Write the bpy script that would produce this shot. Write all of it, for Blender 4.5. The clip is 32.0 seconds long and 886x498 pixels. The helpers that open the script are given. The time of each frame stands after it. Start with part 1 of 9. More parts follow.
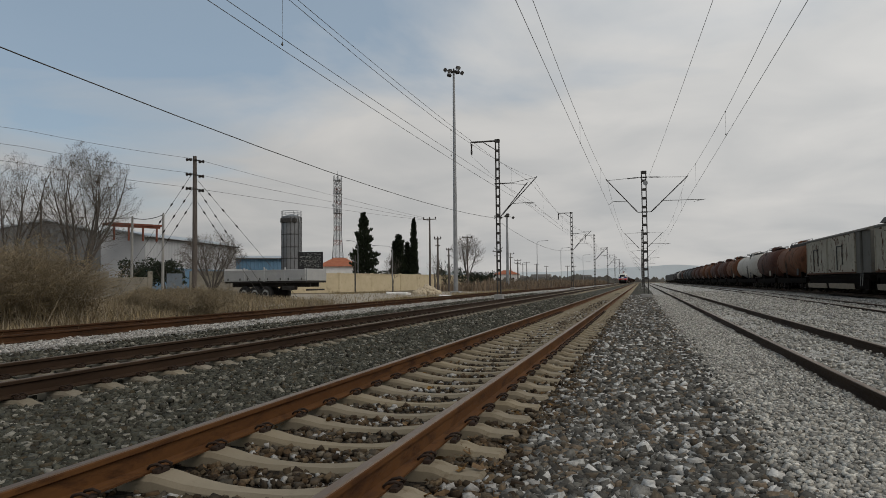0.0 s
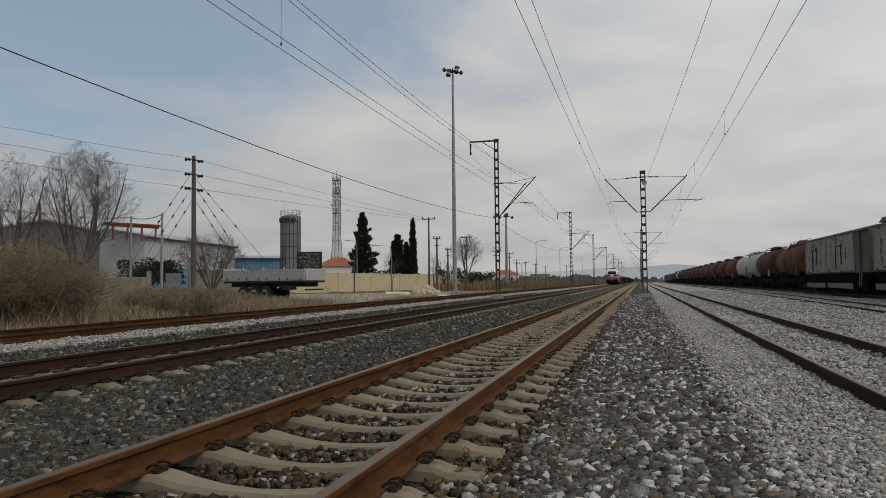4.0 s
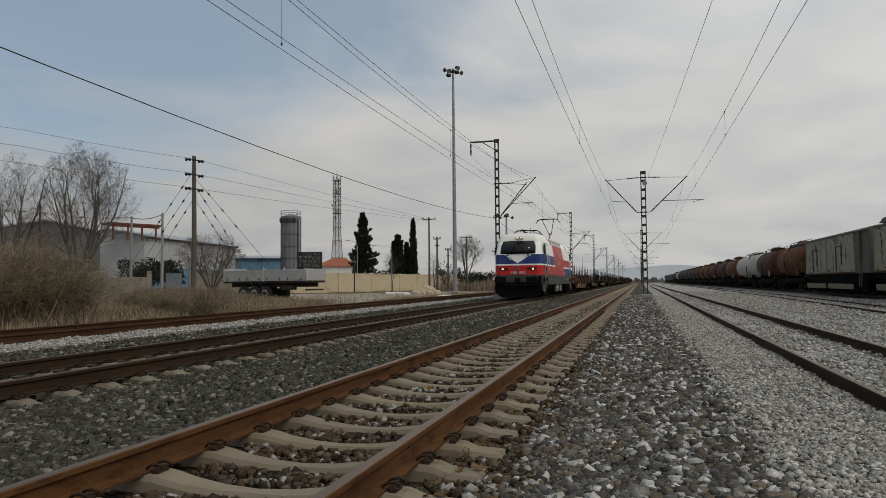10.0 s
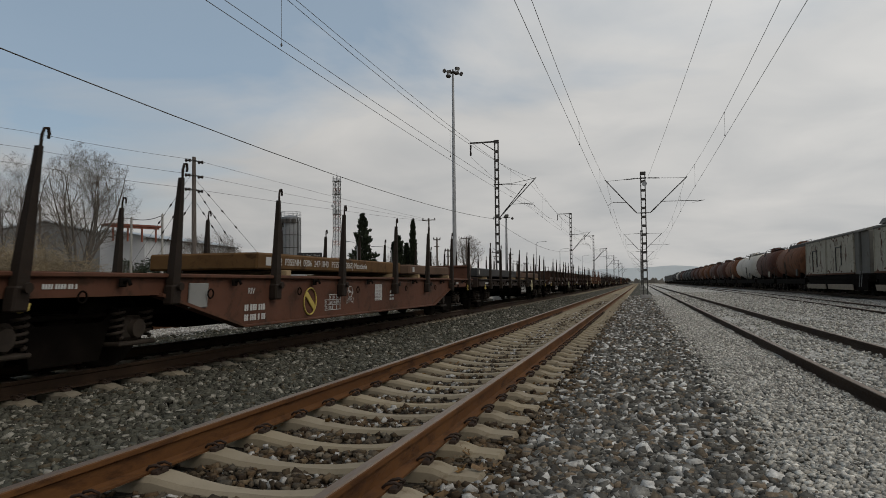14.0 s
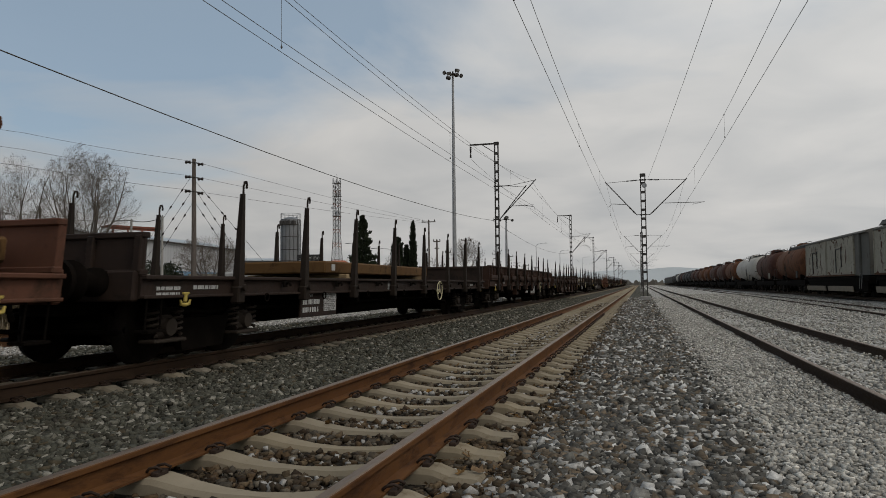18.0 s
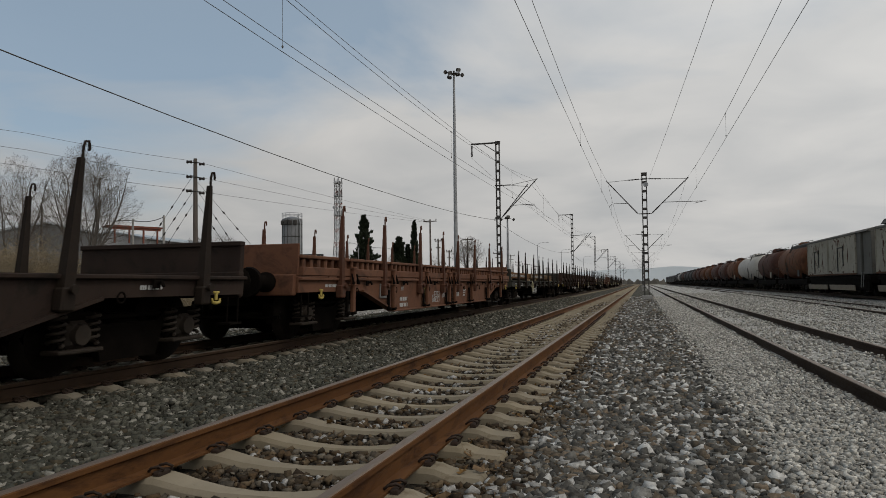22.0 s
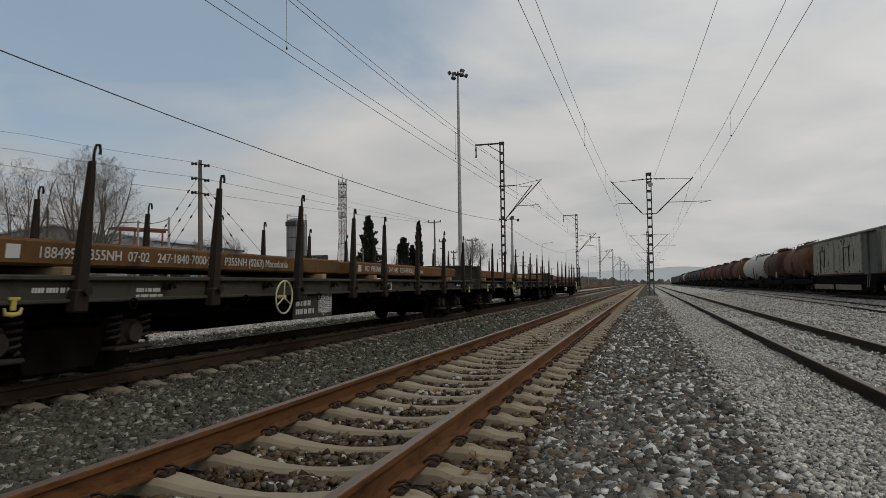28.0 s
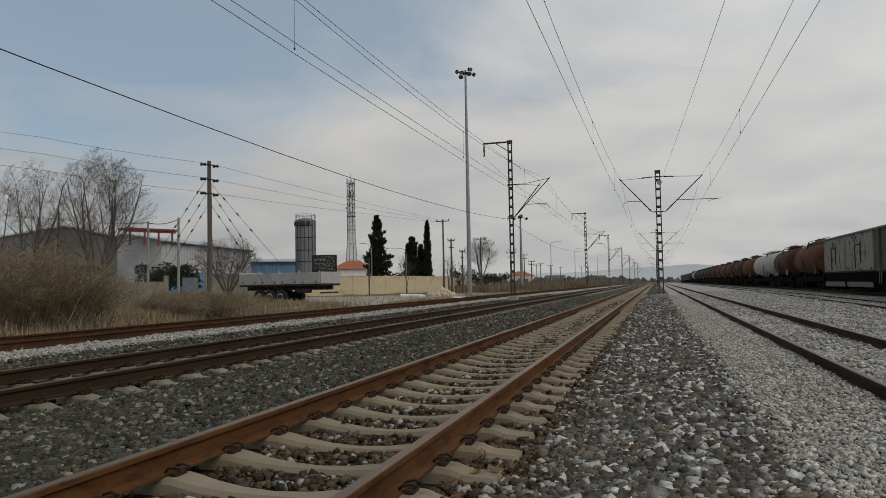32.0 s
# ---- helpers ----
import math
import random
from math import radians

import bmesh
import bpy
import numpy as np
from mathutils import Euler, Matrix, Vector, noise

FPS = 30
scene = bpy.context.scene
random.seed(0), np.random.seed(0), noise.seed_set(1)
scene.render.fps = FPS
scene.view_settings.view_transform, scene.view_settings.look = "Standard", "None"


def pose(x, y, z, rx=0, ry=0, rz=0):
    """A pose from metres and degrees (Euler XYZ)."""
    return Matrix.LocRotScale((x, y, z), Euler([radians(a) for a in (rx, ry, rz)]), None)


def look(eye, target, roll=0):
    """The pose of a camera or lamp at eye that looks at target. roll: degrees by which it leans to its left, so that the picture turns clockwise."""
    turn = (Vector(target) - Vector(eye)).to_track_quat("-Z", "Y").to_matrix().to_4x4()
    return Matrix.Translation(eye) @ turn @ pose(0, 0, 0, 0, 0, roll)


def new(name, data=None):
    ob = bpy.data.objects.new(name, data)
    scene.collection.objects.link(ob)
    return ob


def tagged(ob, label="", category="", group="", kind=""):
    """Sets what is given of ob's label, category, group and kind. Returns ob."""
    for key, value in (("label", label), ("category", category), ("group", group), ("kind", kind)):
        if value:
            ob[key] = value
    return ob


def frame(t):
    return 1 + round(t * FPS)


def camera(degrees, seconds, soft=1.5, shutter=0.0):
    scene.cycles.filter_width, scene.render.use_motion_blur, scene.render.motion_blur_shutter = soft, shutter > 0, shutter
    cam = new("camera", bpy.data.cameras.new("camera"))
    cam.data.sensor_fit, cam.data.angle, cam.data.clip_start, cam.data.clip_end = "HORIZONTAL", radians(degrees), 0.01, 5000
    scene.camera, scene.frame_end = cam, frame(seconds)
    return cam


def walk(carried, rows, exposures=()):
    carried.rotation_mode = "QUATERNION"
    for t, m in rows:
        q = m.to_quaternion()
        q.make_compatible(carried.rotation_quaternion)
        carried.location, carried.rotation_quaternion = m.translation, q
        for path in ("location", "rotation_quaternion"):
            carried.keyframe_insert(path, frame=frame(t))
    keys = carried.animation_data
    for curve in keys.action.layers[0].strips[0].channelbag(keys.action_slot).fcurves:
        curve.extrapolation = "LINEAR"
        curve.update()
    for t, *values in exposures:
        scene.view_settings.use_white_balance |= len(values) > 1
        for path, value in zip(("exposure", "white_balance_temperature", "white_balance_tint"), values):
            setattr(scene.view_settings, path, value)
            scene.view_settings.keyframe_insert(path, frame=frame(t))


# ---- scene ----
cam = camera(64.75, 32.0, soft=0.75, shutter=0.8)
# the phone camera reads its picture line by line, so what runs past leans
scene.cycles.rolling_shutter_type, scene.cycles.rolling_shutter_duration = "TOP", 0.03
EYE = (0.0, 0.0, 1.124)


def aim(yaw, pitch, roll):
    a, b = radians(yaw), radians(pitch)
    way = Vector((-math.sin(a) * math.cos(b), math.cos(a) * math.cos(b), math.sin(b)))
    return look(EYE, Vector(EYE) + way, roll)


# the hand-held camera stands in one place and sways a little: seconds, yaw, pitch, roll
SWAY = [
    (0, 15.802, 2.765, -0.551),
    (0.5, 15.681, 2.696, -0.513),
    (1, 15.662, 2.699, -0.453),
    (1.5, 15.717, 2.743, -0.489),
    (2, 15.675, 2.702, -0.506),
    (2.5, 15.684, 2.737, -0.502),
    (3, 15.597, 2.756, -0.490),
    (3.5, 15.740, 2.743, -0.562),
    (5.5, 15.632, 2.778, -0.586),
    (6, 15.745, 2.796, -0.589),
    (6.5, 15.659, 2.748, -0.516),
    (7, 15.743, 2.821, -0.573),
    (7.5, 15.735, 2.786, -0.587),
    (8, 15.746, 2.769, -0.550),
    (8.5, 15.598, 2.779, -0.463),
    (9, 15.660, 2.822, -0.517),
    (9.5, 15.884, 2.866, -0.627),
    (10, 15.745, 2.767, -0.522),
    (10.5, 15.741, 2.792, -0.611),
    (11, 15.745, 2.786, -0.566),
    (11.5, 15.737, 2.775, -0.575),
    (12, 15.697, 2.797, -0.500),
    (12.5, 15.746, 2.826, -0.547),
    (13, 15.868, 2.831, -0.583),
    (13.5, 15.765, 2.833, -0.563),
    (14, 15.736, 2.830, -0.549),
    (14.5, 15.861, 2.833, -0.552),
    (16.5, 15.936, 2.929, -0.598),
    (17, 15.836, 2.924, -0.619),
    (17.5, 15.804, 2.936, -0.619),
    (18, 15.731, 2.979, -0.562),
    (18.5, 15.789, 2.993, -0.621),
    (19, 15.607, 2.976, -0.555),
    (19.5, 15.748, 2.992, -0.555),
    (20, 15.884, 2.990, -0.657),
    (20.5, 15.786, 2.910, -0.628),
    (21, 15.750, 2.928, -0.616),
    (21.5, 15.781, 2.950, -0.618),
    (22, 15.841, 2.929, -0.638),
    (22.5, 15.918, 2.997, -0.671),
    (23, 15.611, 3.046, -0.568),
    (23.5, 16.006, 3.069, -0.685),
    (24, 15.821, 3.011, -0.637),
    (24.5, 15.805, 2.923, -0.650),
    (25, 16.255, 3.015, -0.746),
    (25.5, 16.152, 3.035, -0.803),
    (27.5, 16.216, 3.093, -0.790),
    (28, 16.207, 2.998, -0.787),
    (28.5, 16.321, 2.980, -0.820),
    (29, 16.280, 3.005, -0.758),
    (29.5, 16.531, 3.102, -0.901),
    (30, 16.370, 3.113, -0.857),
    (30.5, 16.469, 3.039, -0.853),
    (31, 16.351, 3.213, -0.830),
    (31.5, 16.836, 3.038, -0.983),
    (32, 16.907, 2.930, -1.044),
]
walk(cam, [(t, aim(y, p, r)) for t, y, p, r in SWAY])

# ---- light ----
scene.view_settings.exposure = 0.0
world = bpy.data.worlds.new("world")
scene.world = world
world.use_nodes = True


def node(tree, kind, **values):
    n = tree.nodes.new(kind)
    for key, value in values.items():
        if key in n.inputs:
            n.inputs[key].default_value = value
    return n


def calc(tree, op, a, b=None, c=None):
    """A math node; a, b and c are sockets or numbers."""
    n = tree.nodes.new("ShaderNodeMath")
    n.operation = op
    for i, v in enumerate((a, b, c)):
        if v is None:
            continue
        if isinstance(v, (int, float)):
            n.inputs[i].default_value = v
        else:
            tree.links.new(v, n.inputs[i])
    return n.outputs[0]


def blend(tree, fac, a, b):
    n = tree.nodes.new("ShaderNodeMix")
    n.data_type = "RGBA"
    for i, v in ((0, fac), (6, a), (7, b)):
        if isinstance(v, (int, float)):
            n.inputs[i].default_value = v
        elif isinstance(v, tuple):
            n.inputs[i].default_value = (*v, 1)
        else:
            tree.links.new(v, n.inputs[i])
    return n.outputs[2]


def ramp(tree, fac, *stops, steps=False):
    n = tree.nodes.new("ShaderNodeValToRGB")
    if steps:
        n.color_ramp.interpolation = "CONSTANT"
    el = n.color_ramp.elements
    while len(el) < len(stops):
        el.new(0.5)
    for e, (pos, col) in zip(el, stops):
        e.position = pos
        e.color = (*col, 1) if isinstance(col, tuple) else (col, col, col, 1)
    tree.links.new(fac, n.inputs[0])
    return n.outputs[0]


SUN_HIGH, SUN_TURN = 47.0, 112.0     # degrees above the ground, degrees from +y towards +x


def build_sky():
    t = world.node_tree
    t.nodes.clear()
    out = node(t, "ShaderNodeOutputWorld")
    sky = t.nodes.new("ShaderNodeTexSky")
    sky.sky_type, sky.sun_disc = "NISHITA", False
    sky.sun_elevation, sky.sun_rotation = radians(SUN_HIGH), radians(SUN_TURN)
    sky.air_density, sky.dust_density = 1.0, 1.6
    coord = t.nodes.new("ShaderNodeTexCoord")
    sep = t.nodes.new("ShaderNodeSeparateXYZ")
    t.links.new(coord.outputs["Generated"], sep.inputs[0])
    x, y, z = sep.outputs
    up = calc(t, "MAXIMUM", z, 0.0)
    deep = calc(t, "ADD", up, 0.16)
    flat = t.nodes.new("ShaderNodeCombineXYZ")
    t.links.new(calc(t, "DIVIDE", x, deep), flat.inputs[0])
    t.links.new(calc(t, "DIVIDE", y, deep), flat.inputs[1])
    big = node(t, "ShaderNodeTexNoise", Scale=1.05, Detail=6.0, Roughness=0.50, Distortion=0.4)
    t.links.new(flat.outputs[0], big.inputs["Vector"])
    # open blue towards the west side, closed haze towards the sun
    side = calc(t, "ADD", calc(t, "MULTIPLY", x, -0.95), calc(t, "MULTIPLY", y, 0.10))
    open_ = calc(t, "MULTIPLY_ADD", side, 0.52, -0.10)
    low = calc(t, "MULTIPLY", calc(t, "SUBTRACT", 0.30, up), 1.6)
    cover = calc(t, "ADD", calc(t, "SUBTRACT", big.outputs["Fac"], open_), calc(t, "MAXIMUM", low, -0.05))
    fac = ramp(t, cover, (0.27, 0.15), (0.42, 0.58), (0.58, 1.0))
    blue = t.nodes.new("ShaderNodeVectorMath")
    blue.operation = "SCALE"
    blue.inputs["Scale"].default_value = 0.10
    t.links.new(sky.outputs[0], blue.inputs[0])
    soft = node(t, "ShaderNodeTexNoise", Scale=1.5, Detail=5.0, Roughness=0.48, Distortion=0.4)
    t.links.new(flat.outputs[0], soft.inputs["Vector"])
    sunny = calc(t, "ADD", calc(t, "MULTIPLY_ADD", side, -0.25, 0.80), calc(t, "MULTIPLY", calc(t, "MINIMUM", up, 0.38), 0.60))
    grey = blend(t, ramp(t, soft.outputs["Fac"], (0.30, 0.0), (0.70, 1.0)), (0.548, 0.556, 0.558), (0.715, 0.702, 0.680))
    lit = t.nodes.new("ShaderNodeVectorMath")
    lit.operation = "SCALE"
    t.links.new(grey, lit.inputs[0])
    t.links.new(sunny, lit.inputs["Scale"])
    hazy = blend(t, 0.55, blue.outputs[0], (0.27, 0.375, 0.46))
    bg = node(t, "ShaderNodeBackground", Strength=1.0)
    t.links.new(blend(t, fac, hazy, lit.outputs[0]), bg.inputs[0])
    t.links.new(bg.outputs[0], out.inputs[0])


build_sky()
sun_data = bpy.data.lights.new("sun", "SUN")
sun_data.energy, sun_data.angle, sun_data.color = 0.75, radians(12), (1.0, 0.95, 0.88)
sun = new("sun", sun_data)
_e, _a = radians(SUN_HIGH), radians(SUN_TURN)
sun.matrix_world = look((40, -20, 60), Vector((40, -20, 60)) - Vector((math.sin(_a) * math.cos(_e), math.cos(_a) * math.cos(_e), math.sin(_e))))

# ---- materials ----


def surface(name, c1, c2, rough=0.8, metal=0.0, scale=3.0, fine=45.0, bump=0.25, stain=None, stain_at=0.58, vary=0.0, island=0.0,
            stretch=(1, 1, 1), spread=0.18, gloss=0.3):
    """Two tones mottled at a large scale, fine grain and relief, stains with ragged edges, and a little change from piece to piece."""
    m = bpy.data.materials.new(name)
    m.use_nodes = True
    t = m.node_tree
    p = t.nodes["Principled BSDF"]
    coord = t.nodes.new("ShaderNodeTexCoord")
    place = t.nodes.new("ShaderNodeMapping")
    place.inputs["Scale"].default_value = stretch
    t.links.new(coord.outputs["Object"], place.inputs[0])
    a = node(t, "ShaderNodeTexNoise", Scale=scale, Detail=6.0, Roughness=0.62)
    f = node(t, "ShaderNodeTexNoise", Scale=fine, Detail=3.0, Roughness=0.6)
    for n in (a, f):
        t.links.new(place.outputs[0], n.inputs["Vector"])
    mixed = calc(t, "ADD", calc(t, "MULTIPLY", a.outputs["Fac"], 0.7), calc(t, "MULTIPLY", f.outputs["Fac"], 0.3))
    col = ramp(t, mixed, (0.5 - spread, c1), (0.5 + spread, c2))
    if stain:
        s = node(t, "ShaderNodeTexNoise", Scale=scale * 2.3, Detail=7.0, Roughness=0.7, Distortion=0.6)
        t.links.new(place.outputs[0], s.inputs["Vector"])
        col = blend(t, ramp(t, s.outputs["Fac"], (stain_at - 0.05, 0.0), (stain_at + 0.08, 0.85)), col, stain)
    if vary or island:
        if island:
            r = t.nodes.new("ShaderNodeNewGeometry").outputs["Random Per Island"]
        else:
            r = t.nodes.new("ShaderNodeObjectInfo").outputs["Random"]
        hsv = t.nodes.new("ShaderNodeHueSaturation")
        amount = vary or island
        t.links.new(calc(t, "MULTIPLY_ADD", r, amount, 1 - amount / 2), hsv.inputs["Value"])
        sat = calc(t, "FRACT", calc(t, "MULTIPLY", r, 7.3))
        t.links.new(calc(t, "MULTIPLY_ADD", sat, amount * 0.8, 1 - amount * 0.4), hsv.inputs["Saturation"])
        t.links.new(col, hsv.inputs["Color"])
        col = hsv.outputs[0]
    t.links.new(col, p.inputs["Base Color"])
    t.links.new(ramp(t, f.outputs["Fac"], (0.3, max(rough - 0.12, 0.05)), (0.7, min(rough + 0.1, 1.0))), p.inputs["Roughness"])
    p.inputs["Metallic"].default_value = metal
    p.inputs["Specular IOR Level"].default_value = gloss
    if bump:
        b = node(t, "ShaderNodeBump", Strength=bump, Distance=0.02)
        t.links.new(mixed, b.inputs["Height"])
        t.links.new(b.outputs[0], p.inputs["Normal"])
    return m


def stone_paint(name, tones, soil=(0.045, 0.032, 0.020), rough=0.9):
    """Broken stone: each piece takes one of several tones."""
    m = bpy.data.materials.new(name)
    m.use_nodes = True
    t = m.node_tree
    p = t.nodes["Principled BSDF"]
    g = t.nodes.new("ShaderNodeNewGeometry")
    col = ramp(t, g.outputs["Random Per Island"], *[(i / len(tones), c) for i, c in enumerate(tones)], steps=True)
    coord = t.nodes.new("ShaderNodeTexCoord")
    f = node(t, "ShaderNodeTexNoise", Scale=38.0, Detail=4.0, Roughness=0.65)
    t.links.new(coord.outputs["Object"], f.inputs["Vector"])
    shade = t.nodes.new("ShaderNodeHueSaturation")
    t.links.new(calc(t, "MULTIPLY_ADD", f.outputs["Fac"], 1.7, 0.15), shade.inputs["Value"])
    t.links.new(col, shade.inputs["Color"])
    dirt = node(t, "ShaderNodeTexNoise", Scale=2.2, Detail=4.0, Roughness=0.6)
    t.links.new(coord.outputs["Object"], dirt.inputs["Vector"])
    col = blend(t, ramp(t, dirt.outputs["Fac"], (0.52, 0.0), (0.74, 0.40)), shade.outputs[0], soil)
    p.inputs["Specular IOR Level"].default_value = 0.12
    t.links.new(col, p.inputs["Base Color"])
    p.inputs["Roughness"].default_value = rough
    b = node(t, "ShaderNodeBump", Strength=0.4, Distance=0.01)
    t.links.new(f.outputs["Fac"], b.inputs["Height"])
    t.links.new(b.outputs[0], p.inputs["Normal"])
    return m


def bed_paint(name, tones, size, patch=None):
    """A bed of broken stone seen from afar: cells of different tones, with relief."""
    m = bpy.data.materials.new(name)
    m.use_nodes = True
    t = m.node_tree
    p = t.nodes["Principled BSDF"]
    coord = t.nodes.new("ShaderNodeTexCoord")
    v = node(t, "ShaderNodeTexVoronoi", Scale=1 / size)
    v.inputs["Randomness"].default_value = 1.0
    t.links.new(coord.outputs["Object"], v.inputs["Vector"])
    sep = t.nodes.new("ShaderNodeSeparateColor")
    t.links.new(v.outputs["Color"], sep.inputs[0])
    col = ramp(t, sep.outputs[0], *[(i / len(tones), c) for i, c in enumerate(tones)], steps=True)
    n = node(t, "ShaderNodeTexNoise", Scale=0.55, Detail=5.0, Roughness=0.6)
    t.links.new(coord.outputs["Object"], n.inputs["Vector"])
    col = blend(t, ramp(t, n.outputs["Fac"], (0.40, 0.0), (0.68, 0.6)), col, patch or tones[0])
    t.links.new(col, p.inputs["Base Color"])
    p.inputs["Roughness"].default_value = 0.95
    p.inputs["Specular IOR Level"].default_value = 0.12
    b = node(t, "ShaderNodeBump", Strength=0.9, Distance=size * 0.6)
    t.links.new(calc(t, "SUBTRACT", 1.0, v.outputs["Distance"]), b.inputs["Height"])
    t.links.new(b.outputs[0], p.inputs["Normal"])
    return m


def glow(name, colour, strength):
    m = bpy.data.materials.new(name)
    m.use_nodes = True
    p = m.node_tree.nodes["Principled BSDF"]
    p.inputs["Base Color"].default_value = (*colour, 1)
    p.inputs["Emission Color"].default_value = (*colour, 1)
    p.inputs["Emission Strength"].default_value = strength
    return m


def plain_glass(name, colour, rough=0.08):
    m = bpy.data.materials.new(name)
    m.use_nodes = True
    p = m.node_tree.nodes["Principled BSDF"]
    p.inputs["Base Color"].default_value = (*colour, 1)
    p.inputs["Roughness"].default_value = rough
    p.inputs["IOR"].default_value = 1.5
    p.inputs["Specular IOR Level"].default_value = 0.22
    return m


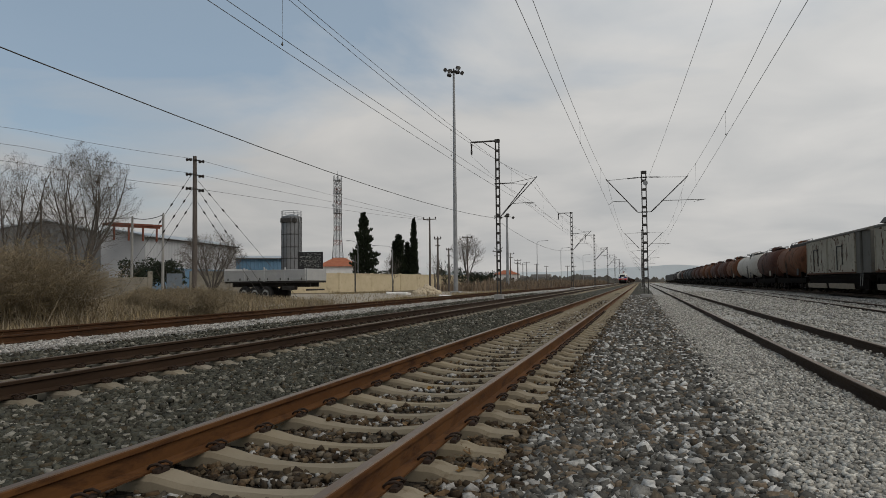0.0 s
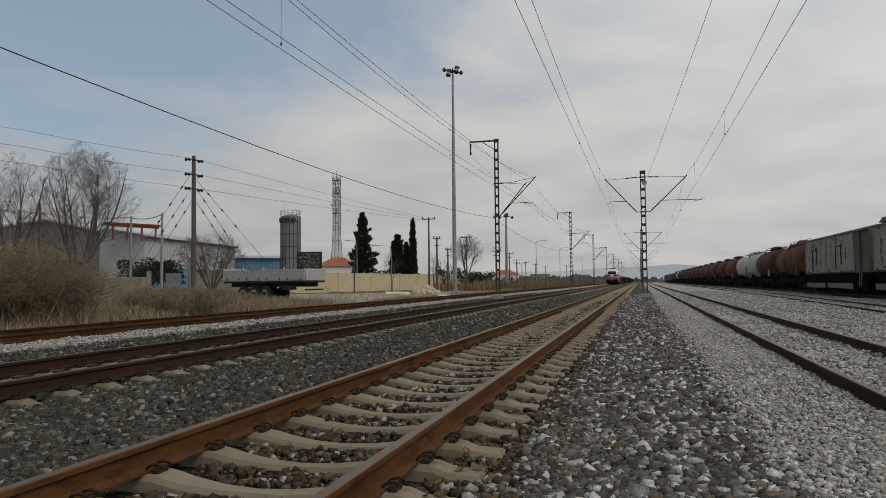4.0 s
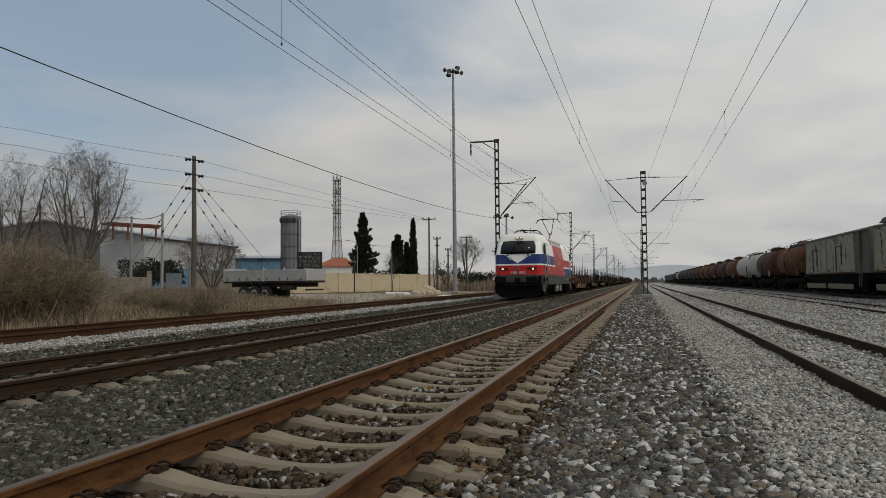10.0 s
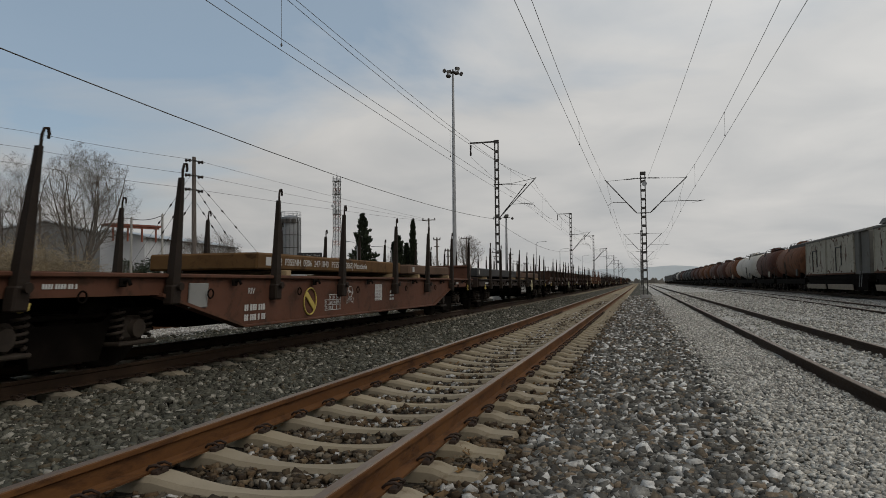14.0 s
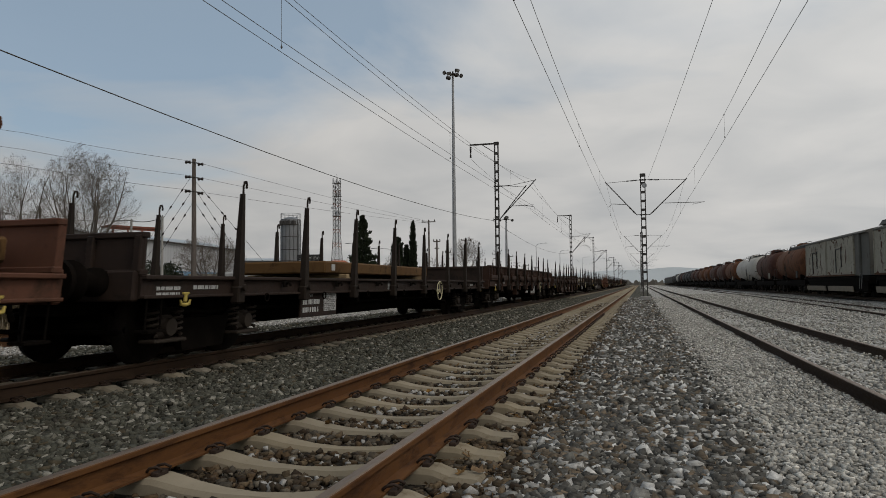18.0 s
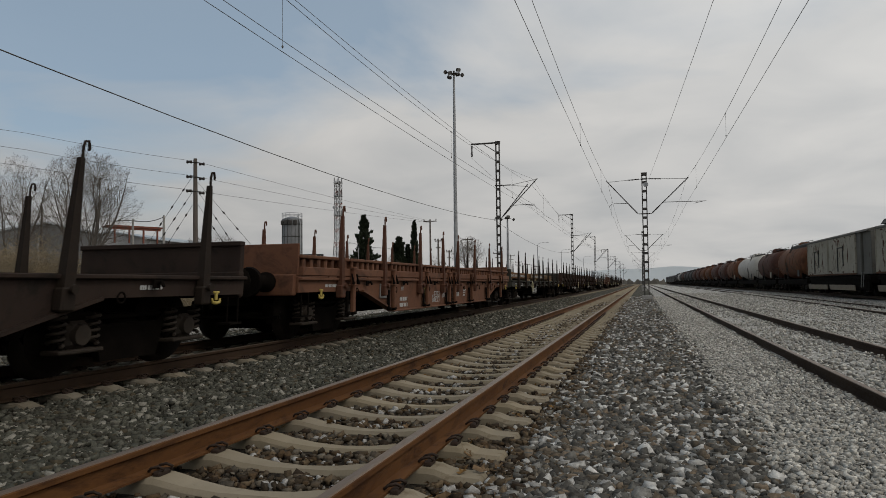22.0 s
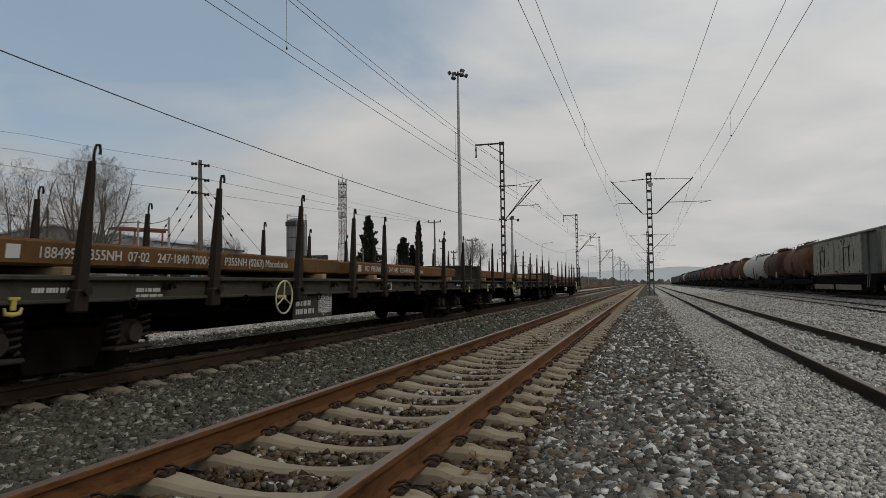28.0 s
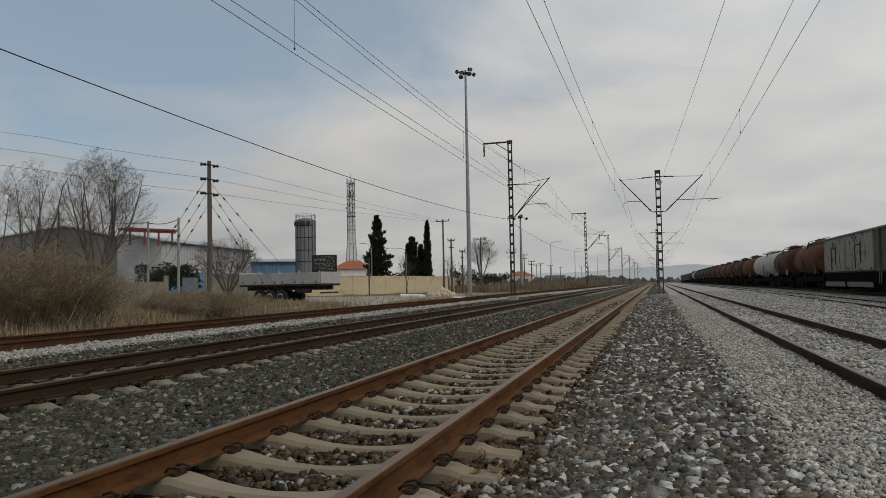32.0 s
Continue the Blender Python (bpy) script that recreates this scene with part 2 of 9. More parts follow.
M = dict(
    soil=surface("dry_soil", (0.120, 0.094, 0.064), (0.203, 0.165, 0.116), 0.95, scale=0.35, fine=8, bump=0.5, stain=(0.090, 0.083, 0.045), stain_at=0.55, gloss=0.15),
    lot=surface("dusty_lot", (0.252, 0.220, 0.172), (0.340, 0.305, 0.244), 0.95, scale=0.4, fine=6, bump=0.3),
    # near beds: the shade in gaps between stones is put into near-black tones
    bed=bed_paint("ballast_bed", [(0.0060, 0.0050, 0.0039), (0.0198, 0.0193, 0.0149), (0.0105, 0.0099, 0.0077), (0.0308, 0.0297, 0.0242), (0.0143, 0.0132, 0.0105)], 0.045, (0.0143, 0.0121, 0.0083)),
    near_bed=bed_paint("soiled_gap_shade_bed", [(0.0066, 0.0054, 0.0036), (0.0258, 0.0216, 0.0150), (0.0120, 0.0096, 0.0066), (0.0420, 0.0372, 0.0294), (0.0174, 0.0132, 0.0090)], 0.04, (0.0174, 0.0120, 0.0078)),
    # far beds carry the stones' own tones, with no gap shade painted in
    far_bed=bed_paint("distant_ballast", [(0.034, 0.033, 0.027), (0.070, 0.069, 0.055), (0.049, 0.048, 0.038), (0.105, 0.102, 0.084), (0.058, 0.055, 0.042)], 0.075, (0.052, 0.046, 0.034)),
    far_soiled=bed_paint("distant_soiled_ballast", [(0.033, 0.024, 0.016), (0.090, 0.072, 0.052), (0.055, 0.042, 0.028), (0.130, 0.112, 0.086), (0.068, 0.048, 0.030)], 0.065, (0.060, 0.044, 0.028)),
    pale_bed=bed_paint("pale_gravel_bed", [(0.227, 0.218, 0.198), (0.427, 0.415, 0.384), (0.307, 0.297, 0.273), (0.534, 0.521, 0.486), (0.127, 0.121, 0.107)], 0.040, (0.285, 0.270, 0.240)),
    white_bed=bed_paint("white_gravel_bed", [(0.214, 0.203, 0.188), (0.316, 0.305, 0.290), (0.265, 0.254, 0.238), (0.366, 0.356, 0.341)], 0.045, (0.214, 0.199, 0.178)),
    dark_stone=stone_paint("dark_ballast_stone", [(0.0361, 0.0350, 0.0264), (0.0722, 0.0711, 0.0561), (0.0501, 0.0489, 0.0378), (0.0979, 0.0944, 0.0756), (0.0640, 0.0524, 0.0343), (0.0536, 0.0536, 0.0423), (0.0849, 0.0827, 0.0642), (0.0419, 0.0384, 0.0309), (0.0665, 0.0652, 0.0503), (0.1503, 0.1422, 0.1157), (0.0606, 0.0594, 0.0469), (0.0781, 0.0769, 0.0607), (0.0466, 0.0442, 0.0343), (0.2306, 0.2166, 0.1820)], (0.0466, 0.0373, 0.0229)),
    mixed_stone=stone_paint("mixed_ballast_stone", [(0.0501, 0.0467, 0.0411), (0.1374, 0.1307, 0.1150), (0.0770, 0.0725, 0.0635), (0.3480, 0.3390, 0.3166), (0.1106, 0.0882, 0.0635), (0.2024, 0.1957, 0.1778), (0.0613, 0.0579, 0.0512), (0.5048, 0.4936, 0.4656), (0.1016, 0.0960, 0.0837), (0.1688, 0.1307, 0.0926), (0.1240, 0.1195, 0.1061), (0.0859, 0.0826, 0.0736)], (0.0680, 0.0568, 0.0434)),
    brown_stone=stone_paint("soiled_ballast_stone", [(0.0322, 0.0221, 0.0143), (0.0994, 0.0778, 0.0541), (0.0598, 0.0442, 0.0275), (0.1426, 0.1210, 0.0908), (0.0745, 0.0490, 0.0275), (0.0423, 0.0326, 0.0224), (0.3229, 0.3110, 0.2897), (0.1178, 0.0854, 0.0520), (0.0644, 0.0547, 0.0418)], (0.0524, 0.0336, 0.0194)),
    pale_stone=stone_paint("pale_ballast_stone", [(0.297, 0.282, 0.249), (0.422, 0.403, 0.359), (0.356, 0.339, 0.302), (0.476, 0.455, 0.406), (0.227, 0.216, 0.193), (0.316, 0.292, 0.250), (0.530, 0.506, 0.452), (0.193, 0.184, 0.166), (0.273, 0.262, 0.236)], (0.266, 0.247, 0.213)),
    white_stone=stone_paint("white_gravel_stone", [(0.251, 0.236, 0.211), (0.377, 0.360, 0.334), (0.314, 0.298, 0.273), (0.465, 0.447, 0.418)]),
    concrete=surface("sleeper_concrete", (0.1860, 0.1535, 0.1042), (0.2604, 0.2204, 0.1572), 0.92, scale=2.6, fine=70, bump=0.15, stain=(0.1116, 0.0800, 0.0465), stain_at=0.64, vary=0.16, gloss=0.15, spread=0.22),
    old_sleeper=surface("weathered_sleeper", (0.155, 0.133, 0.099), (0.223, 0.196, 0.149), 0.92, scale=5, fine=60, bump=0.2, stain=(0.079, 0.062, 0.041), stain_at=0.63, vary=0.3, gloss=0.15),
    rust_rail=surface("rusty_rail", (0.066, 0.027, 0.010), (0.135, 0.062, 0.022), 0.8, metal=0.1, scale=2.5, fine=55, bump=0.25, stain=(0.036, 0.016, 0.008), stain_at=0.56, stretch=(1, 0.25, 1), gloss=0.12),
    siding_rail=surface("brown_siding_rail", (0.042, 0.020, 0.010), (0.085, 0.042, 0.020), 0.85, metal=0.1, scale=2.5, fine=55, bump=0.25, stain=(0.030, 0.017, 0.010), stain_at=0.54, stretch=(1, 0.25, 1), gloss=0.1),
    dark_rail=surface("dark_rail", (0.022, 0.013, 0.008), (0.050, 0.030, 0.018), 0.75, metal=0.1, scale=2.5, fine=55, bump=0.22, stretch=(1, 0.25, 1), gloss=0.12),
    rail_top=surface("worn_rail_head", (0.105, 0.070, 0.046), (0.200, 0.148, 0.108), 0.5, metal=0.4, scale=3, fine=60, bump=0.06, stretch=(1, 0.15, 1)),
    bright_top=surface("worn_brown_rail_head", (0.075, 0.052, 0.036), (0.125, 0.092, 0.066), 0.62, metal=0.3, scale=3, fine=60, bump=0.05, stretch=(1, 0.15, 1), gloss=0.15),
    clip=surface("dark_spring_steel", (0.022, 0.016, 0.013), (0.06, 0.04, 0.03), 0.7, metal=0.3, fine=80, gloss=0.15),
    leaf=surface("dry_leaf", (0.070, 0.040, 0.018), (0.190, 0.118, 0.055), 0.9, scale=9, fine=60, vary=0.5, gloss=0.1),
    mast=surface("weathered_mast_steel", (0.038, 0.035, 0.034), (0.079, 0.074, 0.068), 0.7, metal=0.25, scale=4, fine=50, bump=0.15, stain=(0.075, 0.041, 0.024), stain_at=0.64, gloss=0.15),
    pale_mast=surface("galvanised_steel", (0.20, 0.205, 0.21), (0.32, 0.325, 0.33), 0.5, metal=0.5, scale=2, fine=40, bump=0.08),
    wire=surface("oxidised_wire", (0.06, 0.055, 0.05), (0.11, 0.10, 0.09), 0.6, metal=0.4, bump=0),
    insulator=surface("brown_porcelain", (0.012, 0.009, 0.008), (0.026, 0.018, 0.014), 0.35, bump=0.02),
    pole_wood=surface("tarred_pole_wood", (0.065, 0.055, 0.048), (0.14, 0.12, 0.105), 0.88, scale=3, fine=40, bump=0.35, stretch=(6, 6, 0.6), gloss=0.15),
    pole_concrete=surface("pole_concrete", (0.22, 0.215, 0.20), (0.33, 0.32, 0.30), 0.9, scale=3, fine=40),
    bark=surface("grey_bark", (0.071, 0.064, 0.056), (0.143, 0.128, 0.112), 0.95, scale=4, fine=30, bump=0.5, stretch=(1, 1, 0.4), gloss=0.15),
    twig=surface("winter_twig", (0.085, 0.072, 0.060), (0.153, 0.128, 0.106), 0.95, scale=2, bump=0.1, island=0.3, gloss=0.15),
    brush=surface("dry_brush", (0.160, 0.128, 0.082), (0.298, 0.240, 0.158), 0.95, scale=1.5, bump=0.0, island=0.5, gloss=0.1),
    grass=surface("dry_grass", (0.198, 0.153, 0.086), (0.324, 0.257, 0.153), 0.95, scale=1.5, bump=0.0, island=0.5, gloss=0.1),
    reed=surface("brown_reed", (0.137, 0.103, 0.073), (0.244, 0.186, 0.131), 0.95, scale=1.0, bump=0.0, island=0.45, gloss=0.15),
    cypress=surface("cypress_leaf", (0.018, 0.025, 0.016), (0.046, 0.056, 0.034), 0.9, scale=2, bump=0.0, island=0.6, gloss=0.1),
    scrub_leaf=surface("scrub_leaf", (0.022, 0.031, 0.020), (0.050, 0.062, 0.038), 0.85, scale=2, bump=0.0, island=0.6),
    yellow_wall=surface("ochre_render", (0.450, 0.369, 0.234), (0.576, 0.486, 0.333), 0.9, scale=0.6, fine=12, bump=0.15, stain=(0.324, 0.261, 0.171), stain_at=0.62),
    grey_clad=surface("grey_cladding", (0.115, 0.117, 0.118), (0.165, 0.167, 0.168), 0.7, scale=0.4, fine=12, bump=0.05),
    white_clad=surface("pale_cladding", (0.338, 0.346, 0.360), (0.441, 0.448, 0.456), 0.55, scale=0.3, fine=10, bump=0.05),
    roof_sheet=surface("grey_roof_sheet", (0.288, 0.320, 0.344), (0.384, 0.408, 0.424), 0.5, scale=0.5, fine=10, bump=0.1),
    blue_clad=surface("blue_cladding", (0.077, 0.158, 0.243), (0.126, 0.221, 0.315), 0.55, scale=0.4, fine=10, bump=0.05),
    gate_blue=surface("faded_blue_gate", (0.10, 0.125, 0.15), (0.16, 0.185, 0.21), 0.7, scale=1.5, fine=14, stain=(0.08, 0.06, 0.045), stain_at=0.6),
    dark_open=surface("painted_dark_interior", (0.008, 0.008, 0.008), (0.02, 0.02, 0.02), 0.9, bump=0, gloss=0.15),
    red_frame=surface("oxide_red_steel", (0.121, 0.036, 0.022), (0.187, 0.066, 0.041), 0.75, scale=1, fine=20),
    roof_tile=surface("red_roof_tile", (0.252, 0.077, 0.038), (0.350, 0.131, 0.069), 0.85, scale=1.5, fine=9, bump=0.4),
    block_wall=surface("grey_block_wall", (0.164, 0.148, 0.119), (0.254, 0.230, 0.189), 0.9, scale=1.2, fine=14, bump=0.3, stain=(0.107, 0.094, 0.074), stain_at=0.58),
    white_wall=surface("white_render", (0.62, 0.60, 0.57), (0.75, 0.73, 0.70), 0.9, scale=0.8, fine=15, bump=0.1),
    silo=surface("grey_silo_steel", (0.135, 0.14, 0.145), (0.22, 0.225, 0.23), 0.55, metal=0.3, scale=0.6, fine=15, bump=0.05, stretch=(1, 1, 0.3)),
    sign_black=surface("black_sign_panel", (0.012, 0.012, 0.012), (0.03, 0.03, 0.03), 0.6, bump=0.02),
    lettering=surface("white_lettering", (0.372, 0.372, 0.360), (0.446, 0.446, 0.434), 0.7, bump=0.02),
    emblem_blue=surface("mottled_blue_foil", (0.020, 0.032, 0.055), (0.30, 0.33, 0.36), 0.5, scale=9, fine=40, bump=0.04, spread=0.07),
    board_text=surface("dim_lettering", (0.16, 0.16, 0.155), (0.42, 0.42, 0.40), 0.8, scale=3, bump=0.02),
    trailer=surface("pale_grey_trailer_paint", (0.294, 0.295, 0.293), (0.397, 0.396, 0.384), 0.55, scale=1, fine=20, stain=(0.220, 0.187, 0.147), stain_at=0.66),
    tyre=surface("tyre_rubber", (0.018, 0.018, 0.018), (0.04, 0.038, 0.036), 0.9, gloss=0.08),
    chassis=surface("chassis_black", (0.02, 0.019, 0.018), (0.05, 0.046, 0.042), 0.8, gloss=0.08),
    # the haze of distance is put into the hills' pale blue-grey
    hill=surface("painted_haze_hill", (0.520, 0.570, 0.600), (0.580, 0.620, 0.640), 1.0, scale=0.004, fine=0.05, bump=0),
    far_town=surface("far_town", (0.16, 0.16, 0.155), (0.30, 0.28, 0.26), 0.95, scale=0.05, fine=0.4, bump=0, island=0.5),
    far_bush=surface("far_scrub", (0.10, 0.095, 0.085), (0.18, 0.165, 0.145), 0.95, scale=0.1, fine=1, bump=0, island=0.5),
    # near-black: grime, with the shade under the wagons put into the colour
    running_gear=surface("grimy_shaded_gear", (0.0030, 0.0024, 0.0018), (0.0084, 0.0066, 0.0054), 0.85, scale=4, fine=40, stain=(0.0144, 0.0090, 0.0060), stain_at=0.66, gloss=0.02),
    wheel=surface("grimy_wheel", (0.008, 0.007, 0.005), (0.020, 0.015, 0.012), 0.7, metal=0.3, scale=5, fine=40, gloss=0.08),
    wagon_brown=surface("wagon_brown_paint", (0.027, 0.013, 0.008), (0.044, 0.023, 0.015), 0.72, scale=1.1, fine=30, bump=0.15, stain=(0.016, 0.010, 0.007), stain_at=0.58, gloss=0.15),
    wagon_red=surface("wagon_red_brown_paint", (0.062, 0.026, 0.015), (0.101, 0.045, 0.028), 0.72, scale=1.0, fine=30, bump=0.15, stain=(0.036, 0.020, 0.012), stain_at=0.57, gloss=0.15),
    wagon_orange=surface("wagon_faded_oxide_paint", (0.101, 0.043, 0.024), (0.156, 0.076, 0.045), 0.75, scale=0.9, fine=30, bump=0.15, stain=(0.055, 0.028, 0.018), stain_at=0.57, gloss=0.15),
    wagon_faded=surface("wagon_faded_brown_paint", (0.090, 0.042, 0.025), (0.143, 0.074, 0.047), 0.75, scale=0.8, fine=30, bump=0.15, stain=(0.043, 0.024, 0.015), stain_at=0.55, gloss=0.15),
    wagon_dark=surface("wagon_sooty_paint", (0.017, 0.011, 0.009), (0.034, 0.022, 0.016), 0.75, scale=1.1, fine=30, bump=0.15, stain=(0.010, 0.008, 0.006), stain_at=0.58, gloss=0.15),
    wagon_olive=surface("wagon_olive_grey_paint", (0.029, 0.027, 0.020), (0.047, 0.044, 0.033), 0.75, scale=1.1, fine=30, bump=0.15, stain=(0.015, 0.014, 0.011), stain_at=0.58, gloss=0.15),
    slab_rust=surface("rusty_slab_steel", (0.083, 0.036, 0.012), (0.150, 0.075, 0.027), 0.8, scale=1.4, fine=35, bump=0.2, stain=(0.043, 0.021, 0.009), stain_at=0.57, gloss=0.15),
    slab_ochre=surface("ochre_slab_steel", (0.072, 0.037, 0.013), (0.115, 0.063, 0.024), 0.8, scale=1.4, fine=35, bump=0.2, stain=(0.036, 0.019, 0.008), stain_at=0.57, gloss=0.15),
    slab_grey=surface("scaled_slab_steel", (0.028, 0.028, 0.028), (0.055, 0.053, 0.051), 0.7, metal=0.2, scale=1.4, fine=35, bump=0.15, stain=(0.044, 0.028, 0.019), stain_at=0.62, gloss=0.15),
    slab_brown=surface("brown_slab_steel", (0.059, 0.036, 0.024), (0.112, 0.070, 0.046), 0.8, scale=1.4, fine=35, bump=0.2, gloss=0.15),
    stake_paint=surface("stake_dark_steel", (0.012, 0.008, 0.006), (0.024, 0.017, 0.012), 0.75, scale=3, fine=40, bump=0.15, stain=(0.029, 0.014, 0.007), stain_at=0.66, gloss=0.15),
    timber=surface("dunnage_timber", (0.210, 0.147, 0.077), (0.315, 0.231, 0.133), 0.9, scale=4, fine=40, stretch=(0.3, 3, 3)),
    yellow=surface("yellow_enamel", (0.318, 0.240, 0.048), (0.404, 0.312, 0.080), 0.6, scale=5, stain=(0.153, 0.108, 0.040), stain_at=0.64),
    cream=surface("cream_enamel", (0.360, 0.324, 0.194), (0.446, 0.403, 0.259), 0.6, scale=5, stain=(0.180, 0.144, 0.072), stain_at=0.64),
    tank_rust=surface("rusty_tank_paint", (0.0900, 0.0338, 0.0150), (0.1452, 0.0611, 0.0287), 0.8, scale=0.5, fine=14, bump=0.12, stain=(0.0420, 0.0208, 0.0112), stain_at=0.58, gloss=0.15),
    tank_brown=surface("brown_tank_paint", (0.055, 0.023, 0.015), (0.090, 0.040, 0.027), 0.75, scale=0.5, fine=14, bump=0.12, stain=(0.029, 0.015, 0.012), stain_at=0.58, gloss=0.15),
    tank_white=surface("off_white_tank_paint", (0.351, 0.325, 0.283), (0.473, 0.438, 0.386), 0.65, scale=0.5, fine=14, bump=0.1, stain=(0.198, 0.134, 0.090), stain_at=0.64, gloss=0.15),
    tank_black=surface("black_tank_paint", (0.025, 0.024, 0.023), (0.06, 0.055, 0.05), 0.7, scale=0.6, fine=14, bump=0.1, gloss=0.15),
    box_white=surface("peeling_cream_paint", (0.227, 0.205, 0.159), (0.348, 0.319, 0.256), 0.8, scale=0.9, fine=18, bump=0.2, stain=(0.067, 0.036, 0.019), stain_at=0.60, gloss=0.15),
    box_grey=surface("grey_panel_paint", (0.087, 0.083, 0.072), (0.128, 0.121, 0.105), 0.8, scale=0.9, fine=18, bump=0.15, stain=(0.049, 0.031, 0.020), stain_at=0.63, gloss=0.15),
    board=surface("tan_board", (0.19, 0.155, 0.115), (0.27, 0.225, 0.17), 0.85, scale=3, fine=30, bump=0.15, stain=(0.07, 0.045, 0.03), stain_at=0.62, gloss=0.15),
    # near-black backing colour that stands for shade under the parked wagons
    dark_backing=surface("shade_dark_scrub", (0.012, 0.011, 0.008), (0.032, 0.028, 0.020), 0.95, scale=2, bump=0, island=0.6, gloss=0.05),
    rust_patch=surface("deep_rust", (0.051, 0.022, 0.012), (0.096, 0.042, 0.023), 0.9, scale=3, fine=30, gloss=0.15),
    chrome=surface("bright_steel_bar", (0.42, 0.42, 0.42), (0.58, 0.58, 0.58), 0.35, metal=0.85, bump=0.03),
    loco_grey=surface("loco_frame_grey", (0.039, 0.041, 0.038), (0.067, 0.068, 0.064), 0.62, scale=1, fine=30, bump=0.06),
    loco_pale_grey=surface("loco_box_grey", (0.144, 0.144, 0.137), (0.216, 0.216, 0.205), 0.6, scale=1, fine=30, bump=0.06, stain=(0.086, 0.079, 0.072), stain_at=0.62),
    loco_white=surface("loco_white_paint", (0.770, 0.759, 0.704), (0.880, 0.869, 0.814), 0.42, scale=0.7, fine=20, bump=0.02),
    loco_silver=surface("loco_silver_lettering", (0.42, 0.43, 0.44), (0.62, 0.62, 0.62), 0.4, metal=0.4, scale=6, fine=30, bump=0.04),
    loco_black=surface("loco_black_plastic", (0.005, 0.005, 0.005), (0.012, 0.012, 0.012), 0.9, bump=0.03, gloss=0.05),
    grille=surface("filter_grille", (0.115, 0.107, 0.095), (0.165, 0.155, 0.138), 0.8, scale=6, fine=70, bump=0.2),
    red_arm=surface("red_oxide_arm", (0.30, 0.05, 0.04), (0.42, 0.085, 0.065), 0.55, bump=0.05),
    graffiti=surface("dark_spray_paint", (0.045, 0.06, 0.055), (0.10, 0.12, 0.115), 0.6, bump=0.02),
    glass=plain_glass("dark_cab_glass", (0.012, 0.013, 0.014)),
    headlight=glow("lit_headlamp", (1.0, 0.84, 0.62), 0.6),
    faint_lamp=glow("dim_headlamp", (1.0, 0.80, 0.60), 0.7),
    lamp_red=surface("dark_red_lamp_glass", (0.075, 0.008, 0.007), (0.11, 0.014, 0.012), 0.35, bump=0.02),
    axle_box=surface("oily_axle_box", (0.018, 0.014, 0.011), (0.042, 0.032, 0.024), 0.7, scale=6, fine=40, bump=0.15, gloss=0.15),
    spoil=surface("spoil_heap", (0.40, 0.33, 0.23), (0.52, 0.44, 0.32), 0.95, scale=2, fine=12, bump=0.5),
)

# ---- building helpers ----


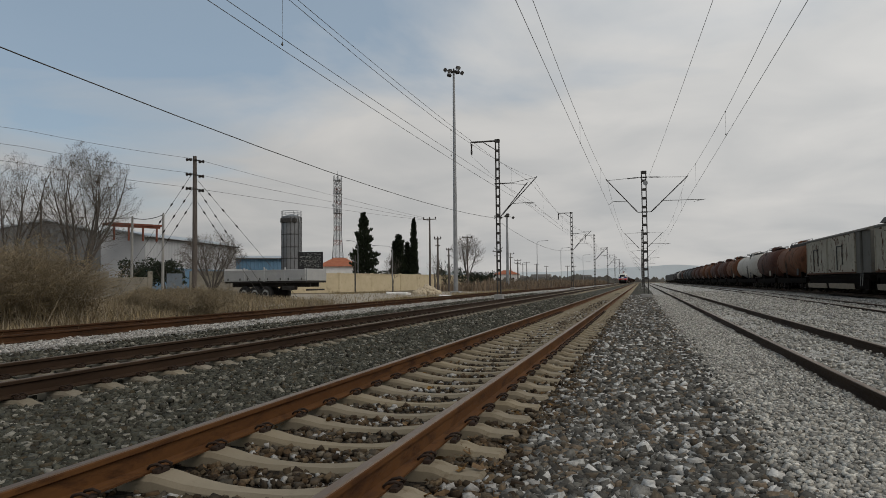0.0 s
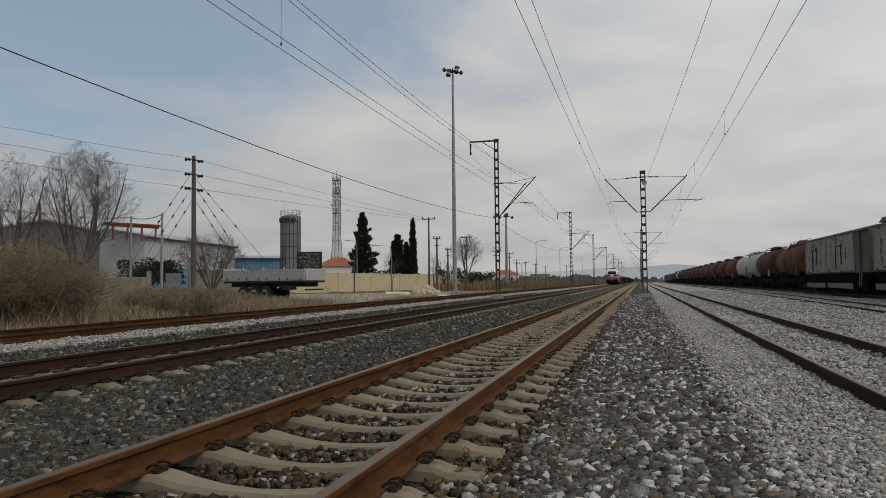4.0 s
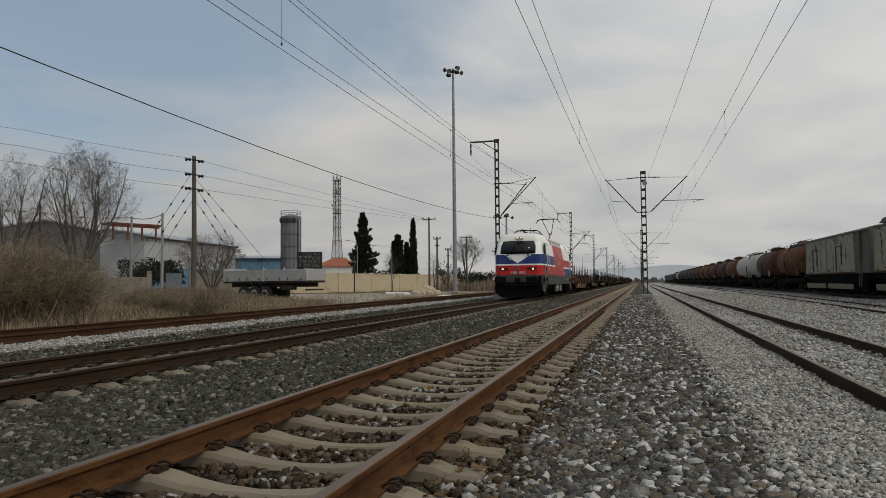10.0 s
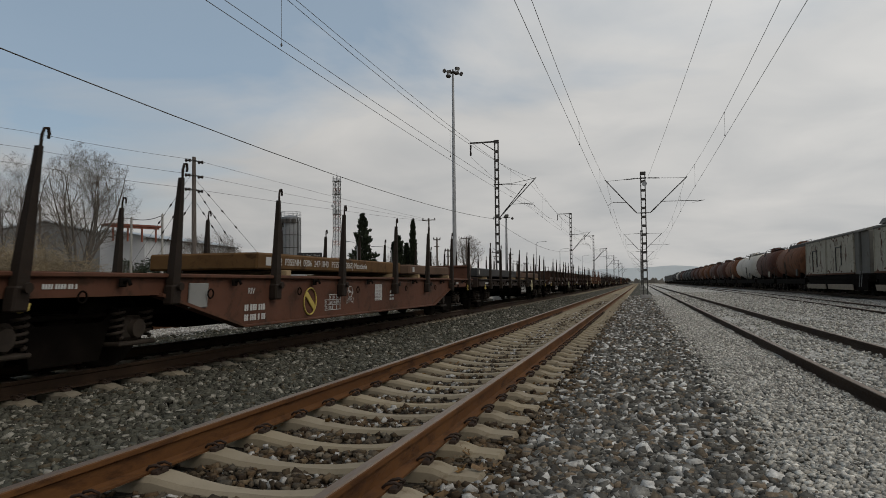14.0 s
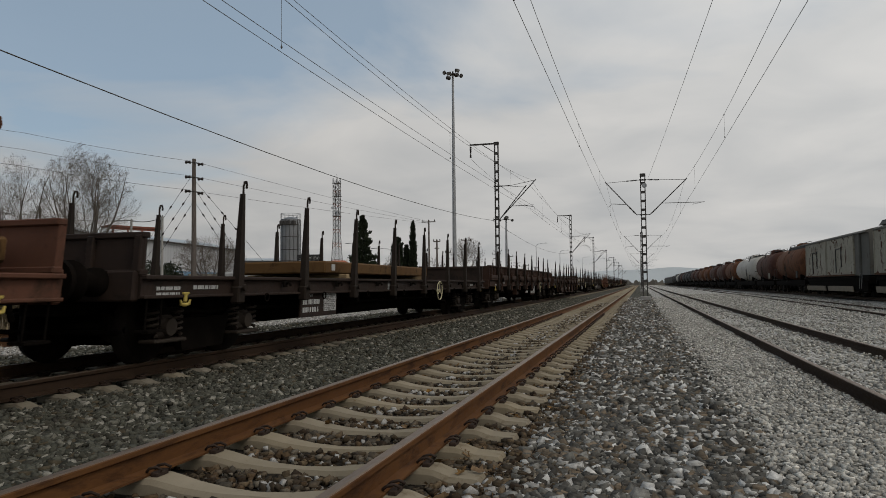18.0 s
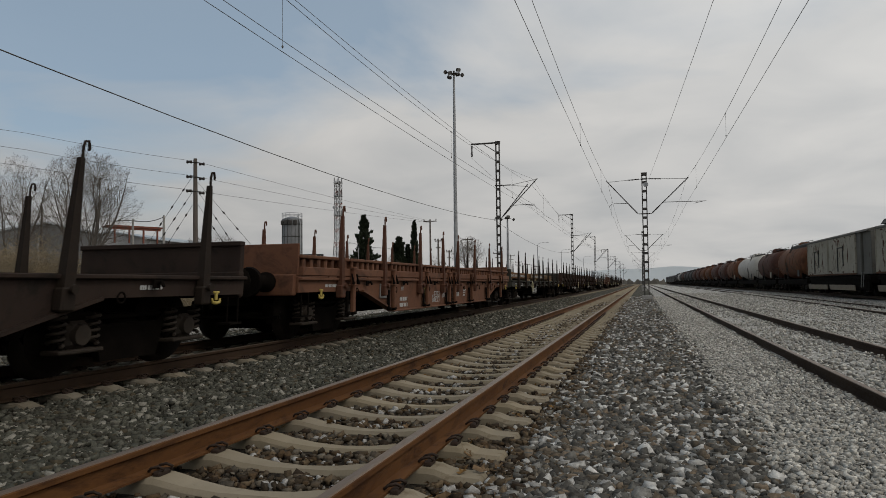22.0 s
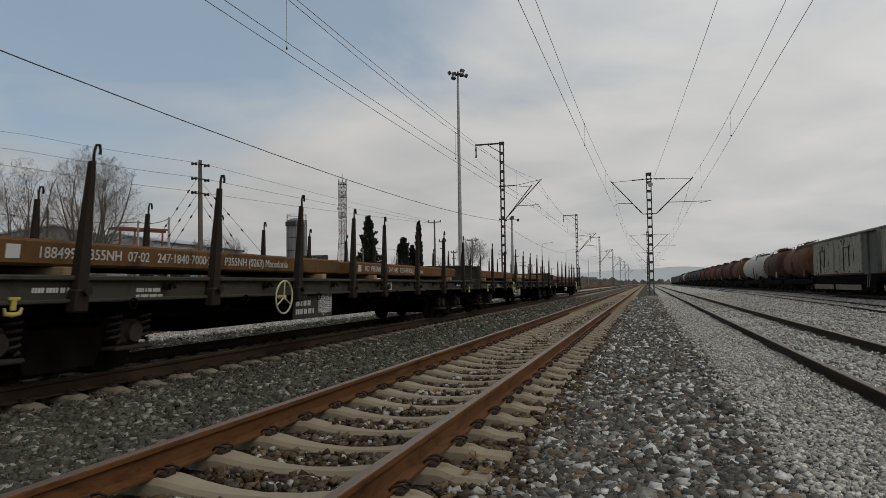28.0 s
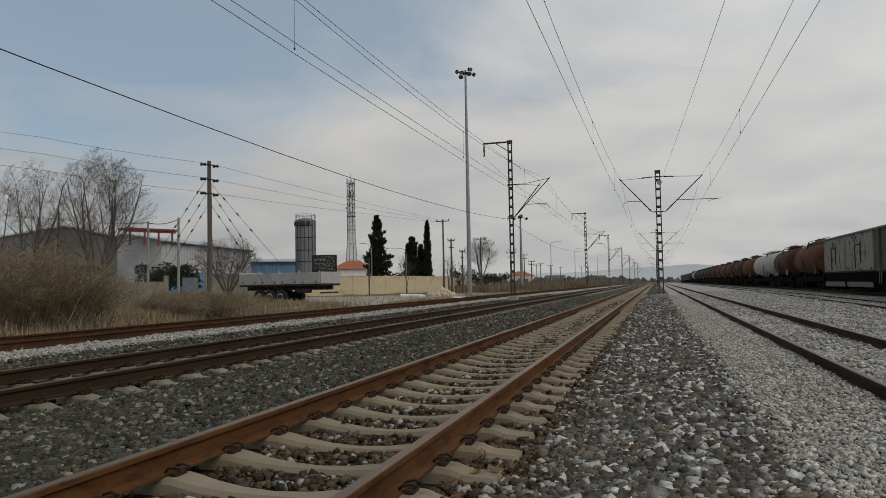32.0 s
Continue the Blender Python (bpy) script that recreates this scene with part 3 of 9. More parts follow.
class Geo:
    """Points and faces of one mesh."""

    def __init__(self):
        self.v, self.f, self.s = [], [], []

    def add(self, points, faces, smooth=False):
        o = len(self.v)
        self.v += [tuple(p) for p in points]
        self.f += [tuple(i + o for i in f) for f in faces]
        self.s += [smooth] * len(faces)
        return self

    def box(self, c, d, bevel=0.0, turn=None):
        """A box by its centre and size; bevel cuts its edges."""
        hx, hy, hz = d[0] / 2, d[1] / 2, d[2] / 2
        c = Vector(c)
        if bevel <= 0:
            pts = [Vector((x, y, z)) for x in (-hx, hx) for y in (-hy, hy) for z in (-hz, hz)]
            faces = [(0, 1, 3, 2), (4, 6, 7, 5), (0, 4, 5, 1), (2, 3, 7, 6), (0, 2, 6, 4), (1, 5, 7, 3)]
        else:
            b = min(bevel, hx * 0.9, hy * 0.9, hz * 0.9)
            pts, key = [], {}
            for sx in (-1, 1):
                for sy in (-1, 1):
                    for sz in (-1, 1):
                        for ax in range(3):
                            p = [sx * (hx - b), sy * (hy - b), sz * (hz - b)]
                            p[ax] += (sx, sy, sz)[ax] * b
                            key[sx, sy, sz, ax] = len(pts)
                            pts.append(Vector(p))
            faces = []
            for ax in range(3):
                o1, o2 = (ax + 1) % 3, (ax + 2) % 3
                for sg in (-1, 1):
                    ring = []
                    for a, e in ((-1, -1), (1, -1), (1, 1), (-1, 1)):
                        s = [0, 0, 0]
                        s[ax], s[o1], s[o2] = sg, a, e
                        ring.append(key[(*s, ax)])
                    faces.append(tuple(ring) if sg > 0 else tuple(ring[::-1]))
                for a in (-1, 1):
                    for e in (-1, 1):
                        s1, s2 = [0, 0, 0], [0, 0, 0]
                        s1[o1] = s2[o1] = a
                        s1[o2] = s2[o2] = e
                        s1[ax], s2[ax] = -1, 1
                        q = (key[(*s1, o1)], key[(*s2, o1)], key[(*s2, o2)], key[(*s1, o2)])
                        faces.append(q if a * e < 0 else q[::-1])
            for sx in (-1, 1):
                for sy in (-1, 1):
                    for sz in (-1, 1):
                        t = tuple(key[sx, sy, sz, i] for i in range(3))
                        faces.append(t if sx * sy * sz > 0 else t[::-1])
        if turn:
            pts = [turn @ p for p in pts]
        return self.add([p + c for p in pts], faces)

    def tube(self, path, radii, n=8, cap=True, smooth=True):
        """A round bar along a path; radii is one number or one for each point."""
        path = [Vector(p) for p in path]
        if isinstance(radii, (int, float)):
            radii = [radii] * len(path)
        ways = []
        for i in range(len(path)):
            w = path[min(i + 1, len(path) - 1)] - path[max(i - 1, 0)]
            ways.append(w.normalized() if w.length > 1e-9 else Vector((0, 0, 1)))
        ref = Vector((0, 0, 1)) if abs(ways[0].z) < 0.9 else Vector((1, 0, 0))
        side = ways[0].cross(ref).normalized()
        pts, faces = [], []
        for p, w, r in zip(path, ways, radii):
            side = (side - w * side.dot(w))
            side = side.normalized() if side.length > 1e-6 else w.orthogonal().normalized()
            other = w.cross(side)
            for k in range(n):
                a = 2 * math.pi * k / n
                pts.append(p + side * (r * math.cos(a)) + other * (r * math.sin(a)))
        for i in range(len(path) - 1):
            for k in range(n):
                j = (k + 1) % n
                faces.append((i * n + k, i * n + j, (i + 1) * n + j, (i + 1) * n + k))
        self.add(pts, faces, smooth)
        if cap and n > 2:
            m = (len(path) - 1) * n
            self.add(pts[:n], [tuple(range(n))[::-1]])
            self.add(pts[m:], [tuple(range(n))])
        return self

    def cyl(self, a, b, r0, r1=None, n=12):
        return self.tube([a, b], [r0, r0 if r1 is None else r1], n)

    def prism(self, outline, axis, a, b):
        """An outline in the plane across the axis (the other two axes in order), drawn out from a to b."""
        def at(p, w):
            return {"x": (w, p[0], p[1]), "y": (p[0], w, p[1]), "z": (p[0], p[1], w)}[axis]
        n = len(outline)
        pts = [at(p, a) for p in outline] + [at(p, b) for p in outline]
        faces = [(i, (i + 1) % n, n + (i + 1) % n, n + i) for i in range(n)]
        return self.add(pts, faces + [tuple(range(n))[::-1], tuple(range(n, 2 * n))])

    def ring(self, c, r, thick, axis="x", n=20, m=6):
        pts = []
        for k in range(n + 1):
            a = 2 * math.pi * k / n
            u, w = r * math.cos(a), r * math.sin(a)
            pts.append({"x": (c[0], c[1] + u, c[2] + w), "y": (c[0] + u, c[1], c[2] + w), "z": (c[0] + u, c[1] + w, c[2])}[axis])
        return self.tube(pts, thick, m, cap=False)

    def coil(self, c, r, thick, z0, z1, turns, n=10):
        pts = [(c[0] + r * math.cos(2 * math.pi * i / n), c[1] + r * math.sin(2 * math.pi * i / n), z0 + (z1 - z0) * i / (turns * n))
               for i in range(int(turns * n) + 1)]
        return self.tube(pts, thick, 6)

    def mesh(self, name, material):
        me = bpy.data.meshes.new(name)
        me.from_pydata(self.v, [], self.f)
        me.polygons.foreach_set("use_smooth", self.s)
        me.materials.append(material)
        bm = bmesh.new()
        bm.from_mesh(me)
        bmesh.ops.recalc_face_normals(bm, faces=bm.faces)
        bm.to_mesh(me)
        bm.free()
        return me


def raw_mesh(name, points, faces, material, per_face=0):
    """A large mesh straight from number arrays."""
    me = bpy.data.meshes.new(name)
    points, faces = np.asarray(points, np.float32), np.asarray(faces, np.int32)
    k = faces.shape[1]
    me.vertices.add(len(points))
    me.vertices.foreach_set("co", points.ravel())
    me.loops.add(faces.size)
    me.loops.foreach_set("vertex_index", faces.ravel())
    me.polygons.add(len(faces))
    me.polygons.foreach_set("loop_start", np.arange(0, faces.size, k, dtype=np.int32))
    me.update(calc_edges=True)
    me.materials.append(material)
    return me


def part(name, geo, material, parent=None, label="", at=None):
    """One mesh under a thing or a part; geo may be a mesh that others share."""
    me = geo if isinstance(geo, bpy.types.Mesh) else geo.mesh(name, M[material])
    ob = new(name, me)
    if at is not None:
        ob.matrix_basis = at if isinstance(at, Matrix) else Matrix.Translation(at)
    if parent is not None:
        ob.parent = parent
    if label:
        ob["label"] = label
    return ob


def thing(name, label, category, group="", at=(0, 0, 0), kind="", turn=0.0):
    ob = new(name)
    ob.empty_display_size = 0.3
    ob.matrix_basis = pose(*at, 0, 0, turn)
    return tagged(ob, label, category, group, kind)


def whole(name, geo, material, label, category="", group="", kind="", at=(0, 0, 0)):
    ob = part(name, geo, material, None, "", at)
    return tagged(ob, label, category, group, kind)


_words = {}


def words(text, size, material, parent, at, name="lettering"):
    """Lettering as a thin mesh; at: a pose whose x runs along the line and z out of the face."""
    key = (text, size, material)
    if key not in _words:
        cu = bpy.data.curves.new("line", "FONT")
        cu.body, cu.size, cu.extrude, cu.align_x = text, size, 0.002, "LEFT"
        cu.resolution_u = 3
        tmp = new("line", cu)
        me = bpy.data.meshes.new_from_object(tmp.evaluated_get(bpy.context.evaluated_depsgraph_get()))
        bpy.data.objects.remove(tmp)
        me.materials.clear()
        me.materials.append(M[material])
        _words[key] = me
    return part(name, _words[key], material, parent, "", at)

# ---- ground and tracks ----
NEAR_X, LEFT_X, OLD_X, RIGHT_X, STORE_X = -2.17, -6.95, -12.85, 2.845, 13.95


def sheet(name, x0, x1, y0, y1, z, material, label, rough=0.02, step=1.0, edge=0.0):
    """A strip of ground as a grid with a little unevenness; its edges wander."""
    nx, ny = max(2, int((x1 - x0) / step)), max(2, int((y1 - y0) / (step * 4)))
    xs, ys = np.linspace(x0, x1, nx + 1), np.linspace(y0, y1, ny + 1)
    pts, faces = [], []
    for j, y in enumerate(ys):
        for i, x in enumerate(xs):
            w = edge * noise.noise((3.1 * i, y * 0.6, 4.0)) if i in (0, nx) else 0
            drop = -0.10 if i in (0, nx) else 0
            pts.append((x + w, y, z + drop + rough * noise.noise((x * 0.7, y * 0.5, z * 9))))
    for j in range(ny):
        for i in range(nx):
            a = j * (nx + 1) + i
            faces.append((a, a + 1, a + nx + 2, a + nx + 1))
    ob = new(name, raw_mesh(name, pts, faces, M[material]))
    return tagged(ob, label, "ground", kind="structure")


g = Geo().add([(-2500, -2500, -0.14), (2500, -2500, -0.14), (2500, 2500, -0.14), (-2500, 2500, -0.14)], [(0, 1, 2, 3)])
whole("ground", g, "soil", "dry brown earth with withered grass reaching the horizon", "ground", kind="structure")
sheet("ballast_bed", -10.8, 1.75, -60, 58, -0.105, "bed", "dark grey broken stone ballast under the running tracks, gap shade painted in", 0.015, 0.9, 0.3)
sheet("soiled_ballast", -3.55, -0.75, -20, 44, -0.095, "near_bed", "brown soiled ballast between rusty rails, gap shade painted in", 0.015, 0.35, 0.1)
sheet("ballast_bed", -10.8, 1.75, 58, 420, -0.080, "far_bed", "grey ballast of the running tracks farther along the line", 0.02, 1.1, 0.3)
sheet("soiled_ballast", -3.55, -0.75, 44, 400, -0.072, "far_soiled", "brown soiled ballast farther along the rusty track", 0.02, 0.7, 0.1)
sheet("yard_gravel", 0.75, 40.0, -60, 420, -0.075, "pale_bed", "pale grey crushed stone of the yard", 0.05, 0.5, 0.3)
sheet("white_gravel_strip", -12.3, -10.55, -40, 260, -0.03, "white_bed", "strip of white gravel beside the old siding", 0.03, 0.45, 0.35)
g = Geo().add([(-60, 34, -0.1), (-60, 60, -0.1), (-33, 82, -0.1), (-15.2, 96, -0.1), (-15.2, 38, -0.1), (-21, 34, -0.1)], [(0, 1, 2, 3, 4, 5)])
whole("lot", g, "lot", "pale dusty lorry lot with tyre marks", "ground", kind="structure")

RAIL = [(-0.07, 0.0), (-0.07, 0.014), (-0.012, 0.034), (-0.009, 0.118), (-0.036, 0.134), (-0.036, 0.160), (-0.030, 0.168),
        (0.030, 0.168), (0.036, 0.160), (0.036, 0.134), (0.009, 0.118), (0.012, 0.034), (0.07, 0.014), (0.07, 0.0)]
HEAD = [(-0.033, 0.166), (-0.024, 0.1715), (0.024, 0.1715), (0.033, 0.166)]


def rails(track, x0, z, body, top, y0=-60.0, y1=420.0, label=""):
    for sx in (-1, 1):
        cx = x0 + sx * 0.7535
        r = part("rail", Geo().prism([(cx + a, z + b) for a, b in RAIL], "y", y0, y1), body, track, label)
        part("rail_head", Geo().prism([(cx + a, z + b) for a, b in HEAD], "y", y0, y1), top, r)


def sleeper_geo():
    """A concrete sleeper: raised seats under the rails, dipped in the middle, sloped outer ends."""
    half = [(-1.225, -0.075), (-1.205, -0.042), (-1.03, -0.034), (-0.93, 0.000), (-0.88, 0.004), (-0.62, 0.004), (-0.56, -0.006), (-0.42, -0.034), (-0.22, -0.056), (0.0, -0.062)]
    top = half + [(-x, z) for x, z in half[:-1][::-1]]
    pts, faces = [], []
    n = len(top)
    for x, z in top:
        wide = 0.122 if abs(x) > 0.55 else 0.074 + 0.048 * abs(x) / 0.55
        pts += [(x, -wide, -0.2), (x, -wide + 0.012, z - 0.03), (x, -wide + 0.032, z), (x, wide - 0.032, z), (x, wide - 0.012, z - 0.03), (x, wide, -0.2)]
    for i in range(n - 1):
        for k in range(5):
            a = i * 6 + k
            faces.append((a, a + 6, a + 7, a + 1))
    faces += [tuple(range(6))[::-1], tuple(range((n - 1) * 6, n * 6))]
    return Geo().add(pts, faces)


def clip_geo():
    """A spring clip: two loops of bent bar on a small shoulder, at each side of the rail foot."""
    g = Geo()
    for s in (-1, 1):
        x = s * 0.105
        g.box((x + s * 0.012, 0, 0.012), (0.05, 0.11, 0.03), 0.006)
        for d in (-0.045, 0.035):
            g.tube([(x - s * 0.045, d, 0.026), (x - s * 0.02, d - 0.012, 0.048), (x + s * 0.02, d, 0.058), (x + s * 0.045, d + 0.022, 0.040),
                    (x + s * 0.03, d + 0.03, 0.018), (x - s * 0.01, d + 0.018, 0.02)], 0.0095, 5)
    return g


sleeper_mesh = sleeper_geo().mesh("sleeper", M["concrete"])
left_sleeper_mesh = sleeper_geo().mesh("sleeper", M["old_sleeper"])
clip_mesh = clip_geo().mesh("rail_clip", M["clip"])
near_track = thing("near_track", "railway track of rusty rails on tan concrete sleepers", "track", kind="structure")
rails(near_track, NEAR_X, 0.0, "rust_rail", "rail_top", label="rust-brown steel rail")
left_track = thing("main_track", "railway track of dark rails with polished heads", "track", kind="structure")
rails(left_track, LEFT_X, 0.0, "dark_rail", "bright_top", label="dark brown steel rail with bright head")
old_track = thing("old_siding", "overgrown siding with rusty rails in brown weeds", "track", kind="structure")
rails(old_track, OLD_X, 0.0, "siding_rail", "siding_rail", label="rusty disused rail")
right_track = thing("yard_track", "yard track half buried in pale crushed stone", "track", kind="structure")
rails(right_track, RIGHT_X, -0.089, "dark_rail", "rail_top", label="dark rusty rail")
far_track = thing("yard_track", "yard track curving away through pale crushed stone", "track", kind="structure")


def curve_x(y):
    """The middle of the curving yard track."""
    return 10.6 - 4.05 * math.exp(-(y + 20) / 62.0) if y > -20 else 6.55 + (y + 20) * 0.065


def curved_rails(track, z, body, top, y0=-50.0, y1=420.0, step=6.0):
    ys = np.arange(y0, y1, step)
    for sx in (-1, 1):
        held = None
        for shape, name, m in ((RAIL, "rail", body), (HEAD, "rail_head", top)):
            n = len(shape)
            pts = [(curve_x(y) + sx * 0.7535 + a, y, z + b) for y in ys for a, b in shape]
            faces = [(i * n + k, i * n + (k + 1) % n, (i + 1) * n + (k + 1) % n, (i + 1) * n + k) for i in range(len(ys) - 1) for k in range(n)]
            ob = part(name, Geo().add(pts, faces), m, held or track, "" if held else "dark rusty rail")
            held = held or ob


curved_rails(far_track, -0.145, "dark_rail", "rail_top")
store_track = thing("storage_track", "storage track under the parked wagons", "track", kind="structure")
rails(store_track, STORE_X, 0.0, "dark_rail", "rail_top", label="dark rusty rail")

# ---- overhead line ----


def strip_mast(g, x, y, h, wide=0.36, depth=0.16, gap=0.62):
    """Two channels tied by batten plates, on a stub foot."""
    for s in (-1, 1):
        g.box((x + s * (wide / 2 - 0.035), y, h / 2), (0.07, depth, h), 0.008)
    z = 1.3
    while z < h - 0.2:
        for s in (-1, 1):
            g.box((x, y + s * (depth / 2 - 0.008), z), (wide - 0.10, 0.012, 0.17))
        z += gap
    g.box((x, y, h - 0.10), (wide + 0.03, depth + 0.03, 0.22), 0.01)


def rod_insulator(g, a, b, r=0.055):
    """A row of sheds on a core."""
    a, b = Vector(a), Vector(b)
    n = max(4, int((b - a).length / 0.075))
    path, rad = [], []
    for i in range(n):
        for f, k in ((0.0, 0.45), (0.3, 1.0), (0.6, 0.45)):
            path.append(a + (b - a) * ((i + f) / n))
            rad.append(r * k)
    g.tube(path, rad, 8)


def west_mast(y, i):
    """A mast beside the main track: feeder arm on top, a cantilever over the track."""
    t = thing("overhead_line_mast", "dark lattice steel mast with a feeder arm and cantilever", "mast", "overhead line masts", (-9.15, y, 0))
    g = Geo()
    strip_mast(g, 0, 0, 10.75, 0.30)
    part("post", g, "mast", t)
    part("footing", Geo().box((0, 0, 0.06), (0.6, 0.6, 0.5), 0.04), "pole_concrete", t, "concrete footing")
    part("feeder_arm", Geo().box((-0.92, 0, 10.66), (1.85, 0.09, 0.10), 0.01).tube([(-0.12, 0, 10.05), (-0.95, 0, 10.6)], 0.03, 6), "mast", t)
    g = Geo()
    rod_insulator(g, (-1.78, 0, 10.55), (-1.78, 0, 9.75), 0.085)
    part("feeder_insulator", g, "insulator", t)
    for k, (a, b) in enumerate((((0.15, 0, 5.5), (2.65, 0, 8.1)), ((0.15, 0.05, 5.5), (2.0, 0.05, 7.75)))):
        v = (Vector(b) - Vector(a)).normalized()
        part("cantilever_tube", Geo().tube([Vector(a) + v * 0.75, b], 0.032, 8), "mast", t)
        g = Geo()
        rod_insulator(g, Vector(a) + v * 0.08, Vector(a) + v * 0.8, 0.06)
        part("insulator", g, "insulator", t)
    part("top_tie", Geo().tube([(0.9, 0, 7.75), (2.65, 0, 8.06)], 0.016, 6), "mast", t)
    part("top_tie", Geo().tube([(0.9, 0.05, 7.72), (2.0, 0.05, 7.6)], 0.016, 6), "mast", t)
    g = Geo()
    rod_insulator(g, (0.15, 0, 7.75), (0.92, 0, 7.75), 0.055)
    part("insulator", g, "insulator", t)
    part("steady_arm", Geo().tube([(1.0, 0.05, 6.38), (2.45, 0.05, 6.40)], 0.02, 6).tube([(1.9, 0.05, 6.38), (2.5, 0.05, 6.26), (2.55, 0.05, 6.05)], 0.014, 6), "mast", t)
    part("bracket", Geo().box((0, 0, 5.5), (0.42, 0.22, 0.07)), "mast", t)
    part("bracket", Geo().box((0, 0, 7.75), (0.40, 0.22, 0.07)), "mast", t)
    part("cable_hook", Geo().tube([(-0.28, 0, 5.4), (-0.22, 0, 5.62), (0.1, 0, 5.62)], 0.02, 6), "mast", t)
    part("climbing_guard", Geo().tube([(-0.3, 0, 3.45), (-0.1, 0, 3.3), (0.1, 0, 3.3), (0.3, 0, 3.45)], 0.014, 5), "mast", t)


def middle_mast(y, i):
    """A mast between two tracks with a cantilever to each side."""
    t = thing("overhead_line_mast", "grey lattice steel mast with cantilevers to both sides", "mast", "overhead line masts", (0.32, y, 0))
    g = Geo()
    strip_mast(g, 0, 0, 8.8, 0.36)
    part("post", g, "mast", t)
    part("footing", Geo().box((0, 0, 0.02), (0.7, 0.7, 0.4), 0.04), "pole_concrete", t, "concrete footing")
    for s, tip, arm0, arm1 in ((-1, 2.5, 1.15, 2.3), (1, 2.85, 1.15, 4.15)):
        a, b = Vector((s * 0.45, 0, 5.92)), Vector((s * tip, 0, 8.25))
        foot = Vector((s * 0.18, 0, 5.92))
        v = (b - a).normalized()
        part("cantilever_tube", Geo().tube([foot, a, a + v * 0.1], 0.03, 6).tube([a + v * 0.75, b + v * 0.12], 0.034, 8), "mast", t)
        g = Geo()
        rod_insulator(g, a + v * 0.1, a + v * 0.8, 0.07)
        part("insulator", g, "insulator", t)
        part("top_tie", Geo().tube([(s * 1.15, 0, 8.32), (s * tip, 0, 8.25)], 0.015, 6), "mast", t)
        part("tie_stub", Geo().tube([(s * 0.18, 0, 8.36), (s * 0.4, 0, 8.36)], 0.02, 6), "mast", t)
        g = Geo()
        rod_insulator(g, (s * 0.35, 0, 8.36), (s * 1.15, 0, 8.32), 0.06)
        part("insulator", g, "insulator", t)
        part("steady_arm", Geo().tube([(s * 1.15, 0, 6.68), (s * (arm1 - 0.2), 0, 6.70 - 0.05 * s)], 0.022, 6)
             .tube([(s * (arm1 - 0.1), 0, 6.68), (s * (arm1 - (0.9 if s > 0 else -0.1)), 0, 6.52)], 0.014, 6), "mast", t)
    part("bracket", Geo().box((0, 0, 5.92), (0.44, 0.22, 0.07)), "mast", t)
    part("bracket", Geo().box((0, 0, 8.36), (0.44, 0.22, 0.07)), "mast", t)
    if i == 0:
        part("weight_pulley", Geo().cyl((0.1, -0.14, 7.95), (0.1, -0.08, 7.95), 0.17, n=16), "pale_mast", t, "pale round pulley")


WEST_Y = [-58, -6, 46, 98, 147, 205, 262, 320, 380]
MID_Y = [-8, 50.6, 109, 173, 232, 292, 352]
for i, y in enumerate(WEST_Y):
    if y > 0:
        west_mast(y, i)
for i, y in enumerate(MID_Y):
    if y > 0:
        middle_mast(y, i - 1)


def span(a, b, sag, n=14):
    a, b = Vector(a), Vector(b)
    return [a + (b - a) * (i / n) + Vector((0, 0, -4 * sag * (i / n) * (1 - i / n))) for i in range(n + 1)]


def line(name, label, spans, sag, r, group="overhead wires", extra=None):
    for k, (a, b) in enumerate(spans):
        t = thing(name, label, "wire", group)
        part("strand", Geo().tube(span(a, b, sag), r, 5, cap=False), "wire", t)
        if extra and a[1] < 200:
            extra(t, a, b)


def spans_of(ys, x, z, zig=0.0):
    pts = [(x + (zig if k % 2 else -zig), y, z) for k, y in enumerate(ys)]
    return list(zip(pts[:-1], pts[1:]))


def droppers(t, a, b, sag, z_low, count=4):
    for k in range(count):
        f = (k + 0.42) / count
        x, y = a[0] + (b[0] - a[0]) * f, a[1] + (b[1] - a[1]) * f
        top = a[2] - 4 * sag * f * (1 - f)
        part("dropper", Geo().tube([(x, y, z_low - 0.03), (x, y, z_low), (x, y, z_low + 0.05), (x, y, top - 0.05), (x, y, top), (x, y, top + 0.03)], [0.012, 0.025, 0.004, 0.004, 0.022, 0.012], 5), "wire", t)


line("contact_wire", "thin contact wire over the main track", spans_of(WEST_Y, LEFT_X, 6.16, 0.06), 0.28, 0.0068)
line("carrier_wire", "sagging carrier wire with droppers over the main track", spans_of(WEST_Y, LEFT_X + 0.1, 8.1), 1.22, 0.0068,
     extra=lambda t, a, b: droppers(t, a, b, 1.22, 5.95))
line("contact_wire", "second contact wire at the overlap of two sections", spans_of(WEST_Y[:4], LEFT_X, 6.42, -0.1), 0.27, 0.0068)
line("carrier_wire", "second carrier wire at the overlap of two sections", spans_of(WEST_Y[:4], LEFT_X, 7.75), 0.58, 0.0068)
line("contact_wire", "thin contact wire over the rusty track", spans_of(MID_Y, NEAR_X, 6.55, 0.06), 0.06, 0.0068)
line("carrier_wire", "sagging carrier wire with droppers over the rusty track", spans_of(MID_Y, NEAR_X, 8.25), 0.95, 0.0068,
     extra=lambda t, a, b: droppers(t, a, b, 0.95, 6.5))
line("contact_wire", "thin contact wire over the yard track", spans_of(MID_Y, RIGHT_X + 0.34, 6.55, -0.1), 0.06, 0.0068)
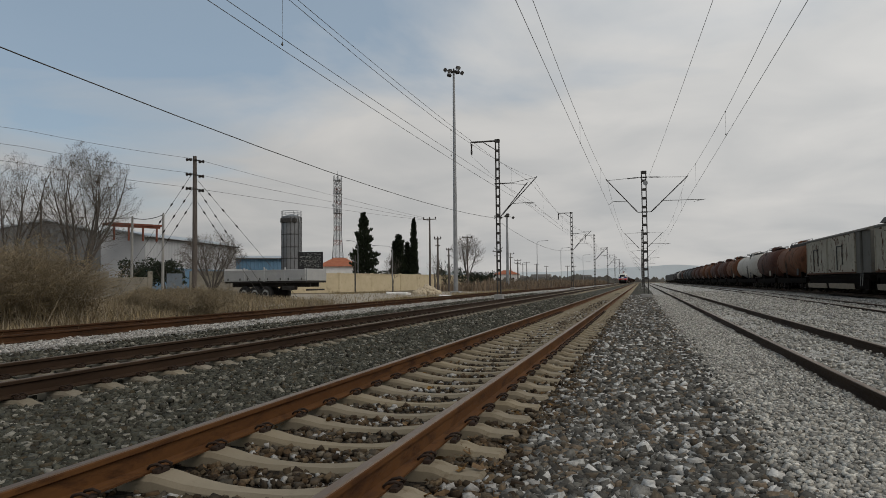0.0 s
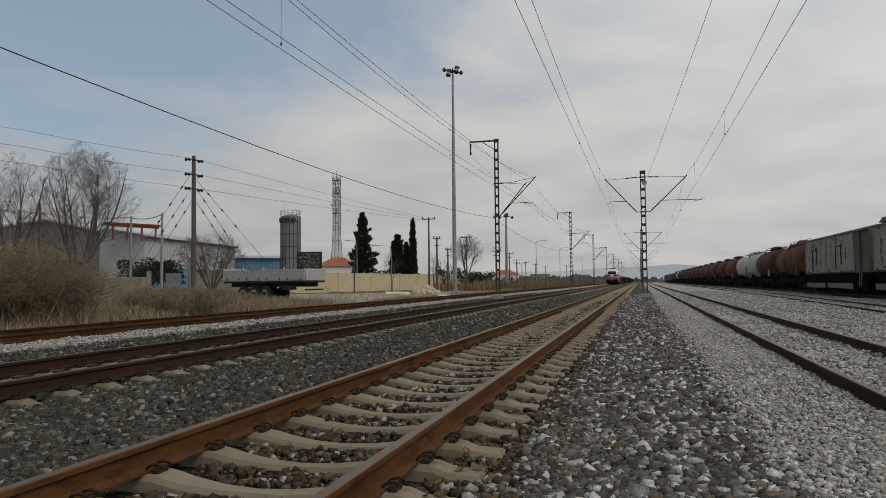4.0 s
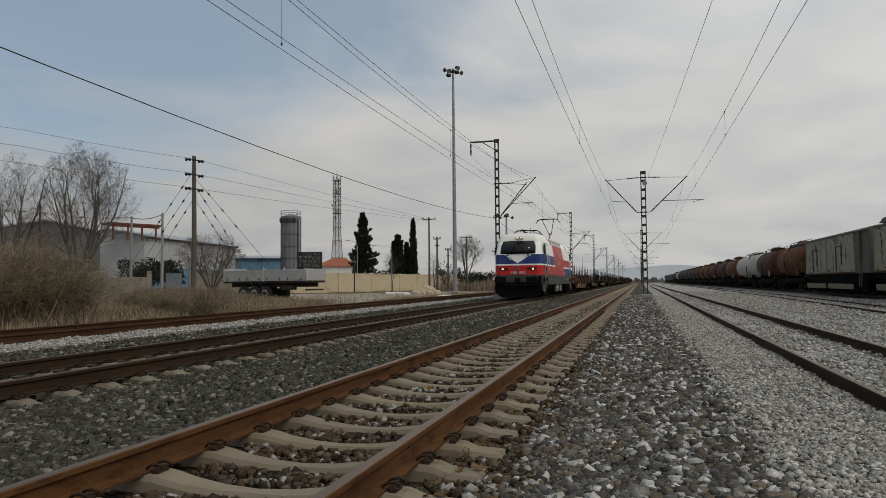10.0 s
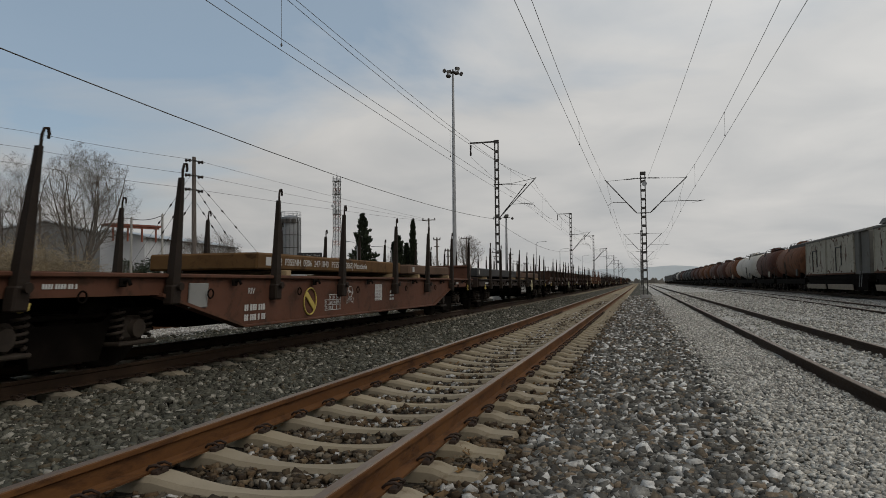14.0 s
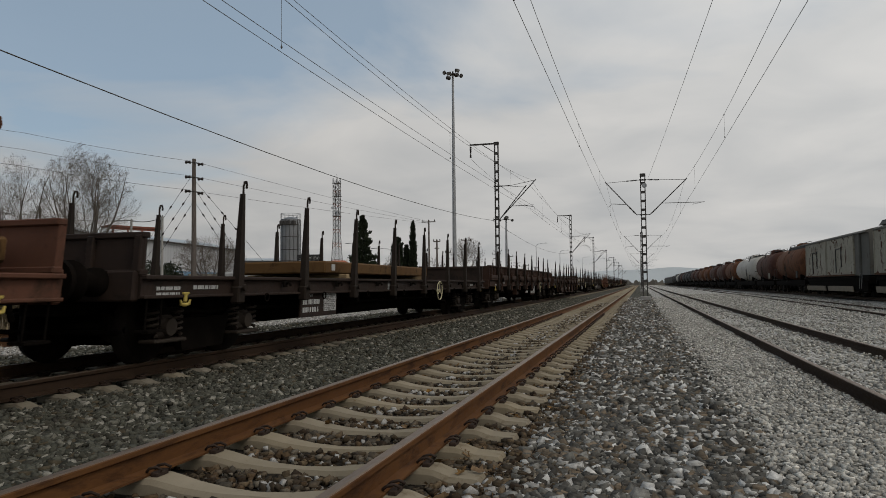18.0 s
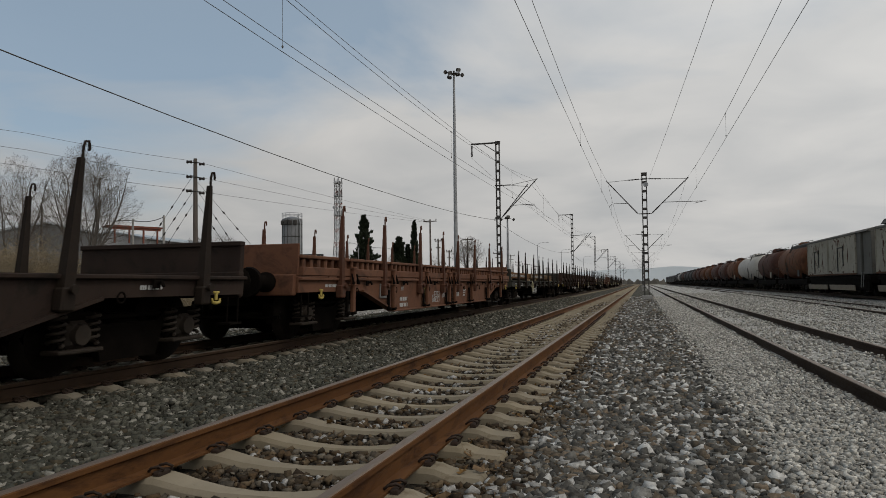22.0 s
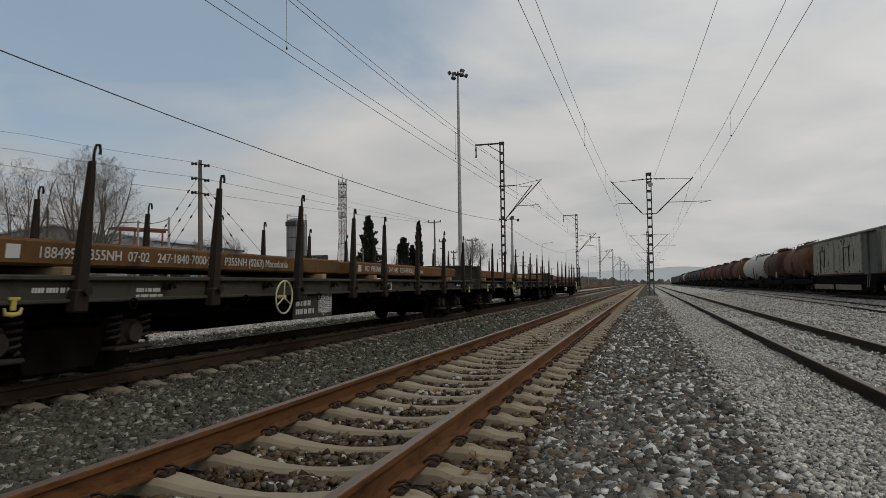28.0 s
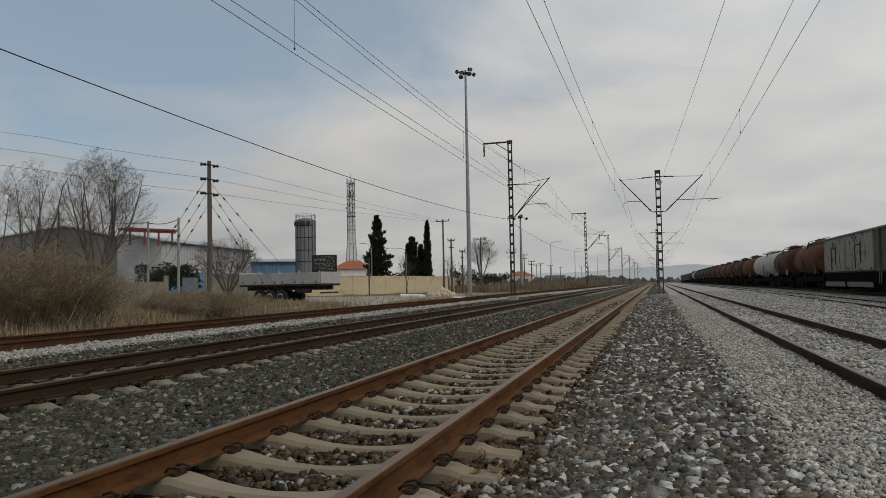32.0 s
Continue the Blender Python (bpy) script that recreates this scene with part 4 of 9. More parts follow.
line("carrier_wire", "sagging carrier wire with droppers over the yard track", spans_of(MID_Y, RIGHT_X + 0.28, 8.25), 0.95, 0.0068,
     extra=lambda t, a, b: droppers(t, a, b, 0.95, 6.5))
line("earth_wire", "thin wire running to the top of the middle mast", [((0.66, 50.6, 8.4), (2.9, -8, 8.4))], 0.25, 0.0068)
line("feeder_wire", "dark feeder cable hung along the masts", spans_of(WEST_Y, -9.45, 5.45), 0.78, 0.0115)
line("feeder_wire", "feeder wire on the top arms of the masts", spans_of(WEST_Y[2:], -10.93, 9.7), 0.6, 0.008)

# ---- beyond the siding: poles, lamps, buildings, trees ----


def crossarm_pole(x, y, h, material="pole_wood", arm=1.9, double=False, label="weathered wooden pole with a crossarm of insulators"):
    t = thing("utility_pole", label, "pole", "utility poles", (x, y, -0.1))
    part("pole", Geo().tube([(0, 0, 0), (0.02, 0, h * 0.5), (0, 0, h)], [0.16, 0.13, 0.10], 9), material, t)
    part("crossarm", Geo().box((0, 0, h - 0.25), (arm, 0.12, 0.12), 0.01), material, t)
    if double:
        part("crossarm", Geo().box((0, 0, h - 1.1), (arm * 0.7, 0.12, 0.12), 0.01), material, t)
    for s in (-0.9, 0, 0.9):
        part("insulator", Geo().tube([(s * arm / 2, 0, h - 0.19), (s * arm / 2, 0, h - 0.08), (s * arm / 2, 0, h + 0.06)], [0.03, 0.085, 0.04], 7), "insulator", t)
    return t


def strain_pole():
    x, y, h = -32.2, 45.3, 10.95
    t = thing("utility_pole", "tall wooden strain pole with guys and three pairs of insulators", "pole", "utility poles", (x, y, -0.1))
    part("pole", Geo().tube([(0, 0, 0), (0.04, 0, 4), (0, 0, 8), (-0.03, 0, h)], [0.21, 0.19, 0.17, 0.14], 10), "pole_wood", t)
    along = Vector((-0.71, -0.70, 0)).normalized()
    for z in (h - 0.3, h - 1.42, h - 2.5):
        part("bracket", Geo().box((0, 0, z), (0.36, 0.36, 0.06), 0.01), "mast", t)
        for s in (-1, 1):
            c = Vector((s * 0.62 * 0.75, s * 0.62 * 0.2, z + (0.05 if s < 0 else -0.12)))
            d = Vector((0.20, 0.06, 0))
            g = Geo().tube([c - d, c - d * 0.9, c - d * 0.5, c, c + d * 0.5, c + d * 0.9, c + d], [0.04, 0.12, 0.12, 0.06, 0.12, 0.12, 0.04], 10)
            g.tube([Vector((0, 0, z)), c], 0.02, 5)
            part("insulator", g, "insulator", t)
    for dx, dy, z in ((-5.6, -2.6, h - 1.0), (-5.0, -2.3, h - 2.2), (-4.2, -2.0, h - 3.2), (7.6, 2.2, h - 1.6), (5.6, 1.6, h - 2.2), (5.0, 1.4, h - 3.2)):
        a, b = Vector((0, 0, z)), Vector((dx, dy, 0))
        part("guy_wire", Geo().tube([a, b], 0.014, 4), "wire", t)
        g = Geo()
        for f in (0.14, 0.27, 0.40):
            p = a.lerp(b, f)
            g.tube([p + (a - b).normalized() * 0.14, p, p - (a - b).normalized() * 0.14], [0.03, 0.075, 0.03], 6)
        part("guy_insulator", g, "insulator", t)
    for k, z in enumerate((h - 0.3, h - 1.42, h - 2.5)):
        line("power_line", "power line between wooden poles", [((x, y, z), (-42.9, 40.2, 12.5 - 1.22 * k)), ((-42.9, 40.2, 12.5 - 1.22 * k), (-62.0, 28.0, 15.4 - 1.2 * k)), ((x + 0.3, y, z - 0.1), (-27.8, 91.6, 9.9 - 0.12 * k))], 0.12, 0.012, "power lines")


strain_pole()
crossarm_pole(-27.8, 91.6, 10.2, double=False)
crossarm_pole(-30.2, 122.8, 9.6)
crossarm_pole(-24.6, 84.5, 7.0, arm=0.9, double=True)
crossarm_pole(-26.6, 97.0, 6.2, arm=0.8, double=True)
for x, y, h in ((-27.5, 137, 7.6), (-30.0, 165, 8.2), (-33.5, 196, 7.6), (-36.0, 210, 7.2), (-38, 232, 7.4), (-36, 250, 7.6), (-39, 300, 8.0), (-34, 215, 7.4), (-30, 330, 8.5), (-28, 280, 7.5)):
    crossarm_pole(x, y, h, double=y < 200)
for x, y, h, m in ((-55.5, 71.9, 9.9, "pole_concrete"), (-61.7, 74.0, 9.9, "pole_concrete"), (-81.8, 79.6, 12.9, "pole_wood"), (-70.4, 68.0, 7.6, "pole_concrete")):
    t = thing("utility_pole", "plain pole carrying a single sagging cable", "pole", "utility poles", (x, y, -0.1))
    part("pole", Geo().tube([(0, 0, 0), (0, 0, h)], [0.19, 0.13], 8), m, t)
    part("cap", Geo().cyl((0, 0, h), (0, 0, h + 0.12), 0.09, 0.05, 7), "insulator", t)
line("power_line", "sagging dark cable along concrete poles", [((-55.5, 71.9, 9.7), (-61.7, 74, 9.7)), ((-61.7, 74, 9.7), (-81.8, 79.6, 11.6)), ((-81.8, 79.6, 11.6), (-112, 84, 15.5))], 0.35, 0.045, "power lines")
t = thing("fence_post", "bare steel post beside the wall", "post", at=(-35.2, 83.0, -0.1))
part("post", Geo().box((0, 0, 2.4), (0.14, 0.14, 4.8), 0.01), "mast", t)
part("cap", Geo().box((0, 0, 4.82), (0.18, 0.18, 0.05), 0.01), "mast", t)
t = thing("fence_post", "thin pale steel post in the brush", "post", at=(-29.0, 23.6, -0.1))
part("post", Geo().tube([(0, 0, 0), (0, 0, 3.3)], 0.03, 6), "pale_mast", t)
part("cap", Geo().cyl((0, 0, 3.3), (0, 0, 3.36), 0.045, n=6), "pale_mast", t)


def street_lamp(x, y, h, reach):
    t = thing("street_lamp", "slender grey street lamp with a curved arm", "street lamp", "street lamps", (x, y, -0.1))
    s = 1 if reach > 0 else -1
    part("post", Geo().tube([(0, 0, 0), (0, 0, h - 0.7)], [0.085, 0.06], 8), "pale_mast", t)
    part("arm", Geo().tube([(0, 0, h - 0.7), (s * 0.15, 0, h - 0.25), (s * 0.6, 0, h), (reach, 0, h + 0.12)], 0.035, 6), "pale_mast", t)
    part("lantern", Geo().box((reach + s * 0.35, 0, h + 0.12), (0.65, 0.20, 0.11), 0.03), "pale_mast", t)


street_lamp(-23.0, 161, 10.6, 1.9)
street_lamp(-21.5, 197, 10.6, 1.9)
street_lamp(-20.5, 262, 11.0, 2.0)
street_lamp(-41.1, 98.0, 7.6, -1.2)
street_lamp(-35.2, 97.0, 6.7, -2.6)


def flood_mast(x, y, h, n, label):
    t = thing("floodlight_mast", label, "floodlight mast", "floodlight masts", (x, y, -0.1))
    part("pole", Geo().tube([(0, 0, 0), (0, 0, h * 0.5), (0, 0, h)], [0.27, 0.20, 0.12], 12), "pale_mast", t)
    part("head_frame", Geo().box((0, 0, h + 0.1), (0.7, 0.7, 0.10), 0.02).cyl((0, 0, h), (0, 0, h + 0.45), 0.10), "mast", t)
    for k in range(n):
        a = 2 * math.pi * k / n + 0.3
        c = Vector((math.cos(a) * 0.95, math.sin(a) * 0.95, h - 0.05 + 0.35 * (k % 2)))
        turn = (Matrix.Rotation(a, 4, "Z") @ Matrix.Rotation(radians(35), 4, "Y")).to_3x3()
        lamp = part("floodlight", Geo().box(c, (0.32, 0.50, 0.36), 0.05, turn).tube([c, (math.cos(a) * 0.4, math.sin(a) * 0.4, h + 0.1)], 0.035, 5), "mast", t)
        part("lens", Geo().box(c + turn @ Vector((0.17, 0, 0)), (0.02, 0.42, 0.28), 0.0, turn), "loco_pale_grey", lamp, "pale glass front")
    part("footing", Geo().box((0, 0, 0.1), (1.1, 1.1, 0.35), 0.05), "pole_concrete", t)


flood_mast(-20.1, 76.2, 25.2, 6, "tall grey floodlight mast with a cluster of lamps")
flood_mast(-19.7, 106.0, 11.2, 4, "smaller grey floodlight mast")


def lattice_tower():
    x, y, h = -111.0, 245.0, 42.5
    t = thing("radio_tower", "lattice steel radio tower hung with antennas", "tower", at=(x, y, 0))
    def half(z):
        return 2.1 - 1.0 * min(z / 20.0, 1)
    for sx in (-1, 1):
        for sy in (-1, 1):
            part("leg", Geo().tube([(sx * half(z), sy * half(z), z) for z in (0, 10, 20, h - 1.5)], 0.11, 5), "mast", t)
    z, k = 0.0, 0
    while z < h - 3:
        dz = max(1.5, half(z) * 1.5)
        g = Geo()
        a, b = half(z), half(z + dz)
        for s in (-1, 1):
            g.tube([(-a, s * a, z), (b, s * b, z + dz)], 0.07, 4).tube([(a, s * a, z), (-b, s * b, z + dz)], 0.07, 4)
            g.tube([(s * a, -a, z), (s * b, b, z + dz)], 0.07, 4).tube([(s * a, a, z), (s * b, -b, z + dz)], 0.07, 4)
            g.tube([(-b, s * b, z + dz), (b, s * b, z + dz)], 0.06, 4).tube([(s * b, -b, z + dz), (s * b, b, z + dz)], 0.06, 4)
        part("bracing", g, "pale_mast" if k % 3 else "red_frame", t)
        z += dz
        k += 1
    for z in (28.0, 35.5, 40.5):
        part("platform", Geo().box((0, 0, z), (2.8, 2.8, 0.15)).ring((0, 0, z + 1.0), 1.6, 0.05, "z", 12), "pale_mast", t)
        for k in range(6):
            a = k * math.pi / 3
            part("antenna", Geo().box((1.6 * math.cos(a), 1.6 * math.sin(a), z + 0.9), (0.28, 0.28, 2.2), 0.05), "white_clad", t)
    for z, a in ((24, 0.4), (31, 2.5), (33, -0.6)):
        part("dish", Geo().cyl((1.3 * math.cos(a), -1.2, z), (1.3 * math.cos(a), -1.7, z), 0.6, 0.55, 14), "white_clad", t)
    part("spire", Geo().tube([(0, 0, h - 2), (0, 0, h + 1.8)], 0.07, 5), "pale_mast", t)


lattice_tower()


def silo():
    x, y = -66.2, 124.3
    t = thing("silo", "dark grey banded steel silo with a railed top", "silo", at=(x, y, 0))
    r = 1.95
    part("shell", Geo().tube([(0, 0, 3.6), (0, 0, 14.4)], r, 28), "silo", t)
    part("cone", Geo().tube([(0, 0, 1.6), (0, 0, 3.6)], [0.5, r], 24), "silo", t)
    for z in (3.7, 6.2, 8.4, 10.9, 13.3):
        part("band", Geo().ring((0, 0, z), r + 0.02, 0.07, "z", 28, 5), "mast", t)
    for k in range(16):
        a = 2 * math.pi * k / 16
        part("seam", Geo().box(((r + 0.02) * math.cos(a), (r + 0.02) * math.sin(a), 9.0), (0.07, 0.07, 10.6), 0.0, Matrix.Rotation(a, 3, "Z")), "mast", t)
    part("skirt", Geo().tube([(0, 0, 0), (0, 0, 3.5)], r * 0.98, 24), "white_clad", t, "pale skirt")
    part("roof", Geo().tube([(0, 0, 14.4), (0, 0, 14.9)], [r, 0.4], 24), "silo", t)
    g = Geo()
    for k in range(14):
        a = 2 * math.pi * k / 14
        g.tube([(r * math.cos(a), r * math.sin(a), 14.4), (r * math.cos(a), r * math.sin(a), 15.5)], 0.035, 4)
    g.ring((0, 0, 15.5), r, 0.04, "z", 28, 4).ring((0, 0, 15.0), r, 0.03, "z", 28, 4)
    part("railing", g, "pale_mast", t)
    for a in (-2.2, -1.7, -1.3, -0.8):
        part("vent_box", Geo().box((r * math.cos(a), r * math.sin(a), 13.6), (0.7, 0.7, 0.9), 0.08), "mast", t)
    part("pipe", Geo().tube([(r + 0.15, -0.6, 0.2), (r + 0.15, -0.6, 13.5), (r - 0.5, -0.4, 14.9)], 0.11, 7), "pale_mast", t)


silo()


def shed(name, label, at, turn, length, wide, eave, ridge, wall, roof, ribs, category="warehouse", bands=()):
    """A hall with ribbed cladding and a low pitched roof, drawn along x; y across."""
    t = thing(name, label, category, at=at, turn=turn)
    for s in (-1, 1):
        n = int(length / ribs)
        out = []
        for k in range(n):
            x0, w = -length / 2 + k * length / n, length / n
            out += [(x0, s * (wide / 2)), (x0 + w * 0.55, s * (wide / 2)), (x0 + w * 0.65, s * (wide / 2 + 0.07)), (x0 + w * 0.9, s * (wide / 2 + 0.07))]
        out += [(length / 2, s * wide / 2), (length / 2, s * (wide / 2 - 0.2)), (-length / 2, s * (wide / 2 - 0.2))]
        part("wall", Geo().prism(out, "z", 0, eave), wall, t)
    for s in (-1, 1):
        x = s * length / 2
        part("gable", Geo().prism([(-wide / 2, 0), (wide / 2, 0), (wide / 2, eave), (0, ridge), (-wide / 2, eave)], "x", x - 0.1, x + 0.1), wall, t)
        part("roof", Geo().add([(-length / 2 - 0.4, s * (wide / 2 + 0.4), eave - 0.05), (length / 2 + 0.4, s * (wide / 2 + 0.4), eave - 0.05), (length / 2 + 0.4, 0, ridge + 0.05), (-length / 2 - 0.4, 0, ridge + 0.05),
                                (-length / 2 - 0.4, s * (wide / 2 + 0.4), eave + 0.2), (length / 2 + 0.4, s * (wide / 2 + 0.4), eave + 0.2), (length / 2 + 0.4, 0, ridge + 0.3), (-length / 2 - 0.4, 0, ridge + 0.3)],
                               [(0, 1, 2, 3), (4, 7, 6, 5), (0, 4, 5, 1), (3, 2, 6, 7), (0, 3, 7, 4), (1, 5, 6, 2)]), roof, t)
    part("gutter", Geo().box((0, -wide / 2 - 0.5, eave - 0.02), (length + 0.8, 0.16, 0.18)), "mast", t, "dark gutter")
    return t


# grey gable hall, long pale hall behind it, blue hall, houses
hall = shed("warehouse", "pale ribbed metal hall with a blue base and a low roof", (-82.7, 107.8, -0.1), 98, 33.0, 12, 8.8, 10.0, "white_clad", "roof_sheet", 0.9)
part("base_panel", Geo().box((0, -6.16, 1.9), (32.9, 0.12, 4.4)), "blue_clad", hall, "blue lower cladding")
for k in range(5):
    w = part("window", Geo().box((-13 + k * 6.5, -6.26, 3.0), (3.4, 0.1, 1.2)), "glass", hall)
    part("window_frame", Geo().box((-13 + k * 6.5, -6.28, 3.0), (3.7, 0.06, 1.45)), "pale_mast", w)
hall2 = shed("warehouse", "dull grey gabled hall behind bare trees", (-97.5, 97.5, -0.1), -48.6, 30, 26, 8.4, 11.3, "grey_clad", "roof_sheet", 1.4)
part("door", Geo().box((15.15, 3, 2.6), (0.16, 5, 5.2)), "mast", hall2, "dark sliding door")
hall3 = shed("warehouse", "low blue metal hall with a dark open front", (-83.0, 143.0, -0.1), 36, 15, 12, 6.9, 7.5, "blue_clad", "roof_sheet", 0.8)
# flat panel on the wall; the bay's inner shade is put into its colour
part("opening", Geo().box((-1.0, -6.15, 3.2), (10.5, 0.12, 2.4)), "dark_open", hall3, "dark panel painted as the shaded open bay")
part("door_frame", Geo().box((5.6, -6.2, 3.4), (0.5, 0.2, 6.6)), "white_clad", hall3, "pale frame")
frame_roof = thing("canopy_frame", "unfinished canopy of oxide-red beams on a hall roof", "canopy", at=(-75.3, 90.6, 0), turn=64)
for k in range(4):
    part("post", Geo().box((-3.3 + 2.2 * k, -0.8, 9.1), (0.22, 0.22, 2.2)), "red_frame", frame_roof)
part("beam", Geo().box((0, -0.8, 10.2), (7.6, 0.3, 0.34)), "red_frame", frame_roof)
part("canopy_slab", Geo().box((0, 0.4, 10.5), (8.0, 3.0, 0.30)), "red_frame", frame_roof)


def house(x, y, z, w, d, h, rise, turn, label, wall="white_wall"):
    t = thing("house", label, "house", "houses", (x, y, z), turn=turn)
    part("wall", Geo().box((0, 0, h / 2), (w, d, h)), wall, t)
    e = 0.5
    part("roof", Geo().add([(-w / 2 - e, -d / 2 - e, h), (w / 2 + e, -d / 2 - e, h), (w / 2 + e, d / 2 + e, h), (-w / 2 - e, d / 2 + e, h), (-w * 0.15, 0, h + rise), (w * 0.15, 0, h + rise)],
                           [(0, 1, 5, 4), (1, 2, 5), (2, 3, 4, 5), (3, 0, 4), (3, 2, 1, 0)]), "roof_tile", t, "red tiled hip roof")
    n = max(2, int(w / 3.2))
    for k in range(n):
        c = (-w / 2 + (k + 0.5) * w / n, -d / 2 - 0.03, h * 0.55)
        win = part("window", Geo().box(c, (1.2, 0.08, 1.2)), "glass", t)
        part("window_frame", Geo().box((c[0], c[1] - 0.03, c[2] + 0.65), (1.4, 0.1, 0.1)).box((c[0], c[1] - 0.03, c[2] - 0.65), (1.4, 0.1, 0.1)).box((c[0], c[1] - 0.03, c[2]), (0.08, 0.1, 1.2)), "white_wall", win)
    part("chimney", Geo().box((w * 0.2, 0.4, h + rise * 0.8), (0.6, 0.6, 1.6), 0.03), "white_wall", t)


house(-77.0, 171, -0.1, 10.5, 9, 5.7, 2.4, 20, "white single-storey house with a red tiled hip roof")
for k, (x, y, w, h) in enumerate(((-66, 352, 12, 5),)):
    house(x, y, 0, w, 9, h, 2.2, 10 * k, "distant house with a red tiled roof", "white_wall")


def boundary_wall():
    t = thing("boundary_wall", "long ochre rendered boundary wall with stains", "wall", kind="structure")
    ends = [(-46.6, 81.5), (-40.4, 89.6), (-37.2, 106), (-35.6, 127), (-36.0, 150), (-42.5, 186)]
    for k, (a, b) in enumerate(zip(ends[:-1], ends[1:])):
        a, b = Vector((*a, 0)), Vector((*b, 0))
        n = max(1, int((b - a).length / 6))
        for i in range(n):
            p, q = a.lerp(b, i / n), a.lerp(b, (i + 1) / n)
            c, ang = (p + q) / 2, math.atan2((q - p).y, (q - p).x)
            turn = Matrix.Rotation(ang, 3, "Z")
            part("panel", Geo().box((c.x, c.y, 1.2), ((q - p).length - 0.03, 0.22, 2.6), 0.02, turn), "yellow_wall", t)
            part("coping", Geo().box((c.x, c.y, 2.54), ((q - p).length, 0.32, 0.09), 0.01, turn), "yellow_wall", t)
            part("pier", Geo().box((p.x, p.y, 1.3), (0.36, 0.36, 2.75), 0.02, turn), "yellow_wall", t)


boundary_wall()
wall2 = thing("garden_wall", "broken pale block wall with a blue metal gate", "wall", kind="structure")
for k in range(7):
    x, y = -58.0 + k * 3.0, 50.5 + k * 2.6
    turn = Matrix.Rotation(radians(41), 3, "Z")
    if k == 4:
        part("gate", Geo().box((x + 0.25, y + 0.2, 1.15), (1.5, 0.1, 2.35), 0.02, turn), "gate_blue", wall2, "faded blue-grey metal gate")
    else:
        part("panel", Geo().box((x, y, 0.9 + 0.15 * (k % 3)), (3.94, 0.25, 2.1 + 0.3 * (k % 3)), 0.03, turn), "block_wall", wall2)
    part("pier", Geo().box((x - 1.5, y - 1.3, 1.25), (0.45, 0.45, 2.6), 0.03, turn), "block_wall", wall2)

board = thing("billboard", "black billboard with rows of pale lettering on a lot", "billboard", at=(-56.2, 112.5, 0), turn=14)
part("panel", Geo().box((0, 0, 5.25), (4.4, 0.16, 3.1), 0.02), "sign_black", board)
rg_board = random.Random(6)
for k in range(11):
    g, x = Geo(), -1.9 + (rg_board.uniform(0, 0.9) if k in (0, 1, 10) else 0)
    while x < 1.8:
        w = rg_board.choice((0.10, 0.16, 0.24, 0.34))
        if rg_board.random() < 0.78:
            g.box((x + w / 2, -0.092, 6.50 - k * 0.235 + rg_board.uniform(-0.02, 0.02)), (w, 0.016, rg_board.choice((0.05, 0.08, 0.11))))
        x += w + rg_board.uniform(0.05, 0.14)
    tagged(part("inscription", g, "board_text", board), "row of small pale lettering", kind="stuff")
for s in (-1.6, 1.6):
    part("post", Geo().box((s, 0.12, 1.9), (0.18, 0.18, 3.9), 0.01), "mast", board)

# lorry trailer parked on the lot
trailer = thing("trailer", "pale grey flatbed lorry trailer parked in dry weeds", "trailer", at=(-27.2, 48.4, -0.1), turn=-10)
part("deck", Geo().box((0, 0, 1.40), (7.8, 2.5, 0.14), 0.02), "chassis", trailer)
for k in range(4):
    for s in (-1, 1):
        x = -2.91 + k * 1.94
        part("side_board", Geo().box((x, s * 1.24, 1.90), (1.88, 0.06, 0.84), 0.015).box((x, s * 1.28, 1.60), (1.82, 0.04, 0.06)).box((x, s * 1.28, 1.92), (1.82, 0.04, 0.05)).box((x, s * 1.28, 2.24), (1.82, 0.04, 0.06)), "trailer", trailer)
        part("post", Geo().box((-3.88 + k * 1.94, s * 1.25, 1.98), (0.09, 0.10, 1.10 if k == 2 else 1.0), 0.01), "trailer", trailer)
        part("board_latch", Geo().box((x - 0.6, s * 1.31, 1.62), (0.09, 0.05, 0.16), 0.01).box((x + 0.6, s * 1.31, 1.62), (0.09, 0.05, 0.16), 0.01), "mast", trailer)
part("head_board", Geo().box((-3.94, 0, 1.95), (0.08, 2.5, 1.0), 0.02), "trailer", trailer)
part("tail_board", Geo().box((3.92, 0, 1.92), (0.06, 2.44, 0.88), 0.02), "trailer", trailer)
for s in (-0.5, 0.5):
    part("chassis_beam", Geo().box((0, s, 1.18), (7.5, 0.14, 0.32), 0.02), "chassis", trailer)
for ax in (-2.0, -0.95, 0.1):
    for s in (-1, 1):
        w = part("wheel", Geo().tube([(ax, s * 0.85, 0.54), (ax, s * 0.9, 0.54), (ax, s * 1.17, 0.54), (ax, s * 1.22, 0.54)], [0.47, 0.54, 0.54, 0.47], 20), "tyre", trailer, "dusty tyre")
        part("rim", Geo().tube([(ax, s * 1.19, 0.54), (ax, s * 1.23, 0.54), (ax, s * 1.20, 0.54)], [0.33, 0.28, 0.12], 14), "loco_pale_grey", w)
part("underride_guard", Geo().box((3.8, 0, 0.8), (0.1, 2.2, 0.12)), "chassis", trailer)
part("spare_rack", Geo().box((2.2, -1.0, 0.95), (1.1, 0.5, 0.30), 0.03), "chassis", trailer)


